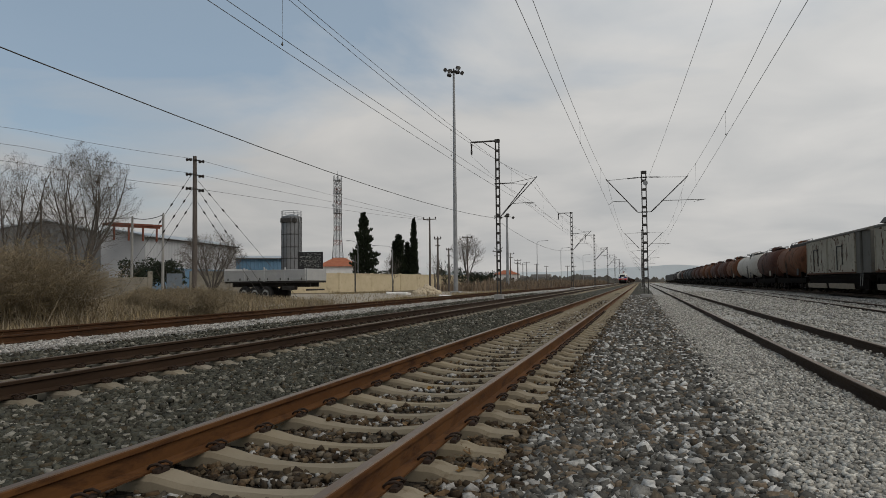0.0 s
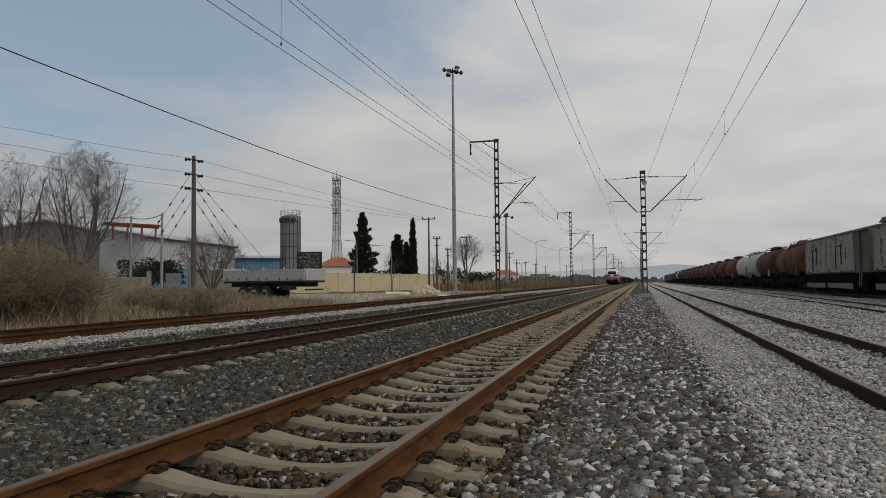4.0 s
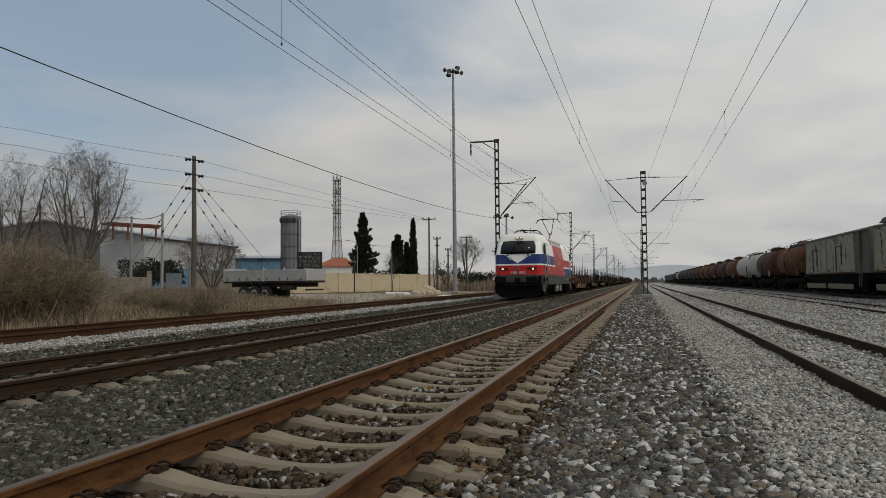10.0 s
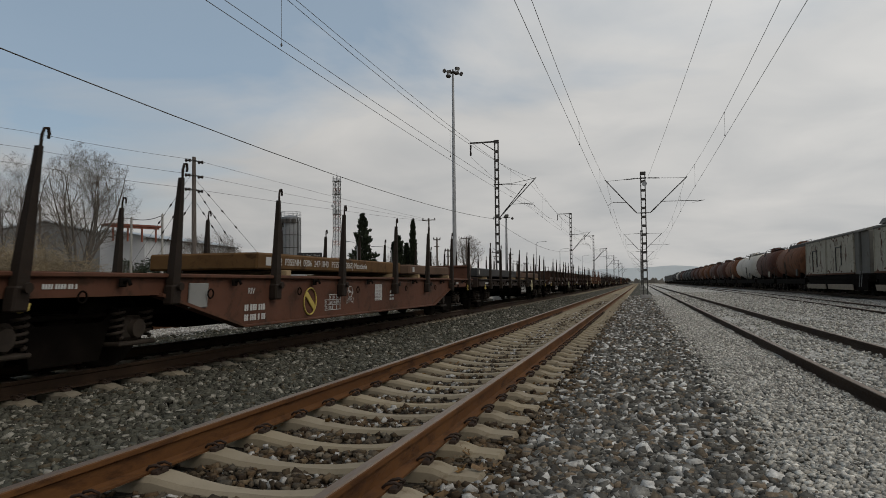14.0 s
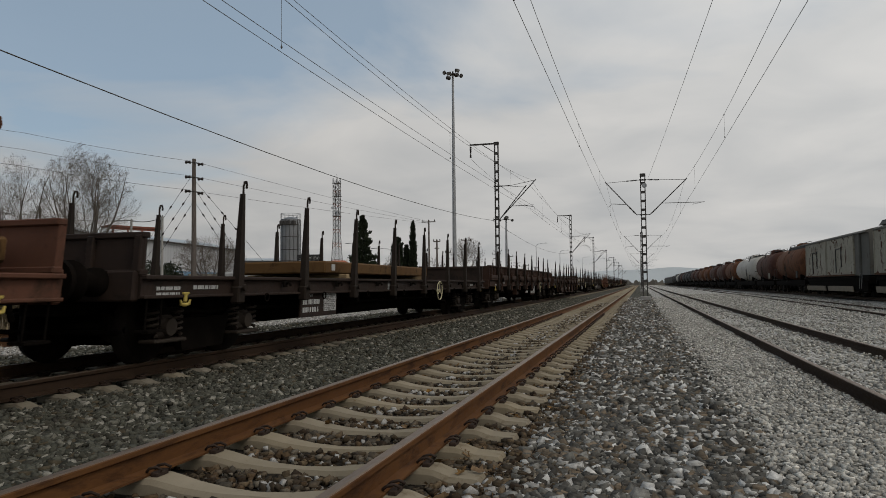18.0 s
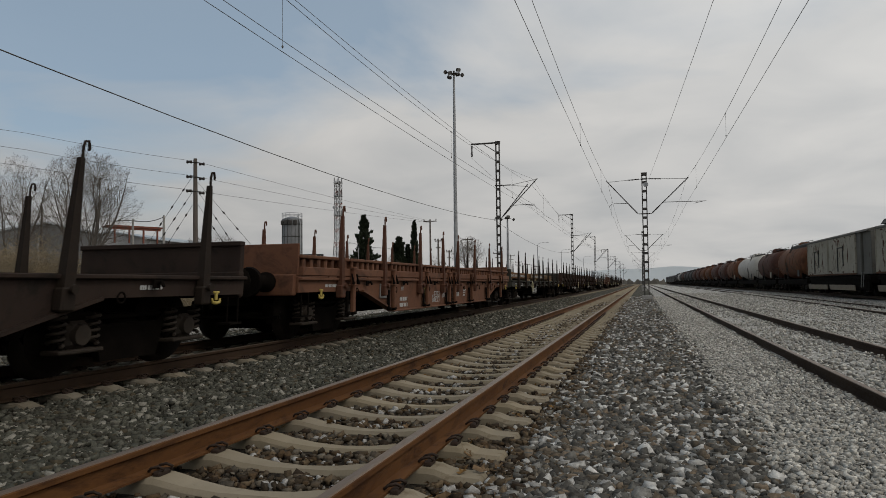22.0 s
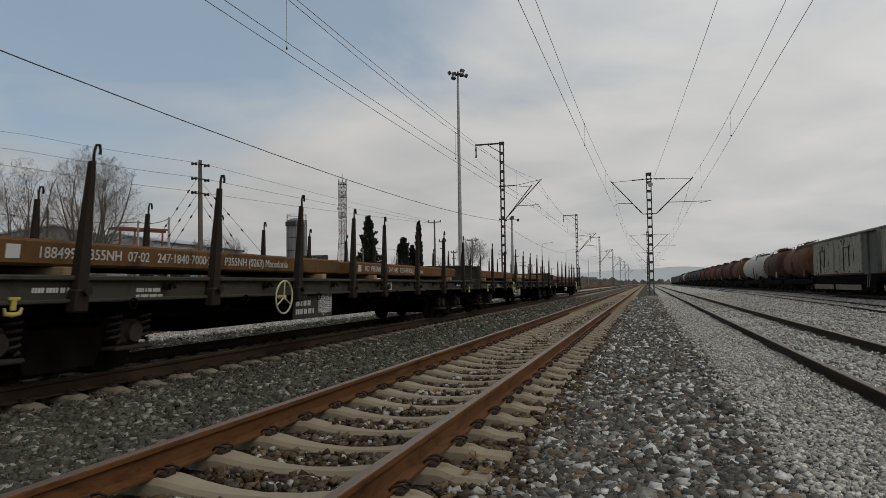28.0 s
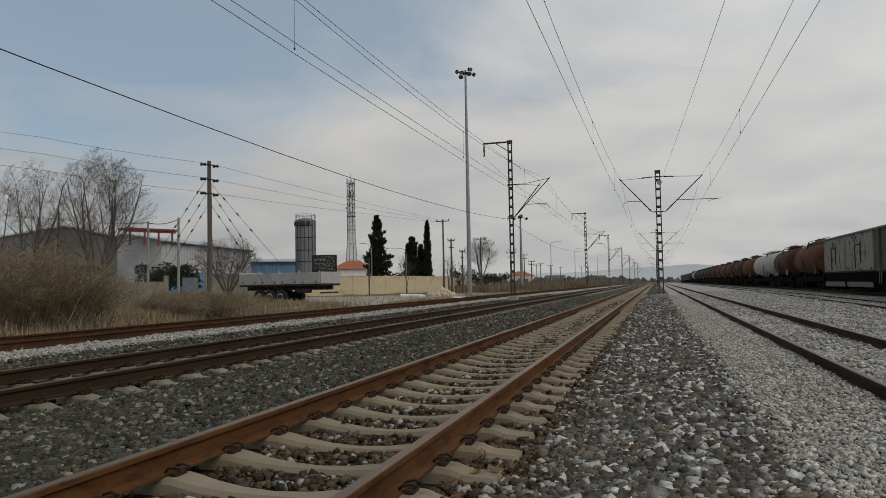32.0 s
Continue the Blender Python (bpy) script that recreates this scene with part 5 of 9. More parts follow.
def bare_tree(x, y, label, centre, radii, stems=1, fork=0.1, trunk=0.2, seed=1, lean=0.0, counts=(11, 8, 6, 3), wide=0.5):
    """A leafless tree: stems fan out low, branches rise off them at narrow angles and thin out to fine twigs.
    No shoot passes the egg-shaped crown with this centre and these radii."""
    rg = random.Random(seed)
    t = thing("bare_tree", label, "tree", "bare trees", (x, y, -0.1))
    centre, radii = Vector(centre), Vector(radii)
    wood, twigs = Geo(), Geo()

    def room(p, way):
        """How far a shoot from p can go before it leaves the crown."""
        q = Vector((p - centre)[i] / radii[i] for i in range(3))
        w = Vector(way[i] / radii[i] for i in range(3))
        a, b, c = w.dot(w), q.dot(w), q.dot(q) - 1
        d = b * b - a * c
        return (-b + math.sqrt(d)) / a if d > 0 else 0.0

    def shoot(p, way, length, r, level):
        n = (8, 5, 4, 3, 2)[level]
        path, rad, ways = [p], [r], [way]
        for i in range(n):
            way = (way + Vector((rg.gauss(0, 1), rg.gauss(0, 1), rg.gauss(0.5, 0.6))) * 0.07).normalized()
            p = p + way * (length / n)
            path.append(p)
            ways.append(way)
            rad.append(max(r * (1 - 0.85 * (i + 1) / n), 0.0055))
        (wood if level < 2 else twigs).tube(path, rad, (8, 5, 3, 3, 3)[level], cap=False)
        if level >= len(counts):
            return
        turn = rg.uniform(0, 6.28)
        for j in range(counts[level]):
            f = (0.22 if level == 0 else 0.12) + 0.86 * (j + rg.random()) / counts[level]
            f = min(f, 0.99)
            i = min(int(f * n), n - 1)
            start, w = path[i].lerp(path[i + 1], f * n - i), ways[i + 1]
            turn += 2.4 + rg.uniform(-0.5, 0.5)
            side = w.orthogonal().normalized()
            side.rotate(Matrix.Rotation(turn, 3, w))
            tilt = radians(rg.uniform(26, 50))
            out = (w * math.cos(tilt) + side * math.sin(tilt)).normalized()
            full = length * rg.uniform(0.42, 0.72) * (1.12 - 0.62 * f)
            full = min(full, room(start, out) * rg.uniform(0.85, 1.08))
            if full > 0.12:
                shoot(start, out, full, max(r * (1 - 0.8 * f) * 0.48, 0.006), level + 1)

    wood.tube([(0, 0, 0), (0.02, 0, centre.z * fork)], [trunk * 1.25, trunk], 9)
    for k in range(stems):
        a = 2 * math.pi * (k + 0.25 + 0.2 * rg.random()) / stems
        out = Vector((math.cos(a) * wide * radii.x + centre.x + lean, math.sin(a) * wide * radii.y + centre.y, centre.z + radii.z * 0.4)) if stems > 1 else Vector((centre.x + lean, centre.y, centre.z + radii.z))
        p = Vector((0.02, 0, centre.z * fork * 0.92))
        way = (out - p).normalized()
        far = max(room(p, way), (out - p).length * 0.8)
        shoot(p, way, far * rg.uniform(0.88, 1.0), trunk * (0.92 if stems == 1 else 0.62), 0)
    part("trunk", wood, "bark", t)
    part("crown", twigs, "twig", t, "leafless crown of fine twigs")
    return t


bare_tree(-58.5, 62.0, "tall bare tree with a broad fan of rising limbs", (0.9, 0, 9.4), (6.8, 4.4, 7.7), 7, 0.16, 0.30, 3, 0.0, (10, 8, 6, 3), 0.72)
bare_tree(-65.5, 60.2, "bare tree with several rising grey trunks", (-0.3, 0, 9.6), (4.4, 3.4, 6.6), 4, 0.2, 0.26, 8, 0.0, (11, 8, 6, 3), 0.6)
bare_tree(-71.5, 61.0, "slender bare tree at the edge of the lot", (0, 0, 9.3), (3.4, 2.8, 5.6), 2, 0.2, 0.18, 15, 0.0, (12, 7, 5, 3))
bare_tree(-62.6, 61.0, "low bare tree among taller ones", (0, 0, 5.0), (3.2, 2.4, 3.4), 3, 0.15, 0.12, 19, 0.0, (8, 6, 5, 2))
bare_tree(-38.9, 57.5, "low spreading bare fig tree beside the pole", (-0.2, 0, 3.5), (3.7, 2.8, 3.0), 9, 0.14, 0.15, 21, 0.0, (9, 7, 5, 2), 0.85)
bare_tree(-31.2, 127.2, "round bare plane tree behind the wall", (0, 0, 6.6), (3.6, 3.2, 3.8), 5, 0.30, 0.20, 27, 0.0, (9, 7, 5, 3), 0.6)
bare_tree(-30.1, 83.0, "thin bare sapling before the wall", (0, 0, 3.0), (1.4, 1.1, 2.3), 2, 0.3, 0.08, 31, 0.0, (7, 5, 3))
bare_tree(-23.4, 78.8, "thin bare sapling among poles", (0, 0, 2.8), (1.0, 0.8, 2.0), 2, 0.3, 0.07, 33, 0.0, (7, 5, 3))
bare_tree(-25.6, 86.5, "thin bare sapling among poles", (0, 0, 3.0), (1.1, 0.8, 2.1), 2, 0.3, 0.07, 35, 0.0, (7, 5, 3))
bare_tree(-40.6, 112.0, "small bare tree behind the wall", (0, 0, 3.6), (2.0, 1.8, 2.2), 3, 0.25, 0.10, 37, 0.0, (7, 5, 4))


def clumps(rg, count, place, size, up=0.6):
    """Small crossed leaf sprays, each a pair of bent blades."""
    pts, faces = [], []
    for _ in range(count):
        c, out = place(rg)
        a = Vector((out.x + rg.uniform(-0.5, 0.5), out.y + rg.uniform(-0.5, 0.5), up + rg.uniform(-0.2, 0.4))).normalized()
        s = size * rg.uniform(0.6, 1.3)
        b = a.orthogonal().normalized()
        b.rotate(Matrix.Rotation(rg.uniform(0, 6.28), 3, a))
        d = a.cross(b)
        o = len(pts)
        pts += [c - b * s * 0.35, c + b * s * 0.35, c + a * s, c - d * s * 0.35, c + d * s * 0.35]
        faces += [(o, o + 1, o + 2), (o + 3, o + 4, o + 2)]
    return pts, faces


def cypress(x, y, h, r, seed, label, tip=1.0, ragged=0.25):
    rg = random.Random(seed)
    t = thing("cypress", label, "tree", "cypresses", (x, y, -0.1))
    part("trunk", Geo().tube([(0, 0, 0), (0, 0, h * 0.45), (0, 0, h * 0.93)], [0.24, 0.15, 0.03], 7), "bark", t)
    boughs = [(rg.uniform(0, 6.28), rg.random() ** 0.85, rg.uniform(0.35, 1.0)) for _ in range(int(h * 9))]

    def reach(f):
        return r * (min(f * 7, 1.0) ** 0.5) * (1 - f) ** (0.85 * tip) + 0.04

    def place(g):
        """Most sprays sit along rising boughs of uneven length, the rest fill the heart of the crown."""
        if g.random() < 0.68:
            a, f, k = g.choice(boughs)
            u = g.random() ** 0.6
            d = reach(f) * (0.62 + (0.30 + 0.35 * ragged) * (k - 0.35)) * u
            a, up = a + g.gauss(0, 0.10 + 0.16 * (1 - u)), 0.42 * d + g.gauss(0, 0.07)
        else:
            a, f, up = g.uniform(0, 6.28), g.random(), 0.0
            d = 0.66 * reach(f) * math.sqrt(g.random())
        return Vector((d * math.cos(a), d * math.sin(a), min(0.5 + f * (h - 0.6) + up, h + 0.1))), Vector((math.cos(a), math.sin(a), 0)) * 0.55

    pts, faces = clumps(rg, 7000, place, 0.40, 0.75)
    part("crown", raw_mesh("crown", pts, faces, M["cypress"]), "cypress", t, "dense dark green foliage")


cypress(-43.4, 105.9, 12.6, 3.2, 1, "dark broad cypress behind the wall", 0.9, 1.5)
cypress(-39.9, 113.2, 9.4, 1.75, 2, "dark cypress with several tips", 0.62, 1.5)
cypress(-37.4, 113.8, 12.1, 1.15, 3, "slender dark pointed cypress", 0.8, 0.35)
cypress(-40.9, 113.8, 8.3, 1.1, 4, "dark cypress beside a taller one", 0.7, 0.8)
cypress(-38.7, 114.2, 8.0, 1.1, 7, "dark cypress between two others", 0.6, 0.7)


def scrub(x, y, w, h, seed, label, count=1500, material="scrub_leaf"):
    rg = random.Random(seed)
    t = thing("evergreen_shrub", label, "shrub", "evergreen shrubs", (x, y, -0.1))
    g = Geo()
    for k in range(9):
        a = rg.uniform(0, 6.28)
        g.tube([(0, 0, 0), (w * 0.2 * math.cos(a), w * 0.2 * math.sin(a), h * 0.4), (w * 0.4 * math.cos(a), w * 0.4 * math.sin(a), h * 0.75)], [0.07, 0.05, 0.015], 5)
    tagged(part("stem_tangle", g, "bark", t), kind="stuff")
    cores = [(Vector((rg.uniform(-0.4, 0.4) * w, rg.uniform(-0.4, 0.4) * w, h * rg.uniform(0.3, 0.8))), rg.uniform(0.12, 0.24) * min(w, h)) for _ in range(14)]

    def place(q):
        c, rr = q.choice(cores)
        d = Vector((q.gauss(0, 1), q.gauss(0, 1), q.gauss(0, 1))).normalized()
        return c + d * rr * q.uniform(0.6, 1.1), d * 0.6
    pts, faces = clumps(rg, count, place, 0.30, 0.35)
    part("crown", raw_mesh("crown", pts, faces, M[material]), material, t, "dark evergreen leaves")


scrub(-67.0, 83.0, 7.5, 6.2, 1, "dark evergreen tree with loose branches", 2200)
scrub(-62.5, 82.0, 4.0, 4.8, 2, "dark evergreen shrub beside the hall", 1000)
for k, (x, y, w, h) in enumerate(((-34.5, 126, 6, 5), (-29.5, 131, 5, 4.0), (-34, 140, 7, 4.2), (-45, 120, 6, 4))):
    scrub(x, y, w, h, 10 + k, "dark evergreen shrub behind the wall", 900)


def blades(name, label, areas, count, height, material, seed, wide=0.012, bend=0.35, category="dry grass"):
    """Thin bent blades over patches given as x0, x1, y0, y1."""
    rs = np.random.RandomState(seed)
    area = np.array([(b - a) * (d - c) for a, b, c, d in areas])
    pick = rs.choice(len(areas), count, p=area / area.sum())
    box = np.array(areas)[pick]
    x = box[:, 0] + (box[:, 1] - box[:, 0]) * rs.rand(count)
    y = box[:, 2] + (box[:, 3] - box[:, 2]) * rs.rand(count)
    tuft = np.array([noise.noise((a * 0.35, b * 0.35, seed)) for a, b in zip(x, y)])
    h = height * (0.55 + 0.5 * rs.rand(count)) * np.clip(0.75 + tuft * 1.1, 0.25, 1.5)
    a, lean = rs.rand(count) * 6.283, bend * rs.rand(count)
    dx, dy = np.cos(a), np.sin(a)
    w = wide * (0.6 + 0.8 * rs.rand(count))
    base = np.stack([x, y, np.full(count, -0.12)], 1)
    side = np.stack([-dy * w, dx * w, np.zeros(count)], 1)
    mid = base + np.stack([dx * h * lean * 0.3, dy * h * lean * 0.3, h * 0.55], 1)
    tip = base + np.stack([dx * h * lean, dy * h * lean, h], 1)
    pts = np.stack([base - side, base + side, mid + side * 0.8, mid - side * 0.8, tip], 1).reshape(-1, 3)
    o = (np.arange(count) * 5)[:, None]
    faces = np.concatenate([o + [0, 1, 2], o + [0, 2, 3], o + [3, 2, 4]], 0)
    ob = new(name, raw_mesh(name, pts, faces, M[material]))
    return tagged(ob, label, category, kind="stuff")


def brush_bush(x, y, w, h, seed, material="brush"):
    """A dense leafless bush of arching twigs."""
    rg = random.Random(seed)
    t = thing("dry_bush", "tangled leafless brown bush beside the old siding", "bush", "dry bushes", (x, y, -0.12))
    g, fine = Geo(), Geo()
    for k in range(62):
        a, out = rg.uniform(0, 6.28), rg.uniform(0.15, 1.0)
        p = Vector((rg.uniform(-0.25, 0.25) * w, rg.uniform(-0.25, 0.25) * w, 0))
        tip = Vector((math.cos(a) * out * w * 0.5, math.sin(a) * out * w * 0.5, h * rg.uniform(0.55, 1.05) * (1.1 - 0.35 * out)))
        mid = p.lerp(tip, 0.5) + Vector((0, 0, h * 0.12))
        tip.x += 0.10 * w
        g.tube([p, mid, tip], [0.013, 0.009, 0.003], 3, cap=False)
        for j in range(19):
            f = rg.uniform(0.2, 1.0)
            s = (p.lerp(mid, f * 2) if f < 0.5 else mid.lerp(tip, f * 2 - 1))
            e = s + Vector((rg.uniform(-1, 1), rg.uniform(-1, 1), rg.uniform(-0.25, 0.75))) * 0.15 * w
            fine.tube([s, s.lerp(e, 0.5) + Vector((0, 0, 0.03)), e], [0.0055, 0.0045, 0.002], 3, cap=False)
    tagged(part("stem_tangle", g, material, t), kind="stuff")
    tagged(part("twig_tangle", fine, material, t), kind="stuff")


rg_ = random.Random(77)
for k in range(26):
    f = k / 25
    brush_bush(min(-17.2, -(13.0 + 9.0 * f) * rg_.uniform(0.92, 1.22)), 13.0 + 9.0 * f, rg_.uniform(2.6, 3.8), rg_.uniform(2.2, 2.75) * (1.0 if f < 0.8 else 0.8), 200 + k)
for k in range(22):
    f = k / 21
    y = 21 + 19 * f + rg_.uniform(-1, 1)
    brush_bush(-(0.62 + 0.16 * rg_.random()) * y - 1.5, y, rg_.uniform(2.0, 3.0), rg_.uniform(0.8, 1.2), 300 + k)
blades("brush_thicket", "dense brown thicket of withered stems", [(-24.5, -17.4, 12, 17), (-25, -19.5, 17, 20)], 22000, 1.5, "brush", 13, 0.009, 1.3)
blades("tall_dry_weeds", "tall withered brown weeds and grass beside the siding", [(-34, -14.2, 6, 31), (-37, -20.5, 31, 45), (-19.5, -15.0, 31, 36)], 42000, 0.58, "brush", 3, 0.011, 0.8)
blades("tall_dry_weeds", "tall withered grass before the parked trailer", [(-31.5, -23.5, 36, 42.5)], 9000, 0.95, "brush", 9, 0.012, 0.8)
blades("dry_tufts", "scattered dry tufts on the dusty lot", [(-34, -15.5, 44, 92)], 3000, 0.28, "grass", 11, 0.012, 0.9)
blades("dry_grass", "low straw-coloured grass along the old siding", [(-15.2, -13.6, 4, 110), (-18.5, -14.4, 9, 20), (-17.2, -14.5, 40, 92), (-36, -33, 76, 92)], 22000, 0.36, "grass", 4, 0.010, 0.7)
blades("siding_weeds", "withered weeds between the old siding rails", [(-14.2, -11.6, 6, 80)], 9000, 0.20, "brush", 6, 0.008, 0.7)
blades("reed_belt", "belt of brown reeds along the line", [(-30, -14.5, 100, 330)], 34000, 1.7, "reed", 5, 0.05, 0.4, "reeds")
heap = Geo()
for k in range(60):
    a, d = rg_.uniform(0, 6.28), rg_.random()
    heap.box((d * 1.6 * math.cos(a), d * 1.1 * math.sin(a), 0.75 * (1 - d) * rg_.uniform(0.5, 1)), (0.7, 0.6, 0.45), 0.12, Euler((rg_.uniform(0, 3), rg_.uniform(0, 3), 0)).to_matrix())
whole("spoil_heap", heap, "spoil", "small heap of tan spoil and rubble", "heap", at=(-22.2, 72.0, -0.1))
for k, (x, y) in enumerate(((-24.5, 70.5), (-26.0, 71.5), (-14.6, 52.5), (-23.6, 69.2))):
    whole("rubble_block", Geo().box((0, 0, 0.12), (1.3, 0.5, 0.28), 0.06, Euler((0.1, 0.05, 0.5 * k)).to_matrix()), "white_wall", "pale broken concrete block on the ground", "rubble", "rubble blocks", at=(x, y, -0.1))

# ---- distance ----


def hills():
    pts, faces = [], []
    n = 160
    for i in range(n + 1):
        a = radians(-62 + 100 * i / n)
        d = 2300
        hgt = 26 + 22 * noise.noise((i * 0.05, 1.0, 0)) + 11 * noise.noise((i * 0.17, 2.0, 0)) + 22 * math.exp(-((i - 106) / 22.0) ** 2)
        pts += [(d * math.sin(a), d * math.cos(a), -5), (d * 1.01 * math.sin(a), d * 1.01 * math.cos(a), max(hgt, 8))]
    for i in range(n):
        faces.append((2 * i, 2 * i + 2, 2 * i + 3, 2 * i + 1))
    tagged(new("backdrop", raw_mesh("backdrop", pts, faces, M["hill"])), "low hills on the horizon, blue-grey haze painted into their colour", "hills", kind="structure")


hills()
town, wood_ = Geo(), Geo()
for k in range(150):
    a = radians(rg_.uniform(-48, 14))
    d = rg_.uniform(520, 1300)
    if abs(d * math.sin(a)) < 34:
        continue
    town.box((d * math.sin(a), d * math.cos(a), 2), (rg_.uniform(6, 22), rg_.uniform(6, 14), rg_.uniform(5, 13)))
tagged(part("far_town", town, "far_town"), "scattered pale buildings of a distant town", "town", kind="stuff")
pts, faces = [], []
for k in range(6000):
    a = radians(rg_.uniform(-50, 18))
    d = rg_.uniform(330, 700)
    h = rg_.uniform(1.5, 6.5) * (0.6 + 0.6 * abs(noise.noise((a * 30, 0, 0))))
    x, y, w = d * math.sin(a), d * math.cos(a), rg_.uniform(0.8, 2.2)
    if -16 < x < 22 and d < 600:
        continue
    o = len(pts)
    pts += [(x - w, y, -0.2), (x + w, y, -0.2), (x + w * 0.7, y, h * 0.7), (x, y, h), (x - w * 0.8, y, h * 0.6)]
    faces += [(o, o + 1, o + 2), (o, o + 2, o + 3), (o, o + 3, o + 4)]
tagged(new("far_woods", raw_mesh("far_woods", pts, faces, M["far_bush"])), "distant grey-brown scrub and bare trees", "woods", kind="stuff")

# ---- running gear shared by all wagons ----


def wheel_geo(r=0.46):
    """One wheel: flange inside, tread, dished web and hub; the outer face looks along +x."""
    return Geo().tube([(-0.035, 0, 0), (-0.030, 0, 0), (-0.005, 0, 0), (0.012, 0, 0), (0.10, 0, 0), (0.102, 0, 0), (0.060, 0, 0), (0.055, 0, 0), (0.10, 0, 0), (0.13, 0, 0)],
                      [r - 0.07, r + 0.028, r + 0.028, r, r - 0.008, r - 0.065, r - 0.10, 0.20, 0.165, 0.12], 28)


def axle_geo():
    return Geo().tube([(-1.12, 0, 0), (-0.80, 0, 0), (0.80, 0, 0), (1.12, 0, 0)], [0.065, 0.08, 0.08, 0.065], 10)


def side_frame_geo(base=1.8):
    """The pressed side frame of a freight bogie, dipped in the middle, with horn guides."""
    h = base / 2
    out = [(-h - 0.35, 0.02), (-h - 0.30, 0.17), (-h + 0.28, 0.17), (-0.45, 0.02), (0.45, 0.02), (h - 0.28, 0.17), (h + 0.30, 0.17), (h + 0.35, 0.02),
           (h + 0.20, -0.06), (h - 0.34, -0.06), (0.46, -0.40), (-0.46, -0.40), (-h + 0.34, -0.06), (-h - 0.20, -0.06)]
    g = Geo().prism([(y, z) for y, z in out], "x", -0.05, 0.05)
    for s in (-1, 1):
        for d in (-0.21, 0.21):
            g.box((0, s * h + d, -0.10), (0.09, 0.07, 0.26), 0.01)
    return g


def axle_box_geo():
    return Geo().box((0, 0, 0), (0.24, 0.30, 0.30), 0.05).cyl((0.10, 0, 0), (0.17, 0, 0), 0.125, 0.11, 14).box((0.05, 0, -0.17), (0.26, 0.62, 0.05), 0.015)


def box_spring_geo():
    return Geo().coil((0.04, 0, 0), 0.078, 0.020, -0.16, 0.18, 4.5)


MESH = dict(
    wheel=wheel_geo().mesh("wheel", M["wheel"]),
    axle=axle_geo().mesh("axle", M["wheel"]),
    side_frame=side_frame_geo().mesh("side_frame", M["running_gear"]),
    axle_box=axle_box_geo().mesh("axle_box", M["axle_box"]),
    spring=box_spring_geo().mesh("spring", M["axle_box"]),
    # the bolster's long beams and low transom are added to block light underneath
    bolster=Geo().box((0, 0, 0), (1.9, 0.42, 0.26), 0.04).box((0, 0, 0.17), (0.6, 0.6, 0.14), 0.03).box((-0.55, 0, -0.02), (0.14, 2.7, 0.34), 0.03).box((0.55, 0, -0.02), (0.14, 2.7, 0.34), 0.03).box((0, 0, -0.22), (1.7, 0.8, 0.30), 0.06).mesh("bolster", M["running_gear"]),
    brake=Geo().box((0.7175, 0.56, 0), (0.10, 0.08, 0.34), 0.02).box((-0.7175, 0.56, 0), (0.10, 0.08, 0.34), 0.02).tube([(-0.9, 0.6, -0.05), (0.9, 0.6, -0.05)], 0.035, 6).mesh("brake_gear", M["running_gear"]),
)


def bogie(parent, y, base=1.8):
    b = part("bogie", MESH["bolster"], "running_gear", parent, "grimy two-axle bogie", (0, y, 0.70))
    for s in (-1, 1):
        part("side_frame", MESH["side_frame"], "running_gear", b, at=(s * 1.0, 0, 0.0))
        part("axle", MESH["axle"], "wheel", b, at=(0, s * base / 2, -0.07))
        for q in (-1, 1):
            part("wheel", MESH["wheel"], "wheel", b, at=pose(q * 0.7175, s * base / 2, -0.07, 0, 0, 0 if q > 0 else 180))
        part("brake_gear", MESH["brake"], "running_gear", b, at=pose(0, s * base / 2, -0.06, 0, 0, 0 if s > 0 else 180))
        for q in (-1, 1):
            part("axle_box", MESH["axle_box"], "running_gear", b, at=pose(q * 1.03, s * base / 2, -0.07, 0, 0, 0 if q > 0 else 180))
            for d in (-0.24, 0.24):
                part("spring", MESH["spring"], "running_gear", b, at=(q * 1.03, s * base / 2 + d, -0.02))
    return b


buffer_mesh = Geo().tube([(0, 0, 0), (0, 0.10, 0), (0, 0.11, 0), (0, 0.44, 0)], [0.17, 0.17, 0.125, 0.115], 16).mesh("buffer", M["running_gear"])
buffer_head_mesh = Geo().tube([(0, 0.30, 0), (0, 0.56, 0), (0, 0.57, 0), (0, 0.62, 0)], [0.085, 0.085, 0.25, 0.235], 18).mesh("buffer_head", M["running_gear"])
hook_mesh = Geo().box((0, 0.12, 0), (0.07, 0.30, 0.10), 0.02).tube([(0, 0.25, 0.0), (0, 0.36, -0.10), (0, 0.34, -0.30), (0, 0.28, -0.42)], 0.035, 6).mesh("coupling", M["running_gear"])


def draw_gear(parent, end_y):
    """Buffers and coupling at both ends."""
    for s in (-1, 1):
        turn = 0 if s > 0 else 180
        for q in (-0.875, 0.875):
            b = part("buffer", buffer_mesh, "running_gear", parent, at=pose(q, s * end_y, 1.20, 0, 0, turn))
            part("buffer_head", buffer_head_mesh, "running_gear", b)
        part("coupling", hook_mesh, "running_gear", parent, at=pose(0, s * end_y, 1.18, 0, 0, turn))


# ---- wagons parked on the storage track ----


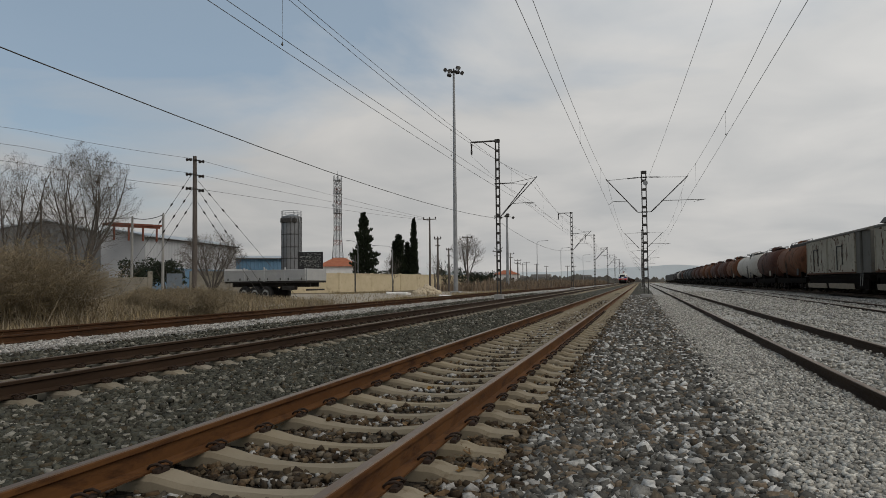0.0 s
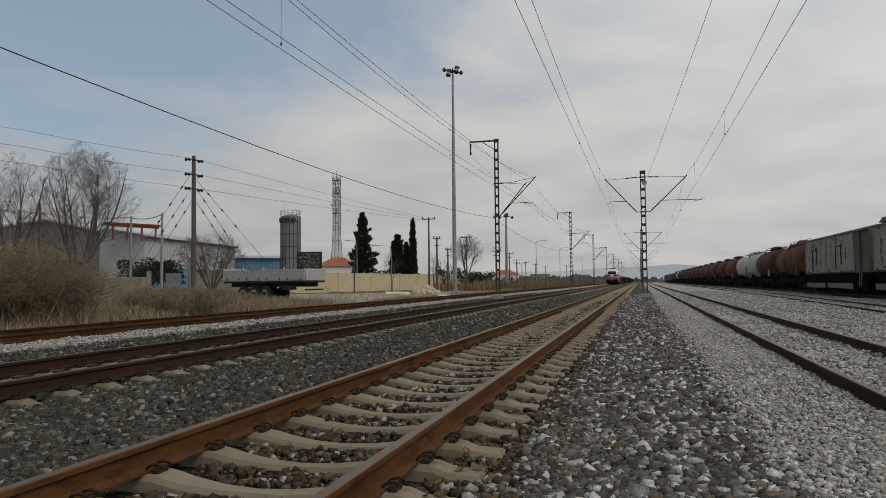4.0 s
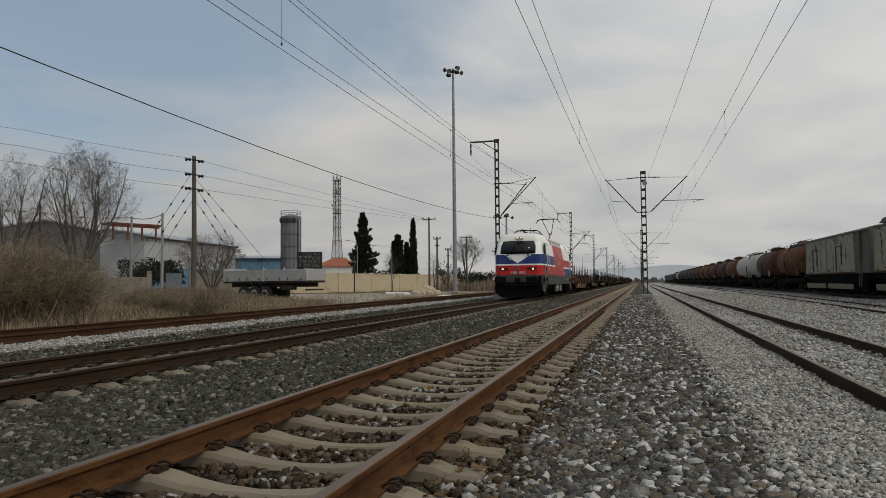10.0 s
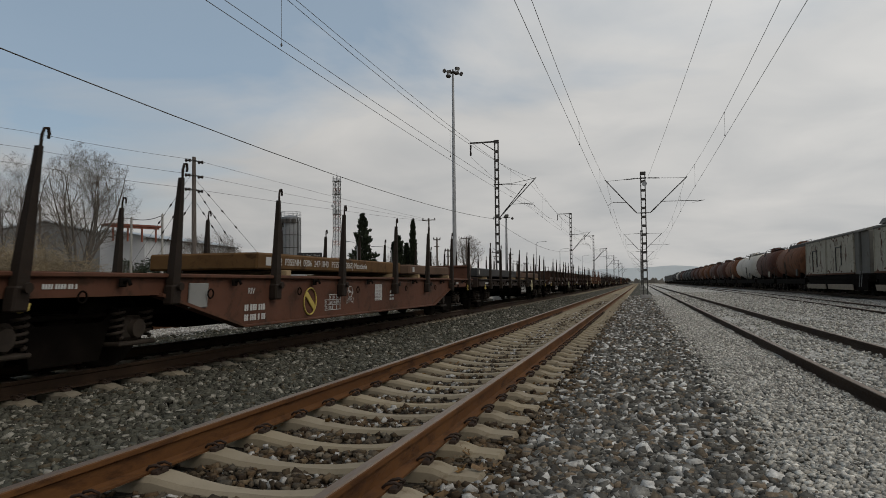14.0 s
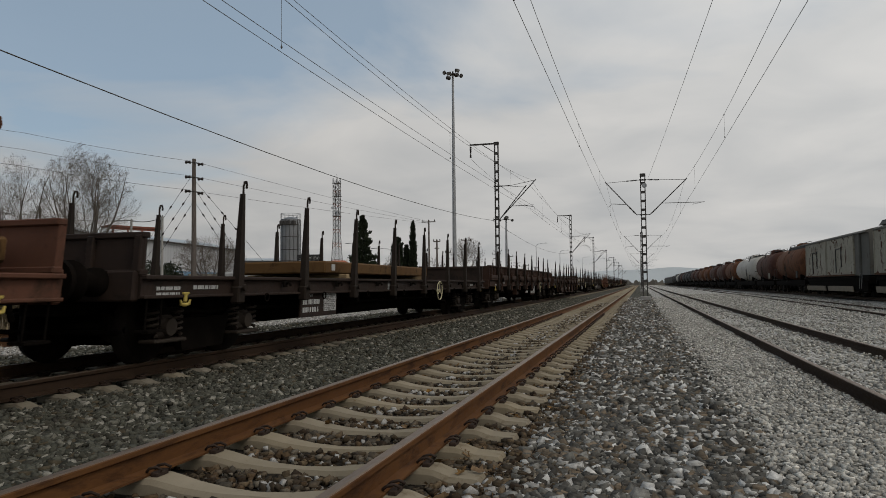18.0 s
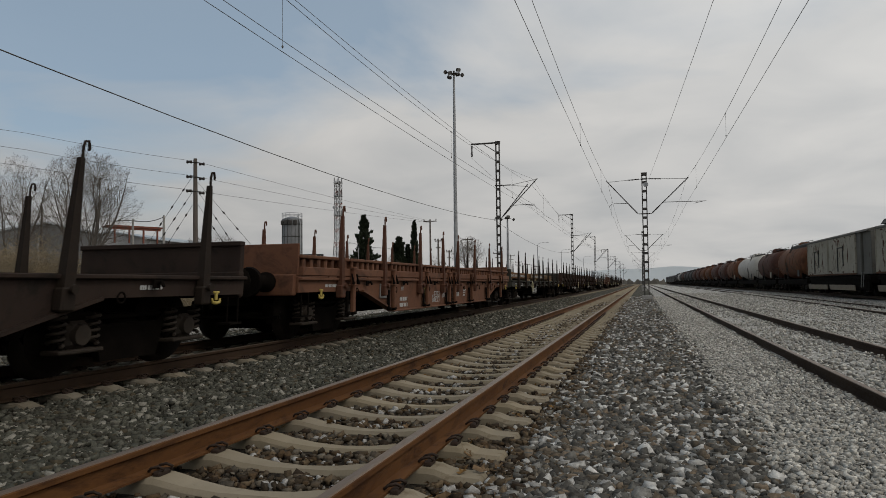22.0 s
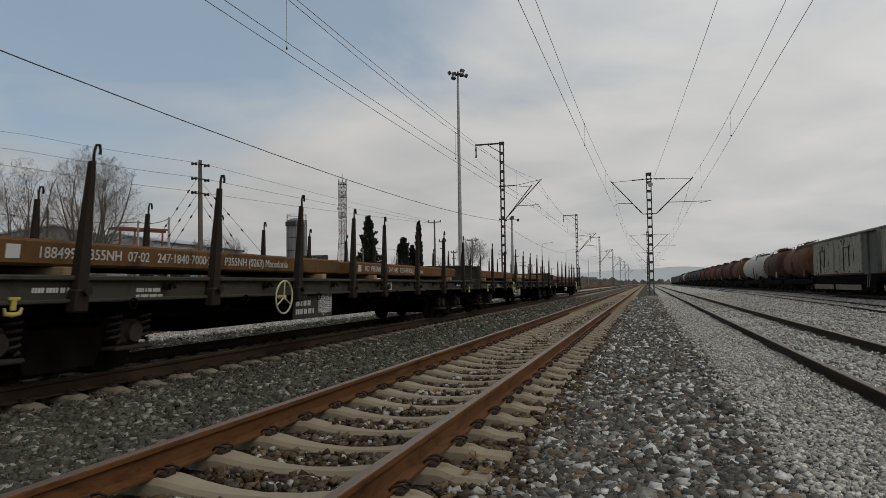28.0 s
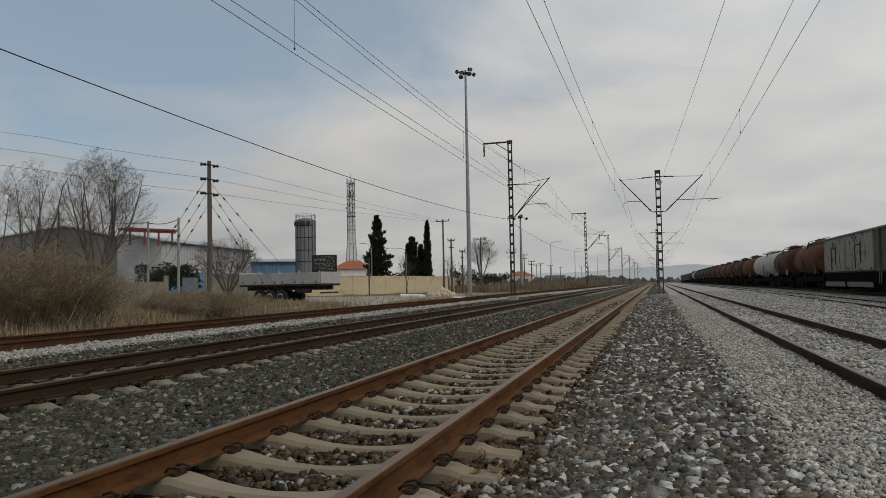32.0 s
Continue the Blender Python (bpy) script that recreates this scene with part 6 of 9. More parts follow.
def tank_wagon(y, length, paint, seed, covered=False):
    rg = random.Random(seed)
    names = {"tank_rust": "rust-red", "tank_brown": "dull brown", "tank_white": "stained off-white", "tank_black": "sooty black"}
    t = thing("tank_wagon", names[paint] + " tank wagon with a catwalk, parked on the storage track", "tank wagon", "parked tank wagons", (STORE_X, y, 0))
    L = length - 1.3
    r, zc = 1.42, 2.74
    h = L / 2 - 0.35
    path = [(0, -h - 0.02, zc), (0, -h + 0.10, zc), (0, -h + 0.30, zc), (0, -h + 0.55, zc)]
    rad = [0.5, 0.95, 1.22, r]
    full = path + [(0, -h * 0.3, zc), (0, h * 0.3, zc)] + [(0, -p[1], zc) for p in path[::-1]]
    tank = part("tank", Geo().tube(full, rad + [r, r] + rad[::-1], 32), paint, t)
    for k in range(4):
        yy = -h + 1.0 + k * (2 * h - 2.0) / 3
        part("band", Geo().ring((0, yy, zc), r + 0.004, 0.016, "y", 32, 5), paint, tank)
    part("underframe", Geo().box((0, 0, 1.12), (0.6, L, 0.30), 0.02).box((-1.2, 0, 1.12), (0.12, L, 0.26), 0.02).box((1.2, 0, 1.12), (0.12, L, 0.26), 0.02), "running_gear", t)
    for s in (-1, 1):
        part("headstock", Geo().box((0, s * (L / 2 + 0.05), 1.14), (2.6, 0.14, 0.40), 0.02), "running_gear", t)
        part("saddle", Geo().prism([(-1.15, 1.2), (1.15, 1.2), (1.12, 1.75), (0.85, 1.62), (0, 1.36), (-0.85, 1.62), (-1.12, 1.75)], "y", s * h * 0.66 - 0.2, s * h * 0.66 + 0.2), "running_gear", t)
        part("end_platform", Geo().box((0, s * (L / 2 - 0.1), 1.36), (2.6, 0.5, 0.05)).tube([(-1.25, s * (L / 2), 1.36), (-1.25, s * (L / 2), 2.35), (1.25, s * (L / 2), 2.35), (1.25, s * (L / 2), 1.36)], 0.025, 6), "tank_black", t)
        bogie(t, s * (L / 2 - 1.75))
    g = Geo().box((0, 0, zc + r + 0.14), (0.62, 2 * h * 0.72, 0.05))
    part("catwalk", g, "tank_black", t)
    for s in (-1, 1):
        g = Geo()
        for k in range(6):
            yy = -h * 0.72 + k * 2 * h * 0.72 / 5
            g.tube([(s * 0.32, yy, zc + r + 0.08), (s * 0.32, yy, zc + r + 0.30)], 0.02, 4)
        g.tube([(s * 0.32, -h * 0.72, zc + r + 0.30), (s * 0.32, h * 0.72, zc + r + 0.30)], 0.02, 4)
        part("catwalk_rail", g, "tank_black", t)
    if covered:
        part("hatch_cover", Geo().prism([(-0.75, 3.95), (-0.75, 4.16), (-0.35, 4.34), (0.35, 4.34), (0.75, 4.16), (0.75, 3.95)], "y", -h * 0.8, h * 0.45), "tank_black", t, "sooty cover along the tank's top")
    part("dome", Geo().tube([(0, 0, zc + r - 0.1), (0, 0, zc + r + 0.22), (0, 0, zc + r + 0.36)], [0.62, 0.58, 0.35], 18), paint, t)
    for yy in (-h * 0.4, h * 0.42):
        part("hatch", Geo().tube([(0, yy, zc + r - 0.05), (0, yy, zc + r + 0.16)], [0.3, 0.27], 14), paint, t)
    yy = rg.choice((-0.3, 0.2)) * h
    g = Geo()
    for s in (-0.22, 0.22):
        g.tube([(-1.28, yy + s, 1.15), (-1.44, yy + s, 2.7), (-0.85, yy + s, zc + r + 0.1)], 0.025, 5)
    for k in range(9):
        z = 1.4 + k * 0.27
        x = -1.30 - 0.10 * min((z - 1.15) / 1.5, 1) + max(0, z - 2.7) * 0.45
        g.tube([(x, yy - 0.22, z), (x, yy + 0.22, z)], 0.016, 4)
    part("ladder", g, "tank_black", t)
    part("data_panel", Geo().box((-1.30, -h * 0.55, 1.75), (0.03, 0.7, 0.55), 0.01), "box_white" if seed % 2 else "tank_black", t)
    for k in range(5):
        yy = -h * 0.55 + k * h * 0.27 + rg.uniform(-0.3, 0.3)
        part("equipment_box", Geo().box((-0.95, yy, 0.80), (0.5, rg.uniform(0.5, 1.1), rg.uniform(0.3, 0.5)), 0.04), "running_gear", t)
    part("sole_plate", Geo().box((-1.27, 0, 1.02), (0.04, L, 0.42), 0.01), "running_gear", t)
    part("brake_rod", Geo().box((0.2, 0, 0.62), (0.5, L * 0.55, 0.22), 0.05), "running_gear", t)
    part("drain_valve", Geo().cyl((0, 0.6, zc - r - 0.02), (0, 0.6, 1.0), 0.11).cyl((0, 0.6, 1.08), (-1.15, 0.6, 0.98), 0.07), "running_gear", t)
    draw_gear(t, L / 2 + 0.12)
    return t


def box_wagon(y, length, seed):
    """A pale covered wagon of two flat panel bays and a recessed end."""
    rg = random.Random(seed)
    t = thing("covered_wagon", "pale covered wagon with rust-streaked peeling side panels, parked", "covered wagon", "parked covered wagons", (STORE_X, y, 0))
    L = length - 1.3
    part("body", Geo().box((0, 0.8, 2.72), (2.62, L - 1.6, 2.55), 0.04), "box_grey", t)
    part("roof", Geo().prism([(-1.38, 3.98), (-1.30, 4.08), (-0.7, 4.26), (0, 4.30), (0.7, 4.26), (1.30, 4.08), (1.38, 3.98)], "y", -L / 2 + 0.1, L / 2), "box_grey", t, "grey arched roof")
    part("end_bay", Geo().box((0, -L / 2 + 0.75, 2.72), (2.4, 1.5, 2.5), 0.03), "box_grey", t)
    bays = [(-L / 2 + 5.65, 6.45), (L / 2 - 3.1, 6.1)]
    for c, w in bays:
        for s in (-1, 1):
            p = part("side_panel", Geo().box((s * 1.34, c, 2.74), (0.07, w, 2.40), 0.015), "box_white", t, "peeling white panel")
            for e in (-1, 1):
                part("panel_edge", Geo().box((s * 1.39, c + e * (w / 2 - 0.05), 2.74), (0.05, 0.10, 2.42), 0.01), "box_white", p)
            part("top_rail", Geo().box((s * 1.39, c, 3.98), (0.06, w, 0.09), 0.01), "box_grey", p)
            part("bottom_rail", Geo().box((s * 1.39, c, 1.52), (0.06, w, 0.10), 0.01), "rust_patch", p)
            for k in range(40 if s < 0 else 0):
                # ragged flakes of bare rust, thickest along the edges and below the door bars
                edge = rg.random() < 0.45
                z = rg.choice((1.66, 3.82)) + rg.gauss(0, 0.10) if edge else rg.uniform(1.8, 3.6)
                yy = c + (rg.uniform(-0.47, 0.47) * w if edge else rg.choice((-0.5, 0.15, 0.8, -0.24 * w, 0.3 * w)) + rg.gauss(0, 0.16))
                a, b = (rg.uniform(0.06, 0.26), rg.uniform(0.03, 0.09)) if edge else (rg.uniform(0.02, 0.07), rg.uniform(0.08, 0.30))
                blob = []
                for i in range(9):
                    q = rg.uniform(0.55, 1.15)
                    blob.append((yy + a * q * math.cos(i * 0.698), min(max(z + b * q * math.sin(i * 0.698), 1.57), 3.92)))
                part("rust_patch", Geo().prism(blob, "x", s * 1.372, s * 1.384), "rust_patch", p, "dark ragged rust patch")
            bar = Geo().box((s * 1.40, c + 0.8, 2.5), (0.06, 0.07, 1.6), 0.01).box((s * 1.40, c - 0.5, 2.7), (0.06, 0.06, 1.3), 0.01).box((s * 1.40, c + 0.15, 3.25), (0.06, 1.3, 0.07), 0.01)
            part("door_bar", bar, "tank_black", p)
            part("step_board", Geo().box((s * 1.40, c, 0.66), (0.05, w * 0.92, 0.34), 0.01, Euler((0, s * 0.15, 0)).to_matrix()), "board", t, "tan lower board")
    part("underframe", Geo().box((0, 0, 1.28), (2.6, L, 0.28), 0.02).box((0, 0, 0.95), (0.5, L, 0.3), 0.02), "running_gear", t)
    g = Geo()
    for s in (-1.42,):
        for d in (-0.2, 0.2):
            g.tube([(s, -L / 2 + 1.2 + d, 0.7), (s, -L / 2 + 0.9 + d, 1.6)], 0.025, 5)
    part("ladder", g, "loco_pale_grey", t)
    for s in (-1, 1):
        part("headstock", Geo().box((0, s * (L / 2 + 0.05), 1.16), (2.6, 0.14, 0.40), 0.02), "running_gear", t)
        bogie(t, s * (L / 2 - 1.9))
    # added dark panels hide the bogies and stand for the shaded void below
    for q in (-1, 1):
        part("hopper_skirt", Geo().box((q * 1.22, 0, 0.92), (0.10, L - 0.6, 0.80), 0.02), "running_gear", t)
    part("brake_rigging", Geo().box((0, 0.5, 0.62), (2.2, 3.2, 0.30), 0.05).tube([(-1.2, -3, 0.6), (-1.2, 3, 0.6)], 0.05, 6), "running_gear", t)
    draw_gear(t, L / 2 + 0.12)


box_wagon(53.0, 16.5, 1)
box_wagon(36.4, 16.5, 2)
raised = thing("covered_wagon", "pale hopper wagon with a raised dark roof, parked", "covered wagon", "parked covered wagons", (STORE_X, 20.9, 0))
part("body", Geo().box((0, 0, 2.75), (2.7, 13.2, 2.7), 0.05), "box_grey", raised)
part("roof", Geo().prism([(-1.4, 4.05), (-0.9, 4.75), (0.9, 4.75), (1.4, 4.05)], "y", -6.6, 6.6), "mast", raised, "dark raised roof")
part("underframe", Geo().box((0, 0, 1.25), (2.5, 13.4, 0.3), 0.02), "running_gear", raised)
for s in (-1, 1):
    bogie(raised, s * 4.9)
draw_gear(raised, 6.75)
part("dark_hatch_cover", Geo().prism([(-1.15, 4.2), (-0.95, 4.50), (0.8, 4.50), (1.15, 4.2)], "y", 2.6, 7.4), "mast", bpy.data.objects["covered_wagon.001"], "dark raised hatch cover")
_y = 61.0
for k, (paint, L) in enumerate((("tank_rust", 13.4), ("tank_brown", 12.0), ("tank_white", 17.0), ("tank_rust", 12.8), ("tank_brown", 12.8), ("tank_brown", 13.0), ("tank_rust", 12.6), ("tank_rust", 13.0),
                                ("tank_brown", 12.8), ("tank_brown", 13.0), ("tank_black", 12.8), ("tank_black", 13.0), ("tank_black", 13.0), ("tank_brown", 12.8), ("tank_black", 13.0), ("tank_white", 12.8),
                                ("tank_black", 13.0), ("tank_black", 13.0))):
    tank_wagon(_y + L / 2, L, paint, 40 + k, k == 0)
    _y += L
for k in range(4):
    t = thing("passenger_coach", "dark derelict coach at the end of the parked wagons", "coach", "derelict coaches", (STORE_X, _y + 13, 0))
    part("body", Geo().box((0, 0, 2.4), (2.8, 24, 2.3), 0.05), "tank_black", t)
    part("roof", Geo().prism([(-1.4, 3.5), (-1.0, 3.95), (0, 4.1), (1.0, 3.95), (1.4, 3.5)], "y", -12, 12), "mast", t)
    for j in range(9):
        part("window", Geo().box((-1.41, -9.6 + j * 2.4, 2.75), (0.03, 1.3, 0.8)), "box_grey", t, "pale window")
    for s in (-1, 1):
        bogie(t, s * 8.5)
    draw_gear(t, 12.1)
    _y += 25.2

# unseen scrub, added so that the gaps under the parked wagons look dark
rg_backing = random.Random(9)
pts, faces = [], []
for k in range(14000):
    x, y = rg_backing.uniform(17.2, 20.5), 10 + 300 * rg_backing.random() ** 1.3
    hgt, w, a = rg_backing.uniform(0.7, 1.5), rg_backing.uniform(0.15, 0.5), rg_backing.uniform(0, 3.14)
    dx, dy = w * math.cos(a), w * math.sin(a)
    o = len(pts)
    pts += [(x - dx, y - dy, -0.1), (x + dx, y + dy, -0.1), (x + dx * 1.3, y + dy * 1.3, hgt * 0.6), (x + dx * 0.2, y, hgt), (x - dx, y - dy, hgt * 0.7)]
    faces += [(o, o + 1, o + 2), (o, o + 2, o + 3), (o, o + 3, o + 4)]
tagged(new("scrub_bank", raw_mesh("scrub_bank", pts, faces, M["dark_backing"])), "unseen dark scrub added behind the parked wagons to darken the gaps beneath", "scrub", kind="stuff")

# ---- the goods train ----
TRAIN = []          # every keyed thing with its place along the train
SPEED = 23.9
FRONT = 17.4        # where the front corner of the engine stands at 11 s
AT = 11.0


def stake_geo(z0=1.0, top=2.62):
    """A tapered stake on a pocket, ending in a hook."""
    g = Geo()
    w0, w1 = 0.068, 0.027
    pts = []
    for z, w, d in ((z0, w0, 0.050), (z0 + 0.35, w0, 0.050), (top - 0.16, w1, 0.028)):
        pts += [(-d, -w, z), (d, -w, z), (d, w, z), (-d, w, z)]
    faces = []
    for i in range(2):
        for k in range(4):
            faces.append((i * 4 + k, i * 4 + (k + 1) % 4, (i + 1) * 4 + (k + 1) % 4, (i + 1) * 4 + k))
    g.add(pts, faces + [(0, 3, 2, 1), (8, 9, 10, 11)])
    g.tube([(0, 0.02, top - 0.2), (0, 0.015, top - 0.05), (0, 0.035, top + 0.02), (0, 0.08, top + 0.03), (0, 0.10, top - 0.03), (0, 0.095, top - 0.07)], 0.016, 6)
    g.box((0, 0, z0 + 0.02), (0.14, 0.18, 0.24), 0.02)
    g.cyl((0.09, 0, z0 + 0.12), (0.13, 0, z0 + 0.12), 0.05, n=8)
    return g


stake_meshes = {}


def stake_mesh(material):
    if material not in stake_meshes:
        stake_meshes[material] = stake_geo().mesh("stake", M[material])
    return stake_meshes[material]


wheel_mesh = {}
for _m in ("cream", "yellow"):
    _g = Geo().ring((0, 0, 0), 0.25, 0.015, "x", 24, 6)
    for _k in range(3):
        _a = math.pi / 2 + _k * 2 * math.pi / 3
        _g.tube([(0, 0, 0), (0, 0.25 * math.cos(_a), 0.25 * math.sin(_a))], 0.012, 5)
    _g.cyl((-0.10, 0, 0), (0.02, 0, 0), 0.035, n=8)
    wheel_mesh[_m] = _g.mesh("handwheel", M[_m])
anchor_mesh = Geo().box((0, 0, 0.06), (0.035, 0.07, 0.14), 0.01).tube([(0, -0.115, 0.02), (0, -0.095, -0.045), (0, 0, -0.06), (0, 0.095, -0.045), (0, 0.115, 0.02)], [0.016, 0.028, 0.034, 0.028, 0.016], 6).box((0, 0, 0.12), (0.04, 0.15, 0.04), 0.01).mesh("tow_hook", M["yellow"])
ring_mesh = Geo().ring((0, 0, 0), 0.06, 0.011, "x", 12, 5).mesh("lashing_ring", M["running_gear"])
cleat_mesh = Geo().tube([(0, 0, 0), (0.07, 0, 0.03), (0.10, 0, -0.03)], 0.022, 6).box((0.0, 0, 0), (0.03, 0.12, 0.10), 0.01).mesh("rope_cleat", M["running_gear"])
bar_meshes = {}


def text_bar(parent, x, y, z, w, h):
    key = (round(w, 2), round(h, 2))
    if key not in bar_meshes:
        bar_meshes[key] = Geo().box((0, 0, 0), (0.006, w, h)).mesh("text_bar", M["lettering"])
    part("text_bar", bar_meshes[key], "lettering", parent, at=(x, y, z))


def text_lines(parent, x, y, z, rows, rg, h=0.07, width=0.75):
    """Painted figures that cannot be read: rows of short upright bars in groups."""
    for k in range(rows):
        g = Geo()
        yy, left, run = y - width / 2, width * rg.uniform(0.75, 1.0), rg.choice((2, 3, 4))
        while left > 0.03:
            w = h * rg.choice((0.42, 0.5, 0.55))
            g.box((x, yy + w / 2, z - k * h * 1.6), (0.006, w, h))
            run -= 1
            step = w + h * (0.22 if run else 0.6)
            run = run or rg.choice((1, 2, 3, 4))
            yy, left = yy + step, left - step
        tagged(part("inscription", g, "lettering", parent), "row of white painted figures", kind="stuff")


def load_plate(parent, x, y, z, w, h, letters, rows):
    """The white load table: column letters over rows of loads."""
    cols = len(letters) + 1
    g = Geo()
    n = len(rows) + 1
    for k in range(n + 1):
        a = y - w / 2 + (0 if k < n else w / cols)
        g.box((x, (a + y + w / 2) / 2, z - h / 2 + h * k / n), (0.006, y + w / 2 - a, 0.010))
    for k in range(cols + 1):
        low, high = z - h / 2, z + h / 2 - (h / n if k == 0 else 0)
        g.box((x, y - w / 2 + w * k / cols, (low + high) / 2), (0.006, 0.010, high - low))
    part("data_grid", g, "lettering", parent, "white painted load table")
    size = h / n * 0.80
    for k, line_ in enumerate([[""] + list(letters)] + rows):
        for c, text in enumerate(line_):
            if text:
                words(text, size, "lettering", parent, on_side(x + 0.003, y - w / 2 + w * (c + 0.12) / cols, z + h / 2 - h * (k + 0.8) / n))


def data_table(parent, x, y, z, w, h, rows=3, cols=4):
    g = Geo()
    for k in range(rows + 1):
        g.box((x, y, z - h / 2 + h * k / rows), (0.006, w, 0.014))
    for k in range(cols + 1):
        g.box((x, y - w / 2 + w * k / cols, z), (0.006, 0.014, h))
    part("data_grid", g, "lettering", parent, "white painted load table")
    g = Geo()
    for k in range(rows):
        for j in range(cols):
            for q in (-0.2, 0.2):
                g.box((x, y - w / 2 + w * (j + 0.5 + q) / cols, z - h / 2 + h * (k + 0.5) / rows), (0.006, w / cols * 0.22, h / rows * 0.55))
    tagged(part("inscription", g, "lettering", parent), "white painted figures of a load table", kind="stuff")


def on_side(x, y, z):
    """A pose for lettering on the side that faces the camera: read along +y."""
    return Matrix.Translation((x, y, z)) @ Matrix(((0, 0, 1, 0), (1, 0, 0, 0), (0, 1, 0, 0), (0, 0, 0, 1)))


KINDS = dict(
    belly=("brown flat wagon with fish-bellied sills and hooked stakes", 1.0),
    flat=("flat wagon with straight sills and hooked stakes", 1.0),
    ribbed=("low-sided wagon with ribbed boards and hooked stakes", 1.0),
    panel=("low-sided wagon with plain pressed boards and hooked stakes", 1.0),
    belly_ribbed=("fish-bellied wagon with low ribbed boards and hooked stakes", 1.0),
)
COLOUR_WORDS = dict(wagon_brown="dark brown", wagon_red="red-brown", wagon_orange="faded oxide-red", wagon_dark="sooty dark", wagon_olive="grimy olive-grey", wagon_faded="weathered faded-brown")


def goods_wagon(kind, L, paint, mid, slabs, seed, wheel=None, wheel_at=0.0, marks=(1.2, 3.5, 5.6, 7.6), stake_paint="stake_paint", endboard=0.0, plate_at=None, turned=False, rear_paint=None, slide=0.0):
    """A bogie wagon whose middle runs mid metres behind the engine's front corner."""
    # slide: how far fittings and load sit behind their usual places
    marks = sorted([-m for m in marks] + list(marks)) if len(marks) < 5 else sorted(marks)
    marks = [m + slide for m in marks]
    wheel_at, plate_at = wheel_at + slide, plate_at + slide if plate_at is not None else None
    slabs = [(c + slide, *rest_) for c, *rest_ in slabs]
    rg = random.Random(seed)
    t = thing("goods_wagon", COLOUR_WORDS[paint] + " " + KINDS[kind][0], "goods wagon", "wagons of the goods train", (LEFT_X, 0, 0))
    TRAIN.append((t, mid))
    B = L - 1.24                      # body without buffers
    side, top = 1.40, 1.28
    belly = kind.startswith("belly")
    for s in (-1, 1):
        if belly:
            e, m1, m2 = B / 2, B * 0.355, B * 0.255
            out = [(-e, 1.02), (-e, top), (e, top), (e, 1.02), (m1, 1.02), (m2, 0.54), (-m2, 0.54), (-m1, 1.02)]
            g = Geo().prism([(y, z) for y, z in out], "x", s * side - 0.02, s * side + 0.02)
            g.box((s * side, 0, top - 0.03), (0.17, B, 0.05), 0.01)
            g.box((s * side, 0, 0.54), (0.17, 2 * m2, 0.04), 0.01)
            for k in (-1, 1):
                a, b = Vector((s * side, k * m2, 0.54)), Vector((s * side, k * m1, 1.02))
                mid_, way = (a + b) / 2, b - a
                g.box(mid_, (0.17, way.length, 0.04), 0.0, Matrix.Rotation(math.atan2(way.z, way.y), 3, "X"))
        else:
            low, high = (1.06, 1.36) if kind == "ribbed" else (1.0, top)
            g = Geo().box((s * side, 0, (high + low) / 2), (0.04, B, high - low))
            g.box((s * side, 0, high - 0.03), (0.17, B, 0.05), 0.01).box((s * side, 0, low + 0.02), (0.16 if kind != "ribbed" else 0.09, B, 0.04), 0.01)
        part("side_sill", g, paint, t)
    part("deck", Geo().box((0, 0, top - 0.035), (2 * side - 0.19, B, 0.055)), "running_gear", t)
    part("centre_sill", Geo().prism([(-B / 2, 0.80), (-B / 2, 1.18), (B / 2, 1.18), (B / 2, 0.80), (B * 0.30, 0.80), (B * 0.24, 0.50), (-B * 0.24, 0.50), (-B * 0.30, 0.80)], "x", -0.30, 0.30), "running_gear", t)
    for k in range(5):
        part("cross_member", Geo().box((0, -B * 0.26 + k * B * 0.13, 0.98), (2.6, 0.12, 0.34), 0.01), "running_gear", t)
    for s in (-1, 1):
        part("headstock", Geo().box((0, s * (B / 2 + 0.02), 1.15), (2.75, 0.12, 0.36), 0.02), paint, t)
        bogie(t, s * (B / 2 - 1.8))
        for q in (-1, 1):
            part("tow_hook", anchor_mesh, "yellow", t, "yellow tow hook", Matrix.LocRotScale((q * (side + 0.08), s * (B / 2 - 0.75), 0.96), None, (0.8, 0.8, 0.8)))
            part("corner_step", Geo().box((q * 1.38, s * (B / 2 - 0.25), 0.62), (0.20, 0.30, 0.03)).tube([(q * 1.42, s * (B / 2 - 0.38), 1.0), (q * 1.42, s * (B / 2 - 0.38), 0.63)], 0.015, 4).tube([(q * 1.42, s * (B / 2 - 0.12), 1.0), (q * 1.42, s * (B / 2 - 0.12), 0.63)], 0.015, 4), "running_gear", t)
    draw_gear(t, B / 2 + 0.08)
    # stakes
    ys = marks
    gap = 2.2
    for y in ys:
        for s in (-1, 1):
            part("stake", stake_mesh(stake_paint), stake_paint, t, at=pose(s * (side + 0.09), y, 0, rg.uniform(-0.8, 0.8), s * rg.uniform(-0.6, 1.0), 0))
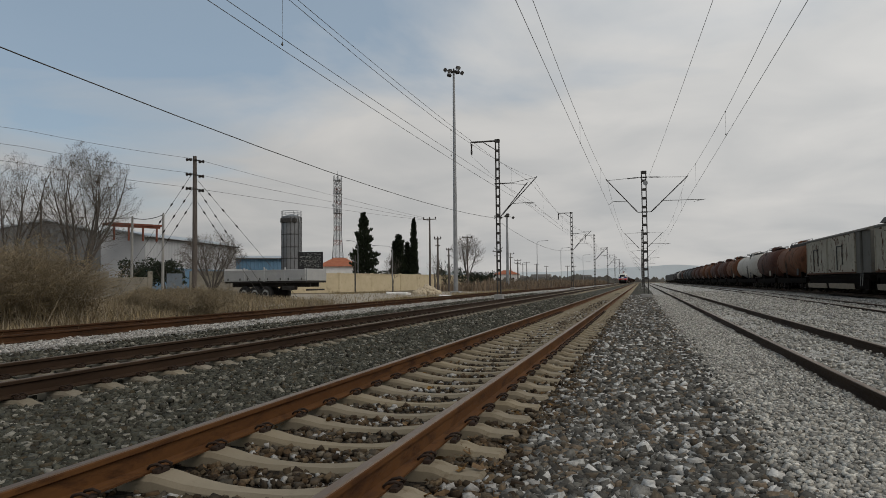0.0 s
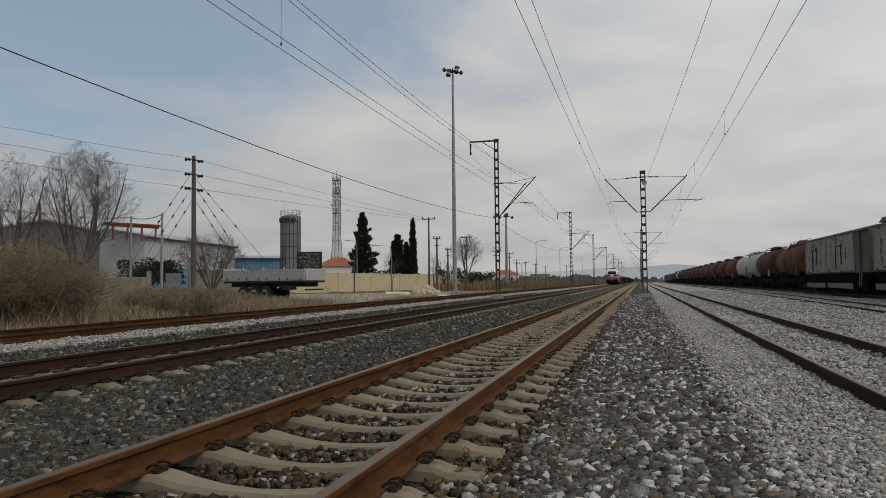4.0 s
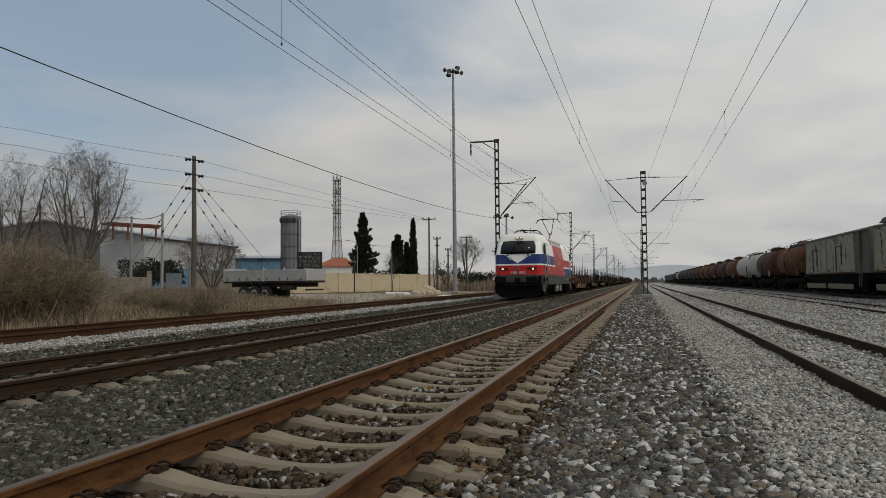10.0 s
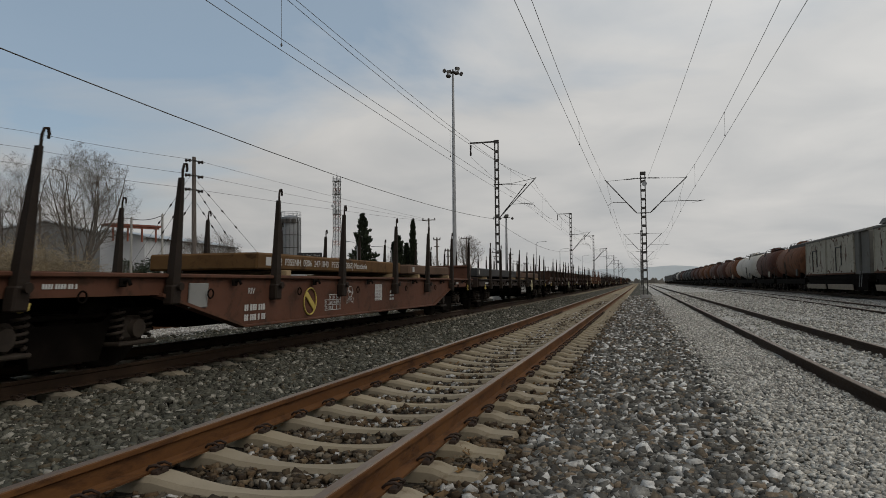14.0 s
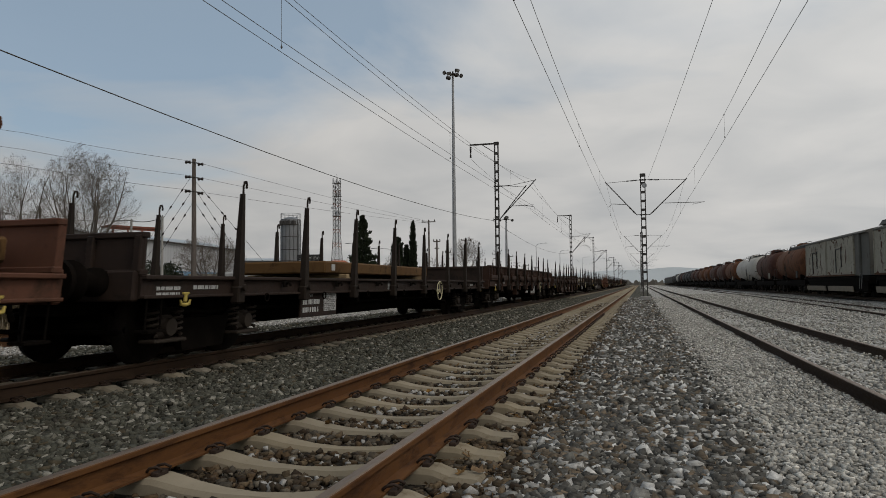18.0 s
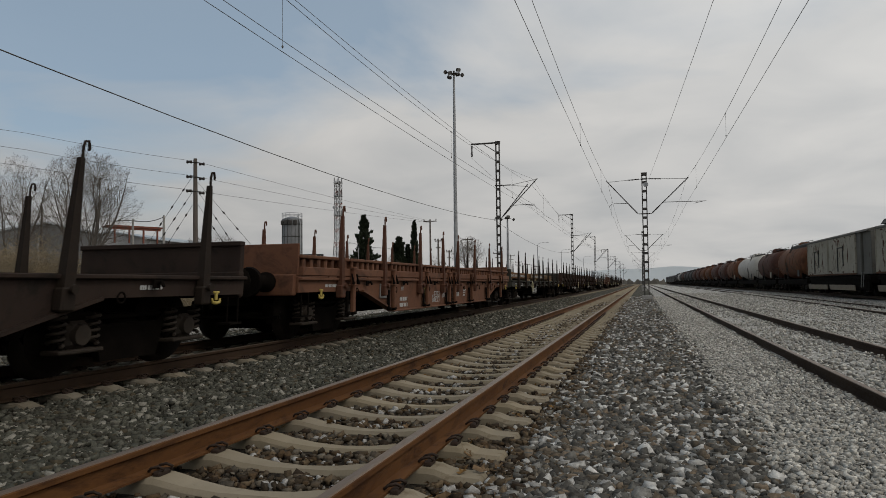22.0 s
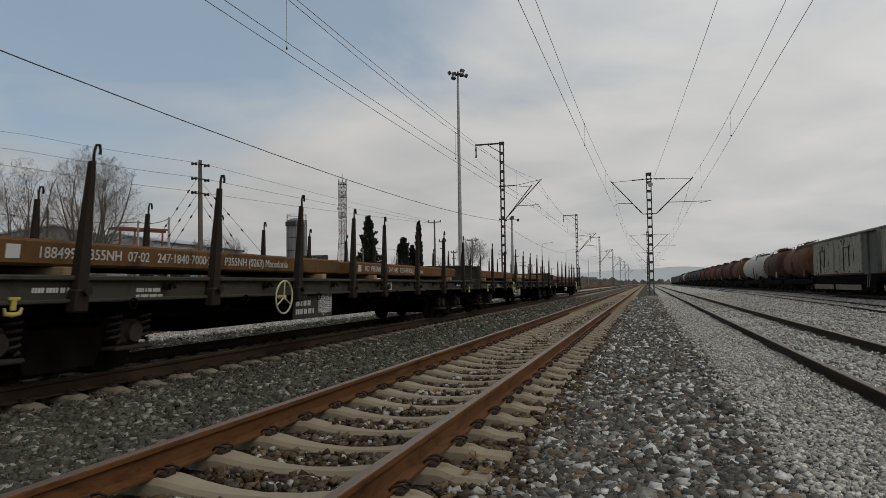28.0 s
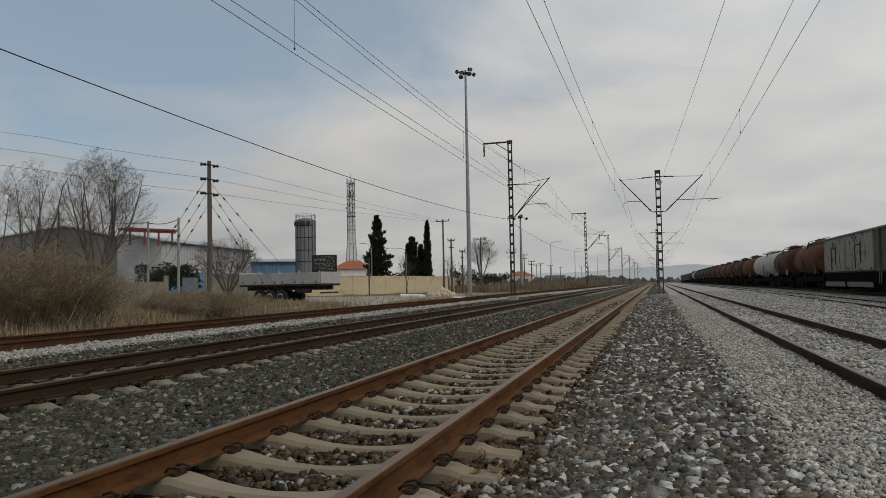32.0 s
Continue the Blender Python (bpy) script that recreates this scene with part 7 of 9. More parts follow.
    # boards
    if kind in ("ribbed", "panel", "belly_ribbed"):
        hgt = 0.52 if kind != "belly_ribbed" else 0.30
        cuts = [-B / 2] + [y - math.copysign(0.5, y) for y in ys if abs(y) < B / 2 - 0.8] + [B / 2]
        for a, b in zip(cuts[:-1], cuts[1:]):
            c, w = (a + b) / 2, b - a - 0.06
            n = max(3, int(w / (0.26 if kind != "panel" else 1.1)))
            for s in (-1, 1):
                g = Geo().box((s * (side - 0.08), c, top + hgt / 2 + 0.06), (0.04, w, hgt))
                g.box((s * (side - 0.02), c, top + hgt + 0.05), (0.17, w, 0.06), 0.012).box((s * (side - 0.01), c, top + (0.155 if kind == "ribbed" else 0.10)), (0.20, w, 0.15), 0.012)
                for k in range(n):
                    g.box((s * (side - 0.02), c - w / 2 + (k + 0.5) * w / n, top + hgt / 2 + 0.08), (0.11, 0.105 if kind != "panel" else 0.12, hgt - 0.10), 0.02)
                part("side_board", g, paint, t)
                if b > B / 2 - 0.1:
                    continue
                x, z0, lift = s * (side + 0.13), 0.86 if kind != "belly_ribbed" else 0.60, 0.0 if kind == "ribbed" else -0.10
                p = part("board_post", Geo().box((x, b, (1.57 + lift + z0) / 2), (0.09, 0.105, 1.57 + lift - z0), 0.02).box((x + s * 0.01, b, 1.235 + lift), (0.13, 0.24, 0.025), 0.008), paint, t)
                part("post_cap", Geo().cyl((x, b, 1.56 + lift), (x, b, 1.595 + lift), 0.078, 0.06, 12), paint, p)
                part("hinge_leg", Geo().box((x - s * 0.05, b - 0.17, (1.12 + lift + z0) / 2), (0.05, 0.075, 1.12 + lift - z0), 0.01).box((x - s * 0.03, b - 0.16, z0), (0.10, 0.12, 0.07), 0.02), "running_gear", p)
                part("hinge_foot", Geo().box((x, b + 0.03, z0), (0.12, 0.15, 0.07), 0.02), "running_gear", p)
                for d in (-0.15, 0.09):
                    part("latch_arm", Geo().tube([(x + s * 0.03, b + d, 1.46 + lift), (x + s * 0.05, b + d + 0.05, 1.29 + lift)], [0.013, 0.024], 6).box((x + s * 0.05, b + d + 0.06, 1.275 + lift), (0.05, 0.07, 0.06), 0.015), "running_gear", p)
        for s in (-1, 1):
            part("end_board", Geo().box((0, s * (B / 2 - 0.03), top + 0.30), (2 * side, 0.05, 0.54), 0.01), paint, t)
    elif endboard:
        for s in (-1, 1):
            g = Geo().box((0, s * (B / 2 - 0.05), top + endboard / 2), (2 * side, 0.06, endboard), 0.01)
            for z in (0.06, 0.94):
                g.box((0, s * (B / 2 - 0.05), top + endboard * z), (2 * side + 0.02, 0.13, 0.07), 0.012)
            for k in range(5):
                g.box((-side + 0.06 + k * (2 * side - 0.12) / 4, s * (B / 2 - 0.01), top + endboard / 2), (0.10, 0.09, endboard - 0.06), 0.012)
            e = part("end_board", g, rear_paint if rear_paint and s > 0 else paint, t, "ribbed folding end board")
            for q in (-1, 1):
                part("board_hinge", Geo().box((q * 0.9, s * (B / 2 + 0.05), top - 0.02), (0.16, 0.10, 0.14), 0.02).cyl((q * 0.9 - 0.1, s * (B / 2 + 0.09), top + 0.02), (q * 0.9 + 0.1, s * (B / 2 + 0.09), top + 0.02), 0.03, n=8), "running_gear", e)
    # small fittings on the side that shows
    for k, y in enumerate(ys[:-1]):
        part("lashing_ring", ring_mesh, "running_gear", t, at=(side + 0.09, y + gap * 0.36, 1.02 if belly else 1.15 if kind == "ribbed" else 0.97))
        if kind != "ribbed":
            part("rope_cleat", cleat_mesh, "running_gear", t, at=(side + 0.08, y + gap * 0.62, 1.17))
    part("brake_pipe", Geo().tube([(1.0, -B / 2 + 1, 0.80), (1.0, B / 2 - 1, 0.80)], 0.03, 5), "running_gear", t)
    part("air_reservoir", Geo().cyl((0.55, -B * 0.10, 0.72), (0.55, B * 0.02, 0.72), 0.20, n=14), "running_gear", t)
    part("brake_cylinder", Geo().cyl((-0.5, B * 0.05, 0.72), (-0.5, B * 0.12, 0.72), 0.17, n=12), "running_gear", t)
    # lettering and placards
    xs = side + (0.025 if not belly else 0.026)
    if belly:
        disc = plate_at if plate_at is not None else -B * 0.12
        part("brake_sign", Geo().ring((xs + 0.01, disc, 0.84), 0.23, 0.014, "x", 20, 5).box((xs + 0.012, disc, 0.85), (0.02, 0.10, 0.40), 0.005, Euler((radians(28 + 25 * rg.random()), 0, 0)).to_matrix()), "yellow", t, "round yellow changeover sign")
        text_lines(t, xs, disc - 1.75, 0.80, 2, rg, 0.09, 0.62)
        load_plate(t, xs, disc + 0.95, 0.80, 0.66, 0.28, "ABC", [["S", "38t", "46t", "54t"], ["SS", "00.0t", "", ""]])
        data_table(t, xs, disc + 3.3, 0.95, 0.40, 0.34, 5, 4)
        part("hexagon_mark", Geo().ring((xs, disc + 1.75, 0.98), 0.12, 0.008, "x", 6, 4), "lettering", t)
        words("48m", 0.08, "lettering", t, on_side(xs + 0.004, disc + 1.66, 0.955))
        part("length_mark", Geo().box((xs, disc + 1.75, 0.78), (0.006, 0.30, 0.010)).box((xs, disc + 1.60, 0.81), (0.006, 0.010, 0.12)).box((xs, disc + 1.90, 0.81), (0.006, 0.010, 0.12)), "lettering", t)
        words("19.2m", 0.08, "lettering", t, on_side(xs + 0.004, disc + 1.63, 0.81))
        part("document_plate", Geo().box((xs + 0.01, disc - 3.2, 1.00), (0.03, 0.40, 0.32), 0.01), "loco_pale_grey", t, "pale document plate")
        text_lines(t, xs, disc + 4.2, 0.95, 3, rg, 0.05, 0.35)
        words("RIV", 0.13, "lettering", t, on_side(xs + 0.004, disc - 2.0, 1.00))
    else:
        pl = plate_at if plate_at is not None else B * 0.04
        part("number_plate", Geo().box((side - 0.02, pl, 0.84), (0.04, 1.45, 0.48), 0.01), paint, t, "plate with painted data")
        xs2 = side + 0.005
        text_lines(t, xs2, pl - 0.30, 0.86, 2, rg, 0.085, 0.72)
        words("RIV", 0.12, "lettering", t, on_side(xs2 + 0.002, pl - 0.45, 0.95))
        data_table(t, xs2, pl + 0.42, 0.86, 0.50, 0.34, 5, 3)
        if kind == "flat" and paint == "wagon_olive":
            words("Rgss", 0.13, "lettering", t, on_side(xs2 + 0.002, pl + 0.25, 0.66))
        if kind == "ribbed":
            hang = pl + (2.25 if turned else -1.98)
            part("load_board", Geo().box((side - 0.02, hang, 0.86), (0.04, 0.86, 0.34), 0.01), paint, t, "hung plate with the load table")
            load_plate(t, xs2, hang, 0.86, 0.78, 0.26, "ABCD", [["S", "40t", "48t", "56t", "68t"], ["SS", "40t", "48t", "56t", ""]])
            part("hexagon_mark", Geo().tube([(xs, hang - 0.19 + 0.14 * a, 1.235 + 0.075 * c) for a, c in ((-1, 0), (-0.6, 1), (0.6, 1), (1, 0), (0.6, -1), (-0.6, -1), (-1, 0))], 0.007, 4), "lettering", t)
            words("43m", 0.085, "lettering", t, on_side(xs + 0.004, hang - 0.28, 1.205))
            part("length_mark", Geo().box((xs, hang + 0.25, 1.21), (0.006, 0.24, 0.010)).box((xs, hang + 0.13, 1.23), (0.006, 0.010, 0.14)).box((xs, hang + 0.37, 1.23), (0.006, 0.010, 0.14)), "lettering", t)
            words("18.5m", 0.085, "lettering", t, on_side(xs + 0.004, hang + 0.15, 1.23))
            part("tool_box", Geo().box((side - 0.08, pl - 4.9, 0.86), (0.2, 0.55, 0.40), 0.02), paint, t)
        text_lines(t, xs, pl - 4.2, 1.12, 2, rg, 0.045, 0.5)
        data_table(t, xs, pl + 3.6, 1.13, 0.30, 0.20, 4, 3)
    if kind in ("ribbed", "panel"):
        at_y = -B * 0.355 + (0.22 if kind == "ribbed" else 0.0)
        f = part("sign_frame", Geo().box((xs + 0.002, at_y, 1.25), (0.005, 0.40, 0.13)), "lettering", t)
        part("sign_field", Geo().box((xs + 0.005, at_y, 1.25), (0.005, 0.37, 0.105)), paint, f)
        words("R 75 m", 0.095, "lettering", t, on_side(xs + 0.009, at_y - 0.17, 1.215))
    text_lines(t, xs, -B * 0.43, 1.13, 1, rg, 0.05, 0.6)
    text_lines(t, xs, B * 0.40, 1.13, 1, rg, 0.05, 0.5)
    if wheel:
        part("handwheel", wheel_mesh[wheel], wheel, t, "round " + wheel + " brake handwheel", (side + 0.17, wheel_at, 0.98))
    # dunnage and steel slabs, which are things of their own
    for k, (c, ln, mat_, thick, chalk) in enumerate(slabs):
        base = top + 0.10
        for d in (-0.38, 0.38):
            part("dunnage", Geo().box((0, c + d * ln, top + 0.045), (2.3, 0.16, 0.10), 0.01), "timber", t, "timber bearer")
        words_ = {"slab_rust": "rust-orange", "slab_ochre": "ochre", "slab_grey": "dark grey", "slab_brown": "dull brown"}[mat_]
        sl = whole("steel_slab", Geo().box((0, 0, thick / 2), (2.05, ln, thick), 0.03), mat_, words_ + " rolled steel slab lying on timber bearers", "steel slab", "steel slabs", at=(LEFT_X, 0, base))
        TRAIN.append((sl, mid + c))
        sl["lift"] = base
        if chalk:
            words(chalk, 0.17, "lettering", sl, on_side(1.028, -ln * 0.42, thick * 0.30), "chalk_writing")
        part("paper_label", Geo().box((1.028, -ln / 2 + 0.35, thick * 0.5), (0.006, 0.16, thick * 0.5)), "lettering", sl, "white paper label")
    return t


# ---- the electric engine ----


def livery():
    """White, blue and red bands with slanting joints; the grey frame below."""
    m = bpy.data.materials.new("engine_livery")
    m.use_nodes = True
    t = m.node_tree
    p = t.nodes["Principled BSDF"]
    coord = t.nodes.new("ShaderNodeTexCoord")
    sep = t.nodes.new("ShaderNodeSeparateXYZ")
    t.links.new(coord.outputs["Object"], sep.inputs[0])
    x, y, z = sep.outputs
    white, blue, red, grey = (0.88, 0.87, 0.82), (0.016, 0.040, 0.165), (0.50, 0.020, 0.016), (0.062, 0.063, 0.056)

    def above(v, lim):
        return calc(t, "GREATER_THAN", v, lim)

    def both(a, b):
        return calc(t, "MULTIPLY", a, b)

    # slanting joints: place along the side at which they cross this height
    d1 = calc(t, "SUBTRACT", y, calc(t, "MULTIPLY_ADD", z, -1.008, 4.32 + 3.41 * 1.008))
    d2 = calc(t, "SUBTRACT", y, calc(t, "MULTIPLY_ADD", z, -1.125, 9.86 + 3.41 * 1.125))
    d3 = calc(t, "SUBTRACT", y, calc(t, "MULTIPLY_ADD", z, -1.26, 10.85 + 2.17 * 1.26))
    col = red
    # front: blue band over a white stripe over red, white above
    fr = calc(t, "LESS_THAN", d1, 0.0)
    f = blend(t, above(z, 2.11), red, white)
    f = blend(t, above(z, 2.20), f, blue)
    f = blend(t, above(z, 2.76), f, white)
    ax = calc(t, "ABSOLUTE", x)
    v = above(z, calc(t, "MULTIPLY_ADD", ax, 0.62, 2.24))
    f = blend(t, both(v, calc(t, "LESS_THAN", y, 0.16)), f, white)
    col = blend(t, fr, col, f)
    edge = both(both(above(d1, -0.10), calc(t, "LESS_THAN", d1, 0.0)), both(above(z, 2.11), calc(t, "LESS_THAN", z, 2.76)))
    col = blend(t, edge, col, white)
    # rear: white above, red band, white stripe, blue below
    col = blend(t, both(above(d2, 0.0), above(z, 2.72)), col, white)
    b = blend(t, above(z, 2.10), blue, white)
    b = blend(t, calc(t, "LESS_THAN", d3, 0.13), b, white)
    col = blend(t, both(above(d3, 0.0), calc(t, "LESS_THAN", z, 2.21)), col, b)
    col = blend(t, above(z, 3.47), col, white)
    col = blend(t, calc(t, "LESS_THAN", z, 1.55), col, grey)
    # road dirt and scratches
    n = node(t, "ShaderNodeTexNoise", Scale=1.3, Detail=7.0, Roughness=0.68)
    s = node(t, "ShaderNodeTexNoise", Scale=9.0, Detail=5.0, Roughness=0.7)
    t.links.new(coord.outputs["Object"], n.inputs["Vector"])
    t.links.new(coord.outputs["Object"], s.inputs["Vector"])
    col = blend(t, ramp(t, n.outputs["Fac"], (0.55, 0.0), (0.85, 0.22)), col, (0.26, 0.23, 0.20))
    low = calc(t, "MULTIPLY", ramp(t, s.outputs["Fac"], (0.68, 0.0), (0.73, 0.5)), calc(t, "LESS_THAN", z, 2.1))
    col = blend(t, both(low, calc(t, "LESS_THAN", y, 10.0)), col, (0.42, 0.36, 0.33))
    t.links.new(col, p.inputs["Base Color"])
    t.links.new(ramp(t, n.outputs["Fac"], (0.3, 0.36), (0.7, 0.54)), p.inputs["Roughness"])
    p.inputs["Specular IOR Level"].default_value = 0.3
    bp = node(t, "ShaderNodeBump", Strength=0.03, Distance=0.02)
    t.links.new(n.outputs["Fac"], bp.inputs["Height"])
    t.links.new(bp.outputs[0], p.inputs["Normal"])
    return m


M["livery"] = livery()


def engine_shell():
    """Plan outlines stacked upwards: the ends lean back above the waist, the sides draw in to the roof."""
    LEN = 16.9
    # height, half width, set-back of the end, corner radius
    levels = [(0.95, 1.44, -0.28, 0.30), (1.15, 1.48, -0.36, 0.34), (1.50, 1.50, -0.40, 0.38), (2.20, 1.50, -0.40, 0.38), (2.76, 1.50, -0.36, 0.38), (3.10, 1.475, -0.18, 0.36),
              (3.46, 1.44, 0.02, 0.34), (3.62, 1.36, 0.13, 0.36), (3.80, 1.20, 0.30, 0.42), (3.93, 0.98, 0.55, 0.45), (4.00, 0.70, 0.85, 0.40)]
    rings = []
    for z, w, back, r in levels:
        pts = []
        for end in (0, 1):
            for side in ((1, -1) if end == 0 else (-1, 1)):
                r = min(r, 0.30)
                cx, cy = side * (w - 0.15 - r), back + r
                turned = side * (1 if end == 0 else -1) < 0
                wide = (side * w, back + 0.78 if end == 0 else LEN - back - 0.78, z)
                if not turned:
                    pts.append(wide)
                for k in range(7):
                    a = (math.pi / 2) * k / 6
                    if side * (1 if end == 0 else -1) < 0:
                        a = math.pi / 2 - a
                    px, py = cx + side * r * math.cos(a), cy - r * math.sin(a)
                    py -= 0.07 * max(0.0, 1 - (abs(px) / w) ** 2)
                    pts.append((px, py if end == 0 else LEN - py, z))
                if turned:
                    pts.append(wide)
        rings.append(pts)
    n = len(rings[0])
    g = Geo()
    faces = []
    for i in range(len(rings) - 1):
        for k in range(n):
            faces.append((i * n + k, i * n + (k + 1) % n, (i + 1) * n + (k + 1) % n, (i + 1) * n + k))
    g.add([p for r in rings for p in r], faces, False)
    g.add(rings[-1], [tuple(range(n))])
    g.add(rings[0], [tuple(range(n))[::-1]])
    return g


loco = thing("electric_locomotive", "white, blue and red electric locomotive with a raised rear pantograph", "locomotive", at=(LEFT_X, 0, 0))
TRAIN.append((loco, 0.0))
body = part("body", engine_shell(), "livery", loco, "white, blue and red painted body with graffiti traces")


def front_at(z):
    """How far back the engine's nose stands at this height, on its middle line."""
    steps = [(2.76, -0.36), (3.10, -0.18), (3.46, 0.02), (3.62, 0.13)]
    for (a, p), (b, q) in zip(steps[:-1], steps[1:]):
        if a <= z <= b:
            return p + (q - p) * (z - a) / (b - a)
    return -0.40


def end_panel(outline, lift, thick, bulge=0.07):
    """A plate that follows the leaning end: outline of x, z."""
    cols = []
    for x, z in outline:
        cols.append((x, front_at(z) - bulge * max(0, 1 - (abs(x) / 1.5) ** 2) - lift, z))
    mid = (0, front_at(3.1) - bulge - lift, 3.1)
    n = len(cols)
    back = [(x, y + thick, z) for x, y, z in cols]
    return Geo().add(cols + back + [mid], [(i, (i + 1) % n, 2 * n) for i in range(n)] + [(i, n + i, n + (i + 1) % n, (i + 1) % n) for i in range(n)], True)


def both_ends(name, make, material, label=""):
    """The same part at the front and, turned round, at the rear."""
    a = part(name, make(), material, loco, label)
    b = part(name, a.data, material, loco, label, pose(0, 16.9, 0, 0, 0, 180))
    return a, b


SCREEN = [(-1.05, 2.80), (-0.6, 2.79), (0, 2.785), (0.6, 2.79), (1.05, 2.80), (1.03, 3.25), (0.93, 3.56), (0.5, 3.58), (0, 3.585), (-0.5, 3.58), (-0.93, 3.56), (-1.03, 3.25)]
both_ends("windscreen", lambda: end_panel(SCREEN, 0.02, 0.03), "glass", "dark windscreen")
both_ends("windscreen_pillar", lambda: Geo().tube([(0, front_at(2.8) - 0.10, 2.8), (0, front_at(3.1) - 0.10, 3.1), (0, front_at(3.58) - 0.10, 3.58)], 0.018, 6), "loco_black")
for s in (-1, 1):
    both_ends("wiper", lambda: Geo().tube([(s * 0.62, front_at(2.77) - 0.14, 2.72), (s * 0.30, front_at(3.0) - 0.12, 3.02), (s * 0.16, front_at(3.3) - 0.11, 3.30)], 0.017, 5).box((s * 0.62, -0.44, 2.71), (0.12, 0.06, 0.06), 0.01), "loco_black")
    h1, h2 = both_ends("headlamp_housing", lambda: Geo().box((s * 0.82, -0.415, 1.90), (0.58, 0.06, 0.22), 0.03), "lamp_red")
    a = part("headlamp", Geo().tube([(s * 0.90, -0.46, 1.90), (s * 0.90, -0.435, 1.90)], [0.055, 0.065], 16), "headlight", loco, "lit round headlamp")
    part("headlamp", Geo().tube([(s * 0.90, -0.46, 1.90), (s * 0.90, -0.435, 1.90)], [0.055, 0.065], 16), "loco_pale_grey", loco, "unlit round headlamp", pose(0, 16.9, 0, 0, 0, 180))
    b = both_ends("buffer", lambda: Geo().box((s * 0.9, -0.50, 1.24), (0.34, 0.30, 0.34), 0.03).cyl((s * 0.9, -0.6, 1.24), (s * 0.9, -0.95, 1.24), 0.13, n=14).box((s * 0.9, -1.0, 1.24), (0.62, 0.07, 0.40), 0.03), "loco_black", "black oblong buffer")
    both_ends("air_hose", lambda: Geo().tube([(s * 0.35, -0.45, 1.05), (s * 0.37, -0.62, 0.9), (s * 0.42, -0.55, 0.62)], 0.03, 6), "loco_black")
    both_ends("jumper_socket", lambda: Geo().ring((s * 0.0 + 0.72, -0.46, 1.50), 0.075, 0.02, "y", 14, 5), "loco_pale_grey") if s > 0 else None
    both_ends("nose_step", lambda: Geo().box((s * 1.05, -0.52, 0.62), (0.42, 0.22, 0.05), 0.01).tube([(s * 1.25, -0.45, 1.0), (s * 1.25, -0.52, 0.62)], 0.02, 5), "loco_black")
part("roof_lamp", Geo().box((0.05, 0.12, 3.78), (0.48, 0.30, 0.17), 0.03), "loco_white", loco, "roof lamp housing")
part("roof_lamp_field", Geo().box((0.05, -0.028, 3.77), (0.38, 0.02, 0.12), 0.01), "loco_pale_grey", loco)
for s in (-1, 1):
    part("roof_headlamp", Geo().box((0.05 + s * 0.11, -0.035, 3.76), (0.13, 0.03, 0.07), 0.01), "faint_lamp", loco, "lit roof headlamp")
part("bell", Geo().tube([(-0.42, -0.46, 2.5), (-0.42, -0.56, 2.5)], [0.10, 0.06], 12), "chrome", loco, "small chrome horn")
both_ends("coupling", lambda: Geo().box((0, -0.45, 1.20), (0.30, 0.20, 0.34), 0.03).box((0, -0.62, 1.2), (0.08, 0.3, 0.12), 0.02).tube([(0, -0.7, 1.15), (0.03, -0.76, 0.95), (0, -0.7, 0.72)], 0.05, 7), "loco_black")
both_ends("snowplough", lambda: Geo().prism([(-1.15, 0.30), (-0.9, 0.22), (0.9, 0.22), (1.15, 0.30), (1.38, 0.70), (1.38, 0.96), (-1.38, 0.96), (-1.38, 0.70)], "y", -0.30, -0.18).box((0, -0.32, 1.24), (2.75, 0.12, 0.50), 0.03), "loco_black", "black plough plate")
for s in (-1, 1):
    both_ends("end_skirt", lambda: Geo().prism([(-0.25, 0.96), (-0.20, 0.62), (0.5, 0.48), (0.95, 0.58), (1.35, 0.96)], "x", s * 1.43 - 0.03, s * 1.43 + 0.03), "loco_grey", "grey corner skirt")

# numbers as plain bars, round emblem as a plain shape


def arc_front(cx, cz, r, a0, a1, n=10):
    return [(cx + r * math.cos(radians(a0 + (a1 - a0) * i / n)), -0.478, cz + r * math.sin(radians(a0 + (a1 - a0) * i / n))) for i in range(n + 1)]


for k, w in enumerate((0.05, 0.10, 0.10, 0.0, 0.10, 0.10, 0.10)):
    if w:
        part("number_bar", Geo().box((-0.35 + k * 0.125, -0.478, 1.68), (w, 0.012, 0.15), 0.004), "lettering", loco)

for pts in (arc_front(-0.12, 1.95, 0.10, 60, 330), arc_front(0.05, 1.99, 0.055, 20, 200) + arc_front(0.05, 1.89, 0.055, 160, -120)):
    part("emblem_stroke", Geo().tube(pts, 0.018, 5), "loco_pale_grey", loco, "grey painted emblem stroke")


def arc(cy, cz, r, a0, a1, n=12, k=1.0):
    return [(cy + r * k * math.cos(radians(a0 + (a1 - a0) * i / n)), cz + r * math.sin(radians(a0 + (a1 - a0) * i / n))) for i in range(n + 1)]


def ribbon(points, wide, x, thick=0.012):
    """A flat painted stroke on the engine's side."""
    g = Geo()
    pts, faces = [], []
    for i, (y, z) in enumerate(points):
        a, b = points[max(i - 1, 0)], points[min(i + 1, len(points) - 1)]
        d = math.hypot(b[0] - a[0], b[1] - a[1]) or 1
        ny, nz = -(b[1] - a[1]) / d * wide / 2, (b[0] - a[0]) / d * wide / 2
        pts += [(x, y + ny, z + nz), (x, y - ny, z - nz)]
    for i in range(len(points) - 1):
        faces.append((2 * i, 2 * i + 1, 2 * i + 3, 2 * i + 2))
    return g.add(pts, faces)


def lean(z):
    """The side's place at this height."""
    return 1.50 if z < 2.76 else 1.50 - (z - 2.76) * 0.085


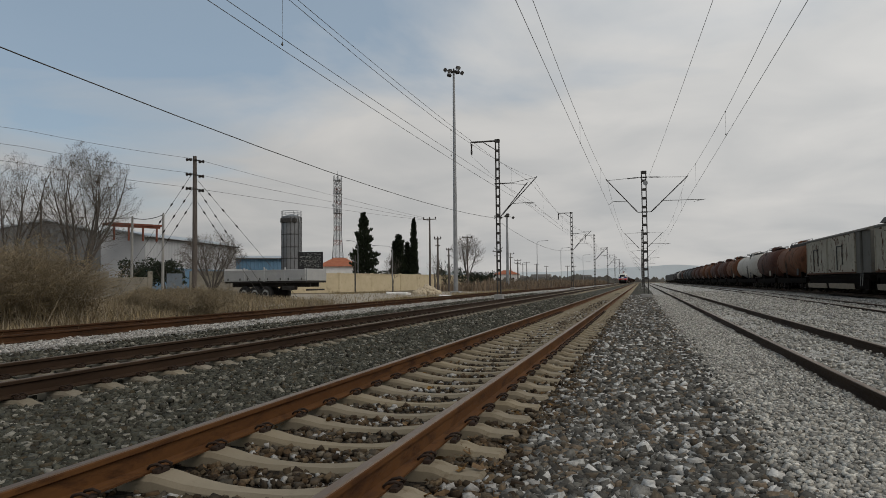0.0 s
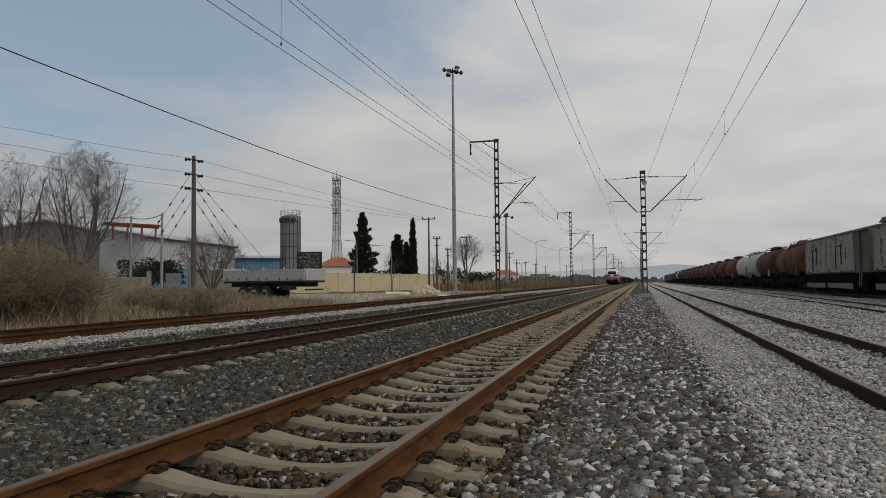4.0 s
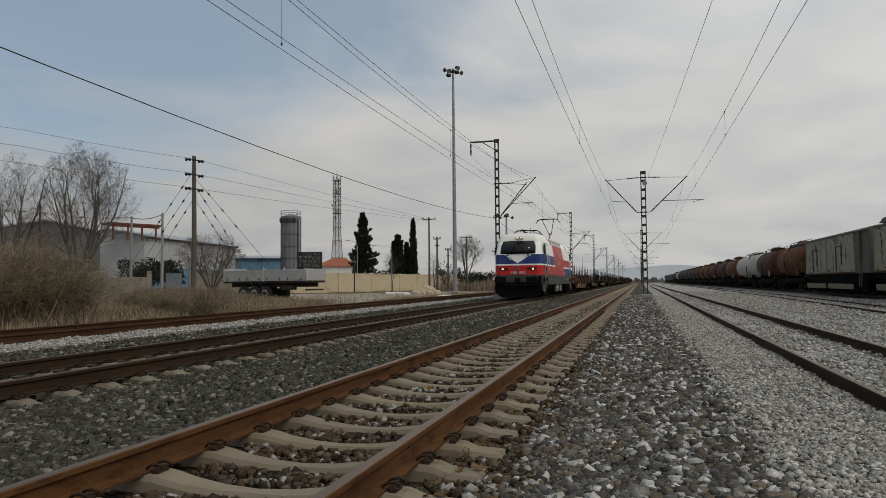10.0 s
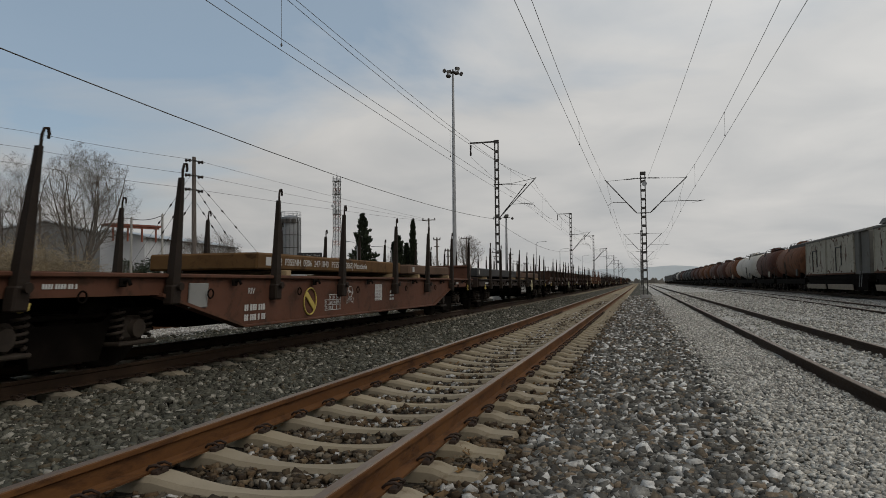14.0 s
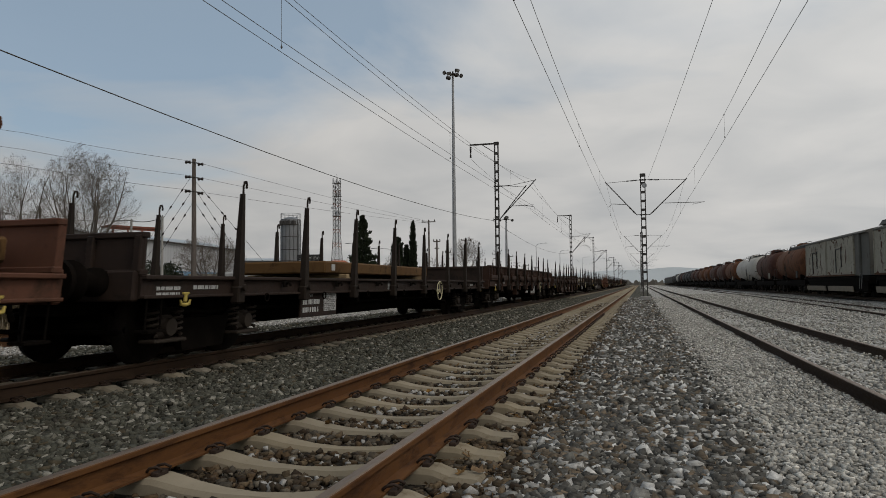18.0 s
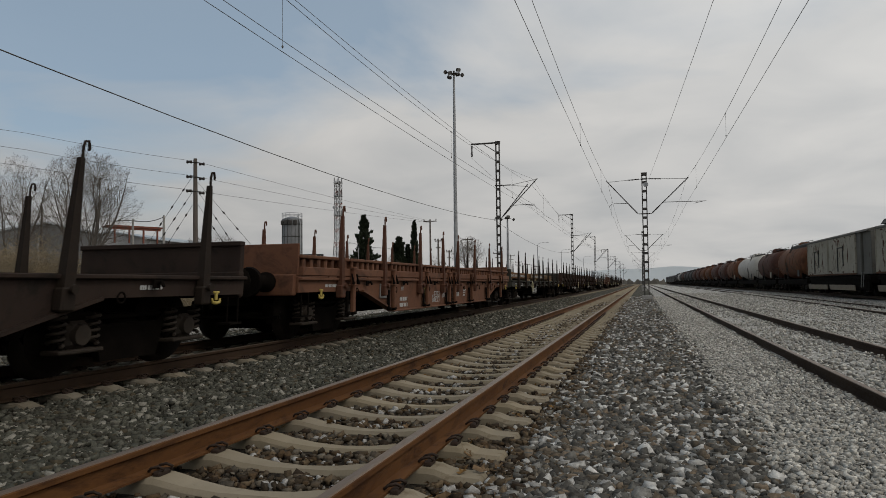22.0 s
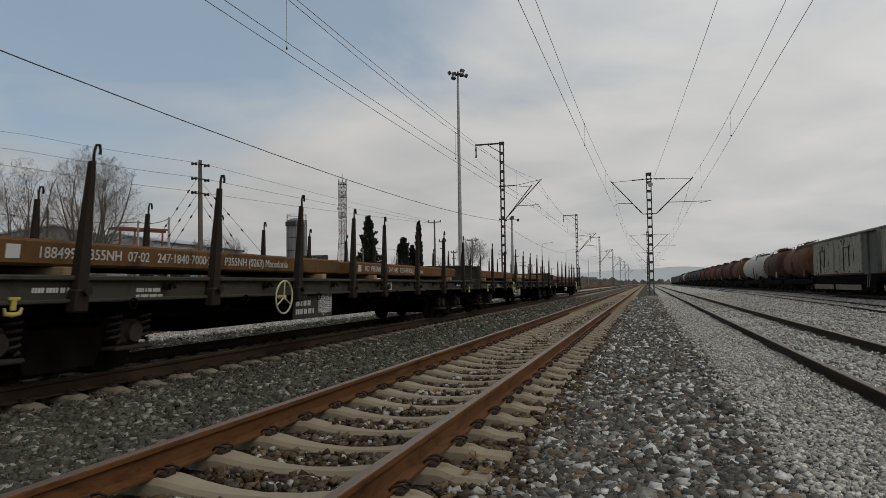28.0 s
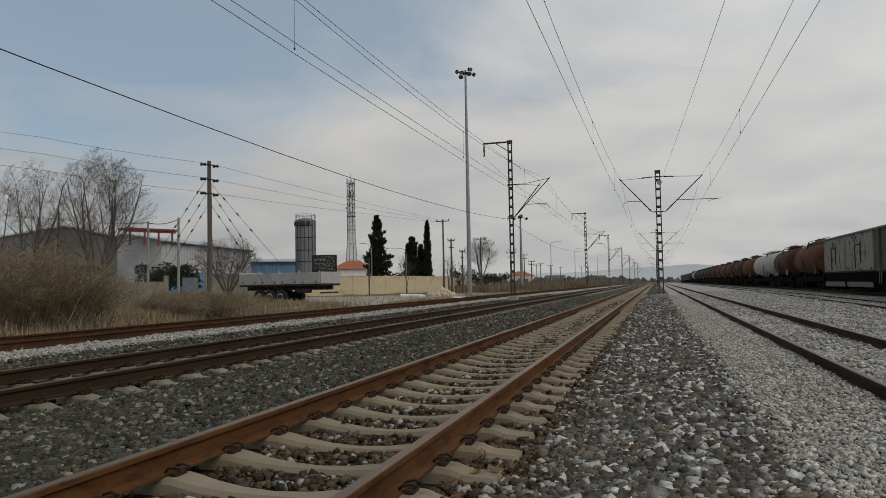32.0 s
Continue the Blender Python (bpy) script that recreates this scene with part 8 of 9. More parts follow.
part("emblem_stroke", ribbon(arc(7.74, 2.66, 0.37, 62, 290, 16, 1.05), 0.15, 1.507), "emblem_blue", loco, "dark mottled emblem ring")
swoop = arc(8.46, 2.86, 0.25, 10, 175, 10) + arc(7.98, 2.60, 0.26, 20, -130, 10, 0.9)
part("emblem_stroke", ribbon(swoop, 0.13, 1.511), "loco_silver", loco, "silver painted emblem stroke")
part("emblem_block", Geo().box((1.507, 8.52, 2.66), (0.012, 0.30, 0.17), 0.004), "emblem_blue", loco, "small dark emblem block")
part("emblem_stroke", ribbon(arc(8.55, 2.52, 0.24, 195, 290, 8, 1.1), 0.17, 1.507), "emblem_blue", loco, "dark mottled emblem foot")
rg_loco = random.Random(9)
for pts, m in ((arc(4.9, 2.0, 0.55, 175, 20, 14, 1.2) , "graffiti"), ([(5.7, 1.55), (5.95, 2.25), (6.7, 2.30), (6.4, 1.75)], "graffiti"), ([(6.9, 1.85), (7.4, 2.15), (7.7, 2.10)], "graffiti"),
               (arc(2.2, 1.75, 0.28, 200, 380, 10), "graffiti"), (arc(0.55, 1.95, 0.25, 180, 380, 10), "graffiti"), ([(0.1, 2.05), (0.3, 2.12), (0.45, 1.75), (0.7, 1.72)], "graffiti"),
               ([(4.0, 1.6), (4.2, 1.95), (4.5, 1.62)], "graffiti"), (arc(3.3, 2.1, 0.5, 200, 330, 10), "graffiti")):
    part("spray_line", ribbon(pts, 0.050, 1.507), m, loco, "dark sprayed line")
    part("spray_line", ribbon([(y + 0.06, z + 0.05) for y, z in pts], 0.022, 1.5065), "lettering", loco, "pale sprayed line")
text_lines(loco, 1.506, 1.75, 2.32, 1, rg_loco, 0.09, 0.35)
for y in (2.6, 3.3, 12.2, 13.4, 14.1):
    text_lines(loco, 1.506, y, 1.36, 2, rg_loco, 0.045, 0.4)
for k in range(6):
    part("number_bar", Geo().box((1.508, 8.05 + k * 0.075, 2.02), (0.008, 0.055, 0.10)), "lettering", loco)

for flip in (0, 1):
    def ys(y):
        return 16.4 - y if flip else y - 0.1
    for s in (-1, 1):
        w = part("cab_window", Geo().add([(s * (lean(z) + 0.012), ys(y), z) for y, z in ((0.34, 2.86), (0.40, 2.80), (0.86, 2.79), (0.90, 3.30), (0.84, 3.36), (0.52, 3.34), (0.33, 3.06))], [(0, 1, 2, 3, 4, 5, 6)]), "glass", loco, "cab side window")
        part("window_seal", Geo().tube([(s * (lean(z) + 0.012), ys(y), z) for y, z in ((0.34, 2.86), (0.40, 2.80), (0.86, 2.79), (0.90, 3.30), (0.84, 3.36), (0.52, 3.34), (0.33, 3.06), (0.34, 2.86))], 0.025, 6), "loco_black", w)
        g = Geo()
        loop = [(1.06, 1.62), (1.06, 3.24), (1.12, 3.32), (1.70, 3.32), (1.76, 3.24), (1.76, 1.62), (1.06, 1.62)]
        d = part("cab_door", Geo().tube([(s * (lean(z) + 0.002), ys(y), z) for y, z in loop], 0.009, 4), "loco_grey", loco, "cab door outline")
        for z in (2.48, 1.90):
            part("door_handle", Geo().cyl((s * 1.485, ys(1.20), z), (s * 1.512, ys(1.20), z), 0.13, n=14).box((s * 1.52, ys(1.14), z), (0.03, 0.14, 0.03)), "loco_black", d)
        for y in (0.98, 1.90):
            part("handrail", Geo().tube([(s * 1.49, ys(y), 1.40), (s * 1.57, ys(y), 1.44), (s * 1.57, ys(y), 2.80), (s * 1.49, ys(y), 2.86)], 0.022, 7), "chrome", loco, "bright handrail")
        part("rain_strip", Geo().tube([(s * 1.455, ys(0.50), 3.43), (s * 1.46, ys(2.0), 3.43)], 0.018, 5), "loco_black", loco)
        part("step_recess", Geo().box((s * 1.47, ys(1.42), 1.30), (0.07, 0.62, 0.22), 0.01), "loco_black", loco)
        part("round_cap", Geo().cyl((s * 1.47, ys(0.33), 1.26), (s * 1.505, ys(0.33), 1.26), 0.14, n=16), "loco_black", loco)
        g = Geo()
        for z in (0.42, 0.66, 0.90):
            g.box((s * 1.38, ys(1.42), z), (0.20, 0.52, 0.03), 0.006)
        g.tube([(s * 1.40, ys(1.16), 1.0), (s * 1.40, ys(1.16), 0.42)], 0.018, 5).tube([(s * 1.40, ys(1.68), 1.0), (s * 1.40, ys(1.68), 0.42)], 0.018, 5)
        part("cab_steps", g, "axle_box", loco)
for s in (-1, 1):
    for k in range(5):
        y0 = 3.50 + k * 1.32
        loop = [(y0, 3.52), (y0 + 1.18, 3.52), (y0 + 1.18, 3.90), (y0, 3.90)]
        def rx(z):
            return 1.43 - (z - 3.5) * 0.52 + 0.01
        v = part("roof_vent", Geo().add([(s * rx(z), y, z) for y, z in loop], [(0, 1, 2, 3)]), "grille", loco, "slanted intake grille")
        part("vent_frame", Geo().tube([(s * (rx(z) + 0.01), y, z) for y, z in loop + loop[:1]], 0.03, 4), "loco_white", v)
    part("vent_box", Geo().prism([(s * 1.42, 3.46), (s * 1.20, 3.93), (s * 0.85, 3.96), (s * 1.2, 3.46)], "y", 3.40, 10.20), "loco_white", loco, "white vent housing")
    loop = [(12.9, 3.52), (13.7, 3.52), (13.7, 3.80), (12.9, 3.80)]
    v = part("roof_vent", Geo().add([(s * rx(z), y, z) for y, z in loop], [(0, 1, 2, 3)]), "grille", loco, "slanted intake grille")
    part("vent_frame", Geo().tube([(s * (rx(z) + 0.01), y, z) for y, z in loop + loop[:1]], 0.03, 4), "loco_white", v)
    for y in (2.9, 5.0, 7.3, 9.6, 12.3):
        part("jacking_cap", Geo().cyl((s * 1.49, y, 1.44), (s * 1.51, y, 1.44), 0.07, n=12), "loco_black", loco)
    part("sole_bar", Geo().box((s * 1.47, 8.45, 1.02), (0.06, 12.0, 0.13), 0.01), "loco_grey", loco)
    part("equipment_box", Geo().box((s * 1.36, 7.5, 0.72), (0.16, 1.25, 0.52), 0.03), "loco_pale_grey", loco, "pale grey equipment box")
    part("equipment_box", Geo().box((s * 1.36, 9.45, 0.72), (0.16, 0.95, 0.52), 0.03), "loco_pale_grey", loco, "pale grey equipment box")
    part("panel_seam", Geo().tube([(s * 1.502, 2.2, 1.60), (s * 1.502, 15.0, 1.60)], 0.006, 4), "loco_grey", loco)
part("transformer", Geo().box((0, 8.45, 0.68), (2.4, 3.6, 0.62), 0.05), "running_gear", loco)
for k in range(3):
    text_bar(loco, 1.445, 7.2 + k * 0.2, 0.74, 0.12, 0.16)

# engine bogies
big_wheel = wheel_geo(0.575).mesh("wheel", M["wheel"])
for y in (3.45, 13.45):
    b = part("bogie", Geo().box((0, 0, 0.72), (2.1, 0.6, 0.34), 0.05), "running_gear", loco, "dark engine bogie", (0, y, 0))
    for s in (-1, 1):
        part("side_frame", Geo().prism([(-1.95, 0.80), (-1.85, 0.98), (-0.7, 0.86), (0.7, 0.86), (1.85, 0.98), (1.95, 0.80), (0.9, 0.60), (0.5, 0.42), (-0.5, 0.42), (-0.9, 0.60)], "x", s * 1.10 - 0.07, s * 1.10 + 0.07), "running_gear", b)
        part("axle", MESH["axle"], "wheel", b, at=(0, s * 1.5, 0.745))
        for q in (-1, 1):
            part("wheel", big_wheel, "wheel", b, at=pose(q * 0.7175, s * 1.5, 0.745, 0, 0, 0 if q > 0 else 180))
        for q in (-1, 1):
            part("axle_box", Geo().box((s * 1.16, q * 1.5, 0.70), (0.20, 0.42, 0.36), 0.06).cyl((s * 1.24, q * 1.5, 0.70), (s * 1.31, q * 1.5, 0.70), 0.15, n=14), "running_gear", b)
            g = Geo()
            g.coil((s * 1.28, q * 0.22, 0), 0.14, 0.036, 0.48, 1.0, 6, 12)
            part("flexicoil_spring", g, "running_gear", b, "heavy coil spring")
            part("damper", Geo().cyl((s * 1.33, q * 0.75, 0.78), (s * 1.33, q * 1.25, 0.84), 0.06, n=10), "axle_box", b, "grimy damper")
            part("bracket", Geo().prism([(q * 1.0 - 0.12, 0.98), (q * 1.0 + 0.12, 0.98), (q * 1.0 + 0.06, 0.55), (q * 1.0 - 0.06, 0.55)], "x", s * 1.36 - 0.03, s * 1.36 + 0.03), "running_gear", b)
        part("spring_plank", Geo().box((s * 1.28, 0, 0.45), (0.36, 0.95, 0.07), 0.02), "running_gear", b)

def cab_hood():
    """The full rounded roof over a cab, higher than the equipment roof behind it."""
    shape = [(1.445, 3.44), (1.405, 3.66), (1.24, 3.92), (1.04, 4.03), (0.6, 4.06), (0.0, 4.075)]
    shape = shape + [(-x, z) for x, z in shape[:-1][::-1]]
    rings = []
    for y, k in ((0.03, 0.10), (0.06, 0.30), (0.12, 0.55), (0.20, 0.76), (0.32, 0.92), (0.55, 1.0), (0.80, 1.0), (2.55, 1.0), (3.05, 0.30)):
        plan = 0.99 + math.sqrt(max(0.09 - (0.32 - min(y, 0.32)) ** 2, 0.0)) + 0.15 * min(max(y - 0.32, 0) / 0.48, 1)
        rings.append([(x * plan / 1.44, y, 3.44 + (z - 3.44) * k) for x, z in shape])
    n = len(shape)
    g = Geo().add([p for r in rings for p in r], [(i * n + k, i * n + k + 1, (i + 1) * n + k + 1, (i + 1) * n + k) for i in range(len(rings) - 1) for k in range(n - 1)], True)
    return g


both_ends("cab_roof", cab_hood, "loco_white", "white rounded cab roof")

# roof gear and pantographs
for y in (2.4, 14.5):
    part("pantograph_base", Geo().box((0, y, 4.10), (1.5, 1.6, 0.07), 0.01), "loco_black", loco)
    for s in (-1, 1):
        for d in (-0.6, 0.6):
            g = Geo()
            rod_insulator(g, (s * 0.65, y + d, 3.95), (s * 0.65, y + d, 4.12), 0.075)
            part("insulator", g, "insulator", loco)


def panto(y, up):
    foot = y - 0.1 if up else y + 0.55
    p = part("pantograph", Geo().cyl((-0.5, foot, 4.20), (0.5, foot, 4.20), 0.06, n=8), "loco_black", loco, "raised pantograph" if up else "folded pantograph")
    if up:
        knee, head = Vector((0, y + 1.0, 4.98)), Vector((0, y - 0.35, 6.02))
    else:
        knee, head = Vector((0, y - 1.0, 4.32)), Vector((0, y + 0.9, 4.38))
    part("lower_arm", Geo().tube([(0, foot, 4.20), knee], [0.06, 0.05], 8), "red_arm", p, "red lower arm")
    part("upper_arm", Geo().tube([knee + Vector((-0.10, 0, 0)), head + Vector((-0.45, 0, 0))], 0.028, 6).tube([knee + Vector((0.10, 0, 0)), head + Vector((0.45, 0, 0))], 0.028, 6).tube([knee + Vector((-0.12, 0, 0)), knee + Vector((0.12, 0, 0))], 0.05, 6), "loco_black", p)
    for d in (-0.2, 0.2):
        part("contact_strip", Geo().tube([head + Vector((-0.95, d, -0.25)), head + Vector((-0.75, d, -0.02)), head + Vector((-0.6, d, 0.05)), head + Vector((0.6, d, 0.05)), head + Vector((0.75, d, -0.02)), head + Vector((0.95, d, -0.25))], 0.024, 6), "loco_black", p)
    part("head_frame", Geo().tube([head + Vector((-0.45, -0.2, 0.02)), head + Vector((-0.45, 0.2, 0.02))], 0.02, 5).tube([head + Vector((0.45, -0.2, 0.02)), head + Vector((0.45, 0.2, 0.02))], 0.02, 5), "loco_black", p)


panto(2.5, False)
panto(14.3, True)
for y, x in ((5.1, 0.5), (5.5, -0.4), (6.2, 0.2), (11.8, 0.3)):
    g = Geo()
    rod_insulator(g, (x, y, 3.98), (x, y, 4.35), 0.11)
    part("roof_insulator", g, "insulator", loco)
part("roof_cable", Geo().tube([(0.2, 2.9, 4.2), (0.3, 4.2, 4.34), (0.5, 5.1, 4.36), (-0.4, 5.5, 4.36), (0.2, 6.2, 4.36), (0.3, 11.8, 4.36), (0, 13.4, 4.2)], 0.022, 5), "wire", loco)
part("roof_hatch", Geo().box((0, 7.6, 4.01), (1.3, 2.4, 0.06), 0.02).box((0, 10.4, 4.01), (1.3, 2.2, 0.06), 0.02), "loco_white", loco)
part("horn", Geo().cyl((0.35, 1.1, 4.06), (0.35, 0.75, 4.06), 0.05, 0.09, 10), "loco_black", loco)
part("aerial", Geo().tube([(0.5, 1.5, 3.95), (0.5, 1.55, 4.45)], 0.02, 5), "loco_pale_grey", loco)

# ---- the wagons in their order: kind, length, paint, slabs, and fittings ----
CHALK = ["188499  P355NH  07·02   247·1840·7000·230   P355NH (0263) Macedonia", "022  P355NH  0306  247·1840   P355NH (0263) Macedonia", "188503  P355NH  07·02   247·1840", "247·1840·7000·230   P355NH"]
MIDDLES = [27.68, 47.94, 68.12, 87.9, 107.45, 127.0, 146.5, 165.85, 185.37, 205.25, 224.84, 244.9, 265.6, 285.2, 304.7, 324.05, 343.75, 363.3, 382.9, 402.31, 421.88, 441.65]
MARKS = dict(belly=(0.65, 3.05, 5.4, 7.6), panel=(0.65, 3.05, 5.35, 7.4), flat=(1.2, 3.5, 5.6, 7.6), ribbed=(-7.9, -5.67, -3.6, -1.45, 1.2, 3.4, 5.55, 7.85), belly_ribbed=(0.8, 3.0, 5.6, 7.9))
WIDE, OLIVE = (1.5, 4.0, 6.5, 8.7), (0.87, 3.1, 5.4, 7.65)


def lying(a, b, material, thick, chalk=""):
    """A slab from a to b metres along its wagon."""
    return ((a + b) / 2, b - a, material, thick, chalk)


ROWS = [
    ("belly", "wagon_faded", [lying(-7.6, 0.95, "slab_ochre", 0.24)], dict(plate_at=-3.95, endboard=0.5, rear_paint="slab_grey")),
    ("belly", "wagon_brown", [lying(-6.6, 1.1, "slab_ochre", 0.26), lying(2.6, 7.4, "slab_brown", 0.26)], dict(endboard=0.5, plate_at=-3.2, marks=(-7.8, -2.98, -0.7, 0.65, 3.05, 5.4, 7.6))),
    ("belly", "wagon_red", [lying(-3.8, 3.2, "slab_ochre", 0.28, CHALK[1]), lying(3.9, 7.9, "slab_brown", 0.26)], dict(endboard=0.45, plate_at=-2.7, marks=WIDE)),
    ("flat", "wagon_dark", [lying(-7.8, 0.8, "slab_grey", 0.32), lying(1.6, 8.4, "slab_brown", 0.28)], dict(wheel="cream", wheel_at=2.3)),
    ("panel", "wagon_brown", [], dict(wheel="cream", wheel_at=2.3, plate_at=-4.6, slide=-0.14)),
    ("panel", "wagon_brown", [], dict(wheel="cream", wheel_at=2.3, plate_at=-4.6, slide=-0.14)),
    ("flat", "wagon_red", [lying(-3.9, 2.7, "slab_ochre", 0.27, CHALK[3]), lying(3.4, 8.4, "slab_ochre", 0.26)], dict(wheel="cream", wheel_at=2.2, plate_at=-4.7, endboard=0.55, tone="wagon_red", slide=0.4)),
    ("flat", "wagon_dark", [lying(-3.8, 3.0, "slab_ochre", 0.25)], dict(wheel="cream", wheel_at=2.4, plate_at=-4.8, endboard=0.5, slide=0.42)),
    ("ribbed", "wagon_brown", [], dict(wheel="cream", wheel_at=3.6, plate_at=1.85)),
    ("belly_ribbed", "wagon_brown", [], dict(plate_at=-2.1, slide=-0.13)),
    ("flat", "wagon_dark", [lying(-6.0, 3.45, "slab_ochre", 0.27, CHALK[0])], dict(endboard=0.5, plate_at=-4.8, wheel="cream", wheel_at=-2.4, marks=(1.0, 3.1, 5.25, 7.6))),
    ("belly", "wagon_dark", [lying(-6.0, 3.2, "slab_ochre", 0.25)], dict(endboard=0.5, marks=(1.5, 3.9, 6.25, 8.5), plate_at=-2.7)),
    ("belly_ribbed", "wagon_orange", [], dict(plate_at=-2.3)),
    ("flat", "wagon_olive", [lying(-8.42, -1.45, "slab_rust", 0.30, CHALK[0]), lying(-1.0, 8.2, "slab_ochre", 0.27, CHALK[1])], dict(wheel="cream", wheel_at=-3.95, plate_at=-2.2, endboard=0.5, marks=(-7.75, -5.5, -3.2, -0.97, 0.77, 3.0, 5.3, 7.55))),
    ("ribbed", "wagon_brown", [], dict(wheel="cream", wheel_at=3.55, plate_at=1.85)),
    ("ribbed", "wagon_brown", [], dict(wheel="cream", wheel_at=-3.6, plate_at=-2.2, turned=True, slide=0.08)),
    ("flat", "wagon_dark", [lying(-4.0, 4.6, "slab_brown", 0.28), lying(5.0, 8.6, "slab_grey", 0.30)], dict(wheel="cream", wheel_at=2.3)),
    ("flat", "wagon_red", [lying(-7.4, 1.4, "slab_rust", 0.28, CHALK[1]), lying(2.2, 8.2, "slab_grey", 0.34)], dict(wheel="cream", wheel_at=2.3, tone="wagon_red")),
    ("flat", "wagon_olive", [lying(-7.4, 1.4, "slab_ochre", 0.28, CHALK[0]), lying(2.2, 8.3, "slab_grey", 0.34)], dict(wheel="cream", wheel_at=3.7, endboard=0.5, marks=OLIVE, plate_at=-2.3)),
    ("flat", "wagon_olive", [lying(-8.4, -0.45, "slab_ochre", 0.28, CHALK[0]), lying(0.2, 8.4, "slab_rust", 0.28, CHALK[1])], dict(wheel="cream", wheel_at=-3.66, plate_at=-2.3, endboard=0.5, marks=OLIVE)),
    ("flat", "wagon_olive", [lying(-8.2, -1.2, "slab_rust", 0.29), lying(-0.7, 8.5, "slab_rust", 0.26, CHALK[2])], dict(wheel="cream", wheel_at=-3.77, plate_at=-2.03, endboard=0.5, marks=OLIVE)),
    ("flat", "wagon_olive", [lying(-8.3, -0.3, "slab_rust", 0.28, CHALK[3]), lying(0.2, 8.5, "slab_rust", 0.25)], dict(wheel="cream", wheel_at=3.93, plate_at=-2.3, endboard=0.4, marks=OLIVE, slide=-0.17)),
]
for k, ((kind, paint, slabs, more), mid) in enumerate(zip(ROWS, MIDDLES)):
    before = mid - (MIDDLES[k - 1] if k else mid - 19.8)
    after = (MIDDLES[k + 1] if k + 1 < len(MIDDLES) else mid + 19.6) - mid
    more = dict(more)
    tone = more.pop("tone", {"wagon_faded": "wagon_red", "wagon_orange": "wagon_red"}.get(paint, "stake_paint"))
    more.setdefault("marks", MARKS[kind])
    goods_wagon(kind, (before + after) / 2, paint, mid, slabs, 500 + k, stake_paint=tone, **more)

# ---- sleepers, clips and loose stone ----
FIRST_SLEEPER = 3.64


def lay_sleepers(track, cx, mesh, clip, y0, y1, far, first, z=0.0):
    k = 0
    y = first - 0.6 * int((first - y0) / 0.6)
    rg = random.Random(int(abs(cx) * 100))
    rest = []
    while y < far:
        if y < y1:
            s = part("sleeper", mesh, "concrete", track, at=pose(cx + rg.uniform(-0.01, 0.01), y + rg.uniform(-0.01, 0.01), z - 0.004, 0, 0, rg.uniform(-0.5, 0.5)))
            if clip and y < 26:
                for q in (-0.7535, 0.7535):
                    part("rail_clip", clip_mesh, "clip", s, at=(q, 0, 0.004))
        else:
            rest.append(y)
        y += 0.6
    return rest


def joined_sleepers(track, cx, ys, material, label, z=0.0):
    g = sleeper_geo()
    v, f = np.array(g.v), g.f
    quads = np.array([q for q in f if len(q) == 4])
    pts = np.concatenate([v + (cx, y, z) for y in ys])
    faces = np.concatenate([quads + len(v) * k for k in range(len(ys))])
    ob = new("sleeper_row", raw_mesh("sleeper_row", pts, faces, M[material]))
    ob.parent = track
    tagged(ob, label, kind="stuff")


rest = lay_sleepers(near_track, NEAR_X, sleeper_mesh, True, 1.0, 70.0, 330.0, FIRST_SLEEPER)
joined_sleepers(near_track, NEAR_X, rest + [FIRST_SLEEPER - 0.6 * k for k in range(5, 100)], "concrete", "distant row of concrete sleepers")
rest = lay_sleepers(left_track, LEFT_X, left_sleeper_mesh, True, 2.0, 70.0, 330.0, 5.70, -0.016)
joined_sleepers(left_track, LEFT_X, rest + [5.70 - 0.6 * k for k in range(7, 100)], "old_sleeper", "distant row of concrete sleepers")
plank_mesh = Geo().box((0, 0, -0.09), (2.5, 0.24, 0.16), 0.012).mesh("sleeper", M["old_sleeper"])
rest = lay_sleepers(old_track, OLD_X, plank_mesh, False, 8.0, 60.0, 60.0, 9.0, -0.04)

CORNERS = np.array([(x, y, z) for x in (-1, 1) for y in (-1, 1) for z in (-1, 1)], float)
BOX_FACES = np.array([(0, 1, 3), (0, 3, 2), (4, 6, 7), (4, 7, 5), (0, 4, 5), (0, 5, 1), (2, 3, 7), (2, 7, 6), (0, 2, 6), (0, 6, 4), (1, 5, 7), (1, 7, 3)])


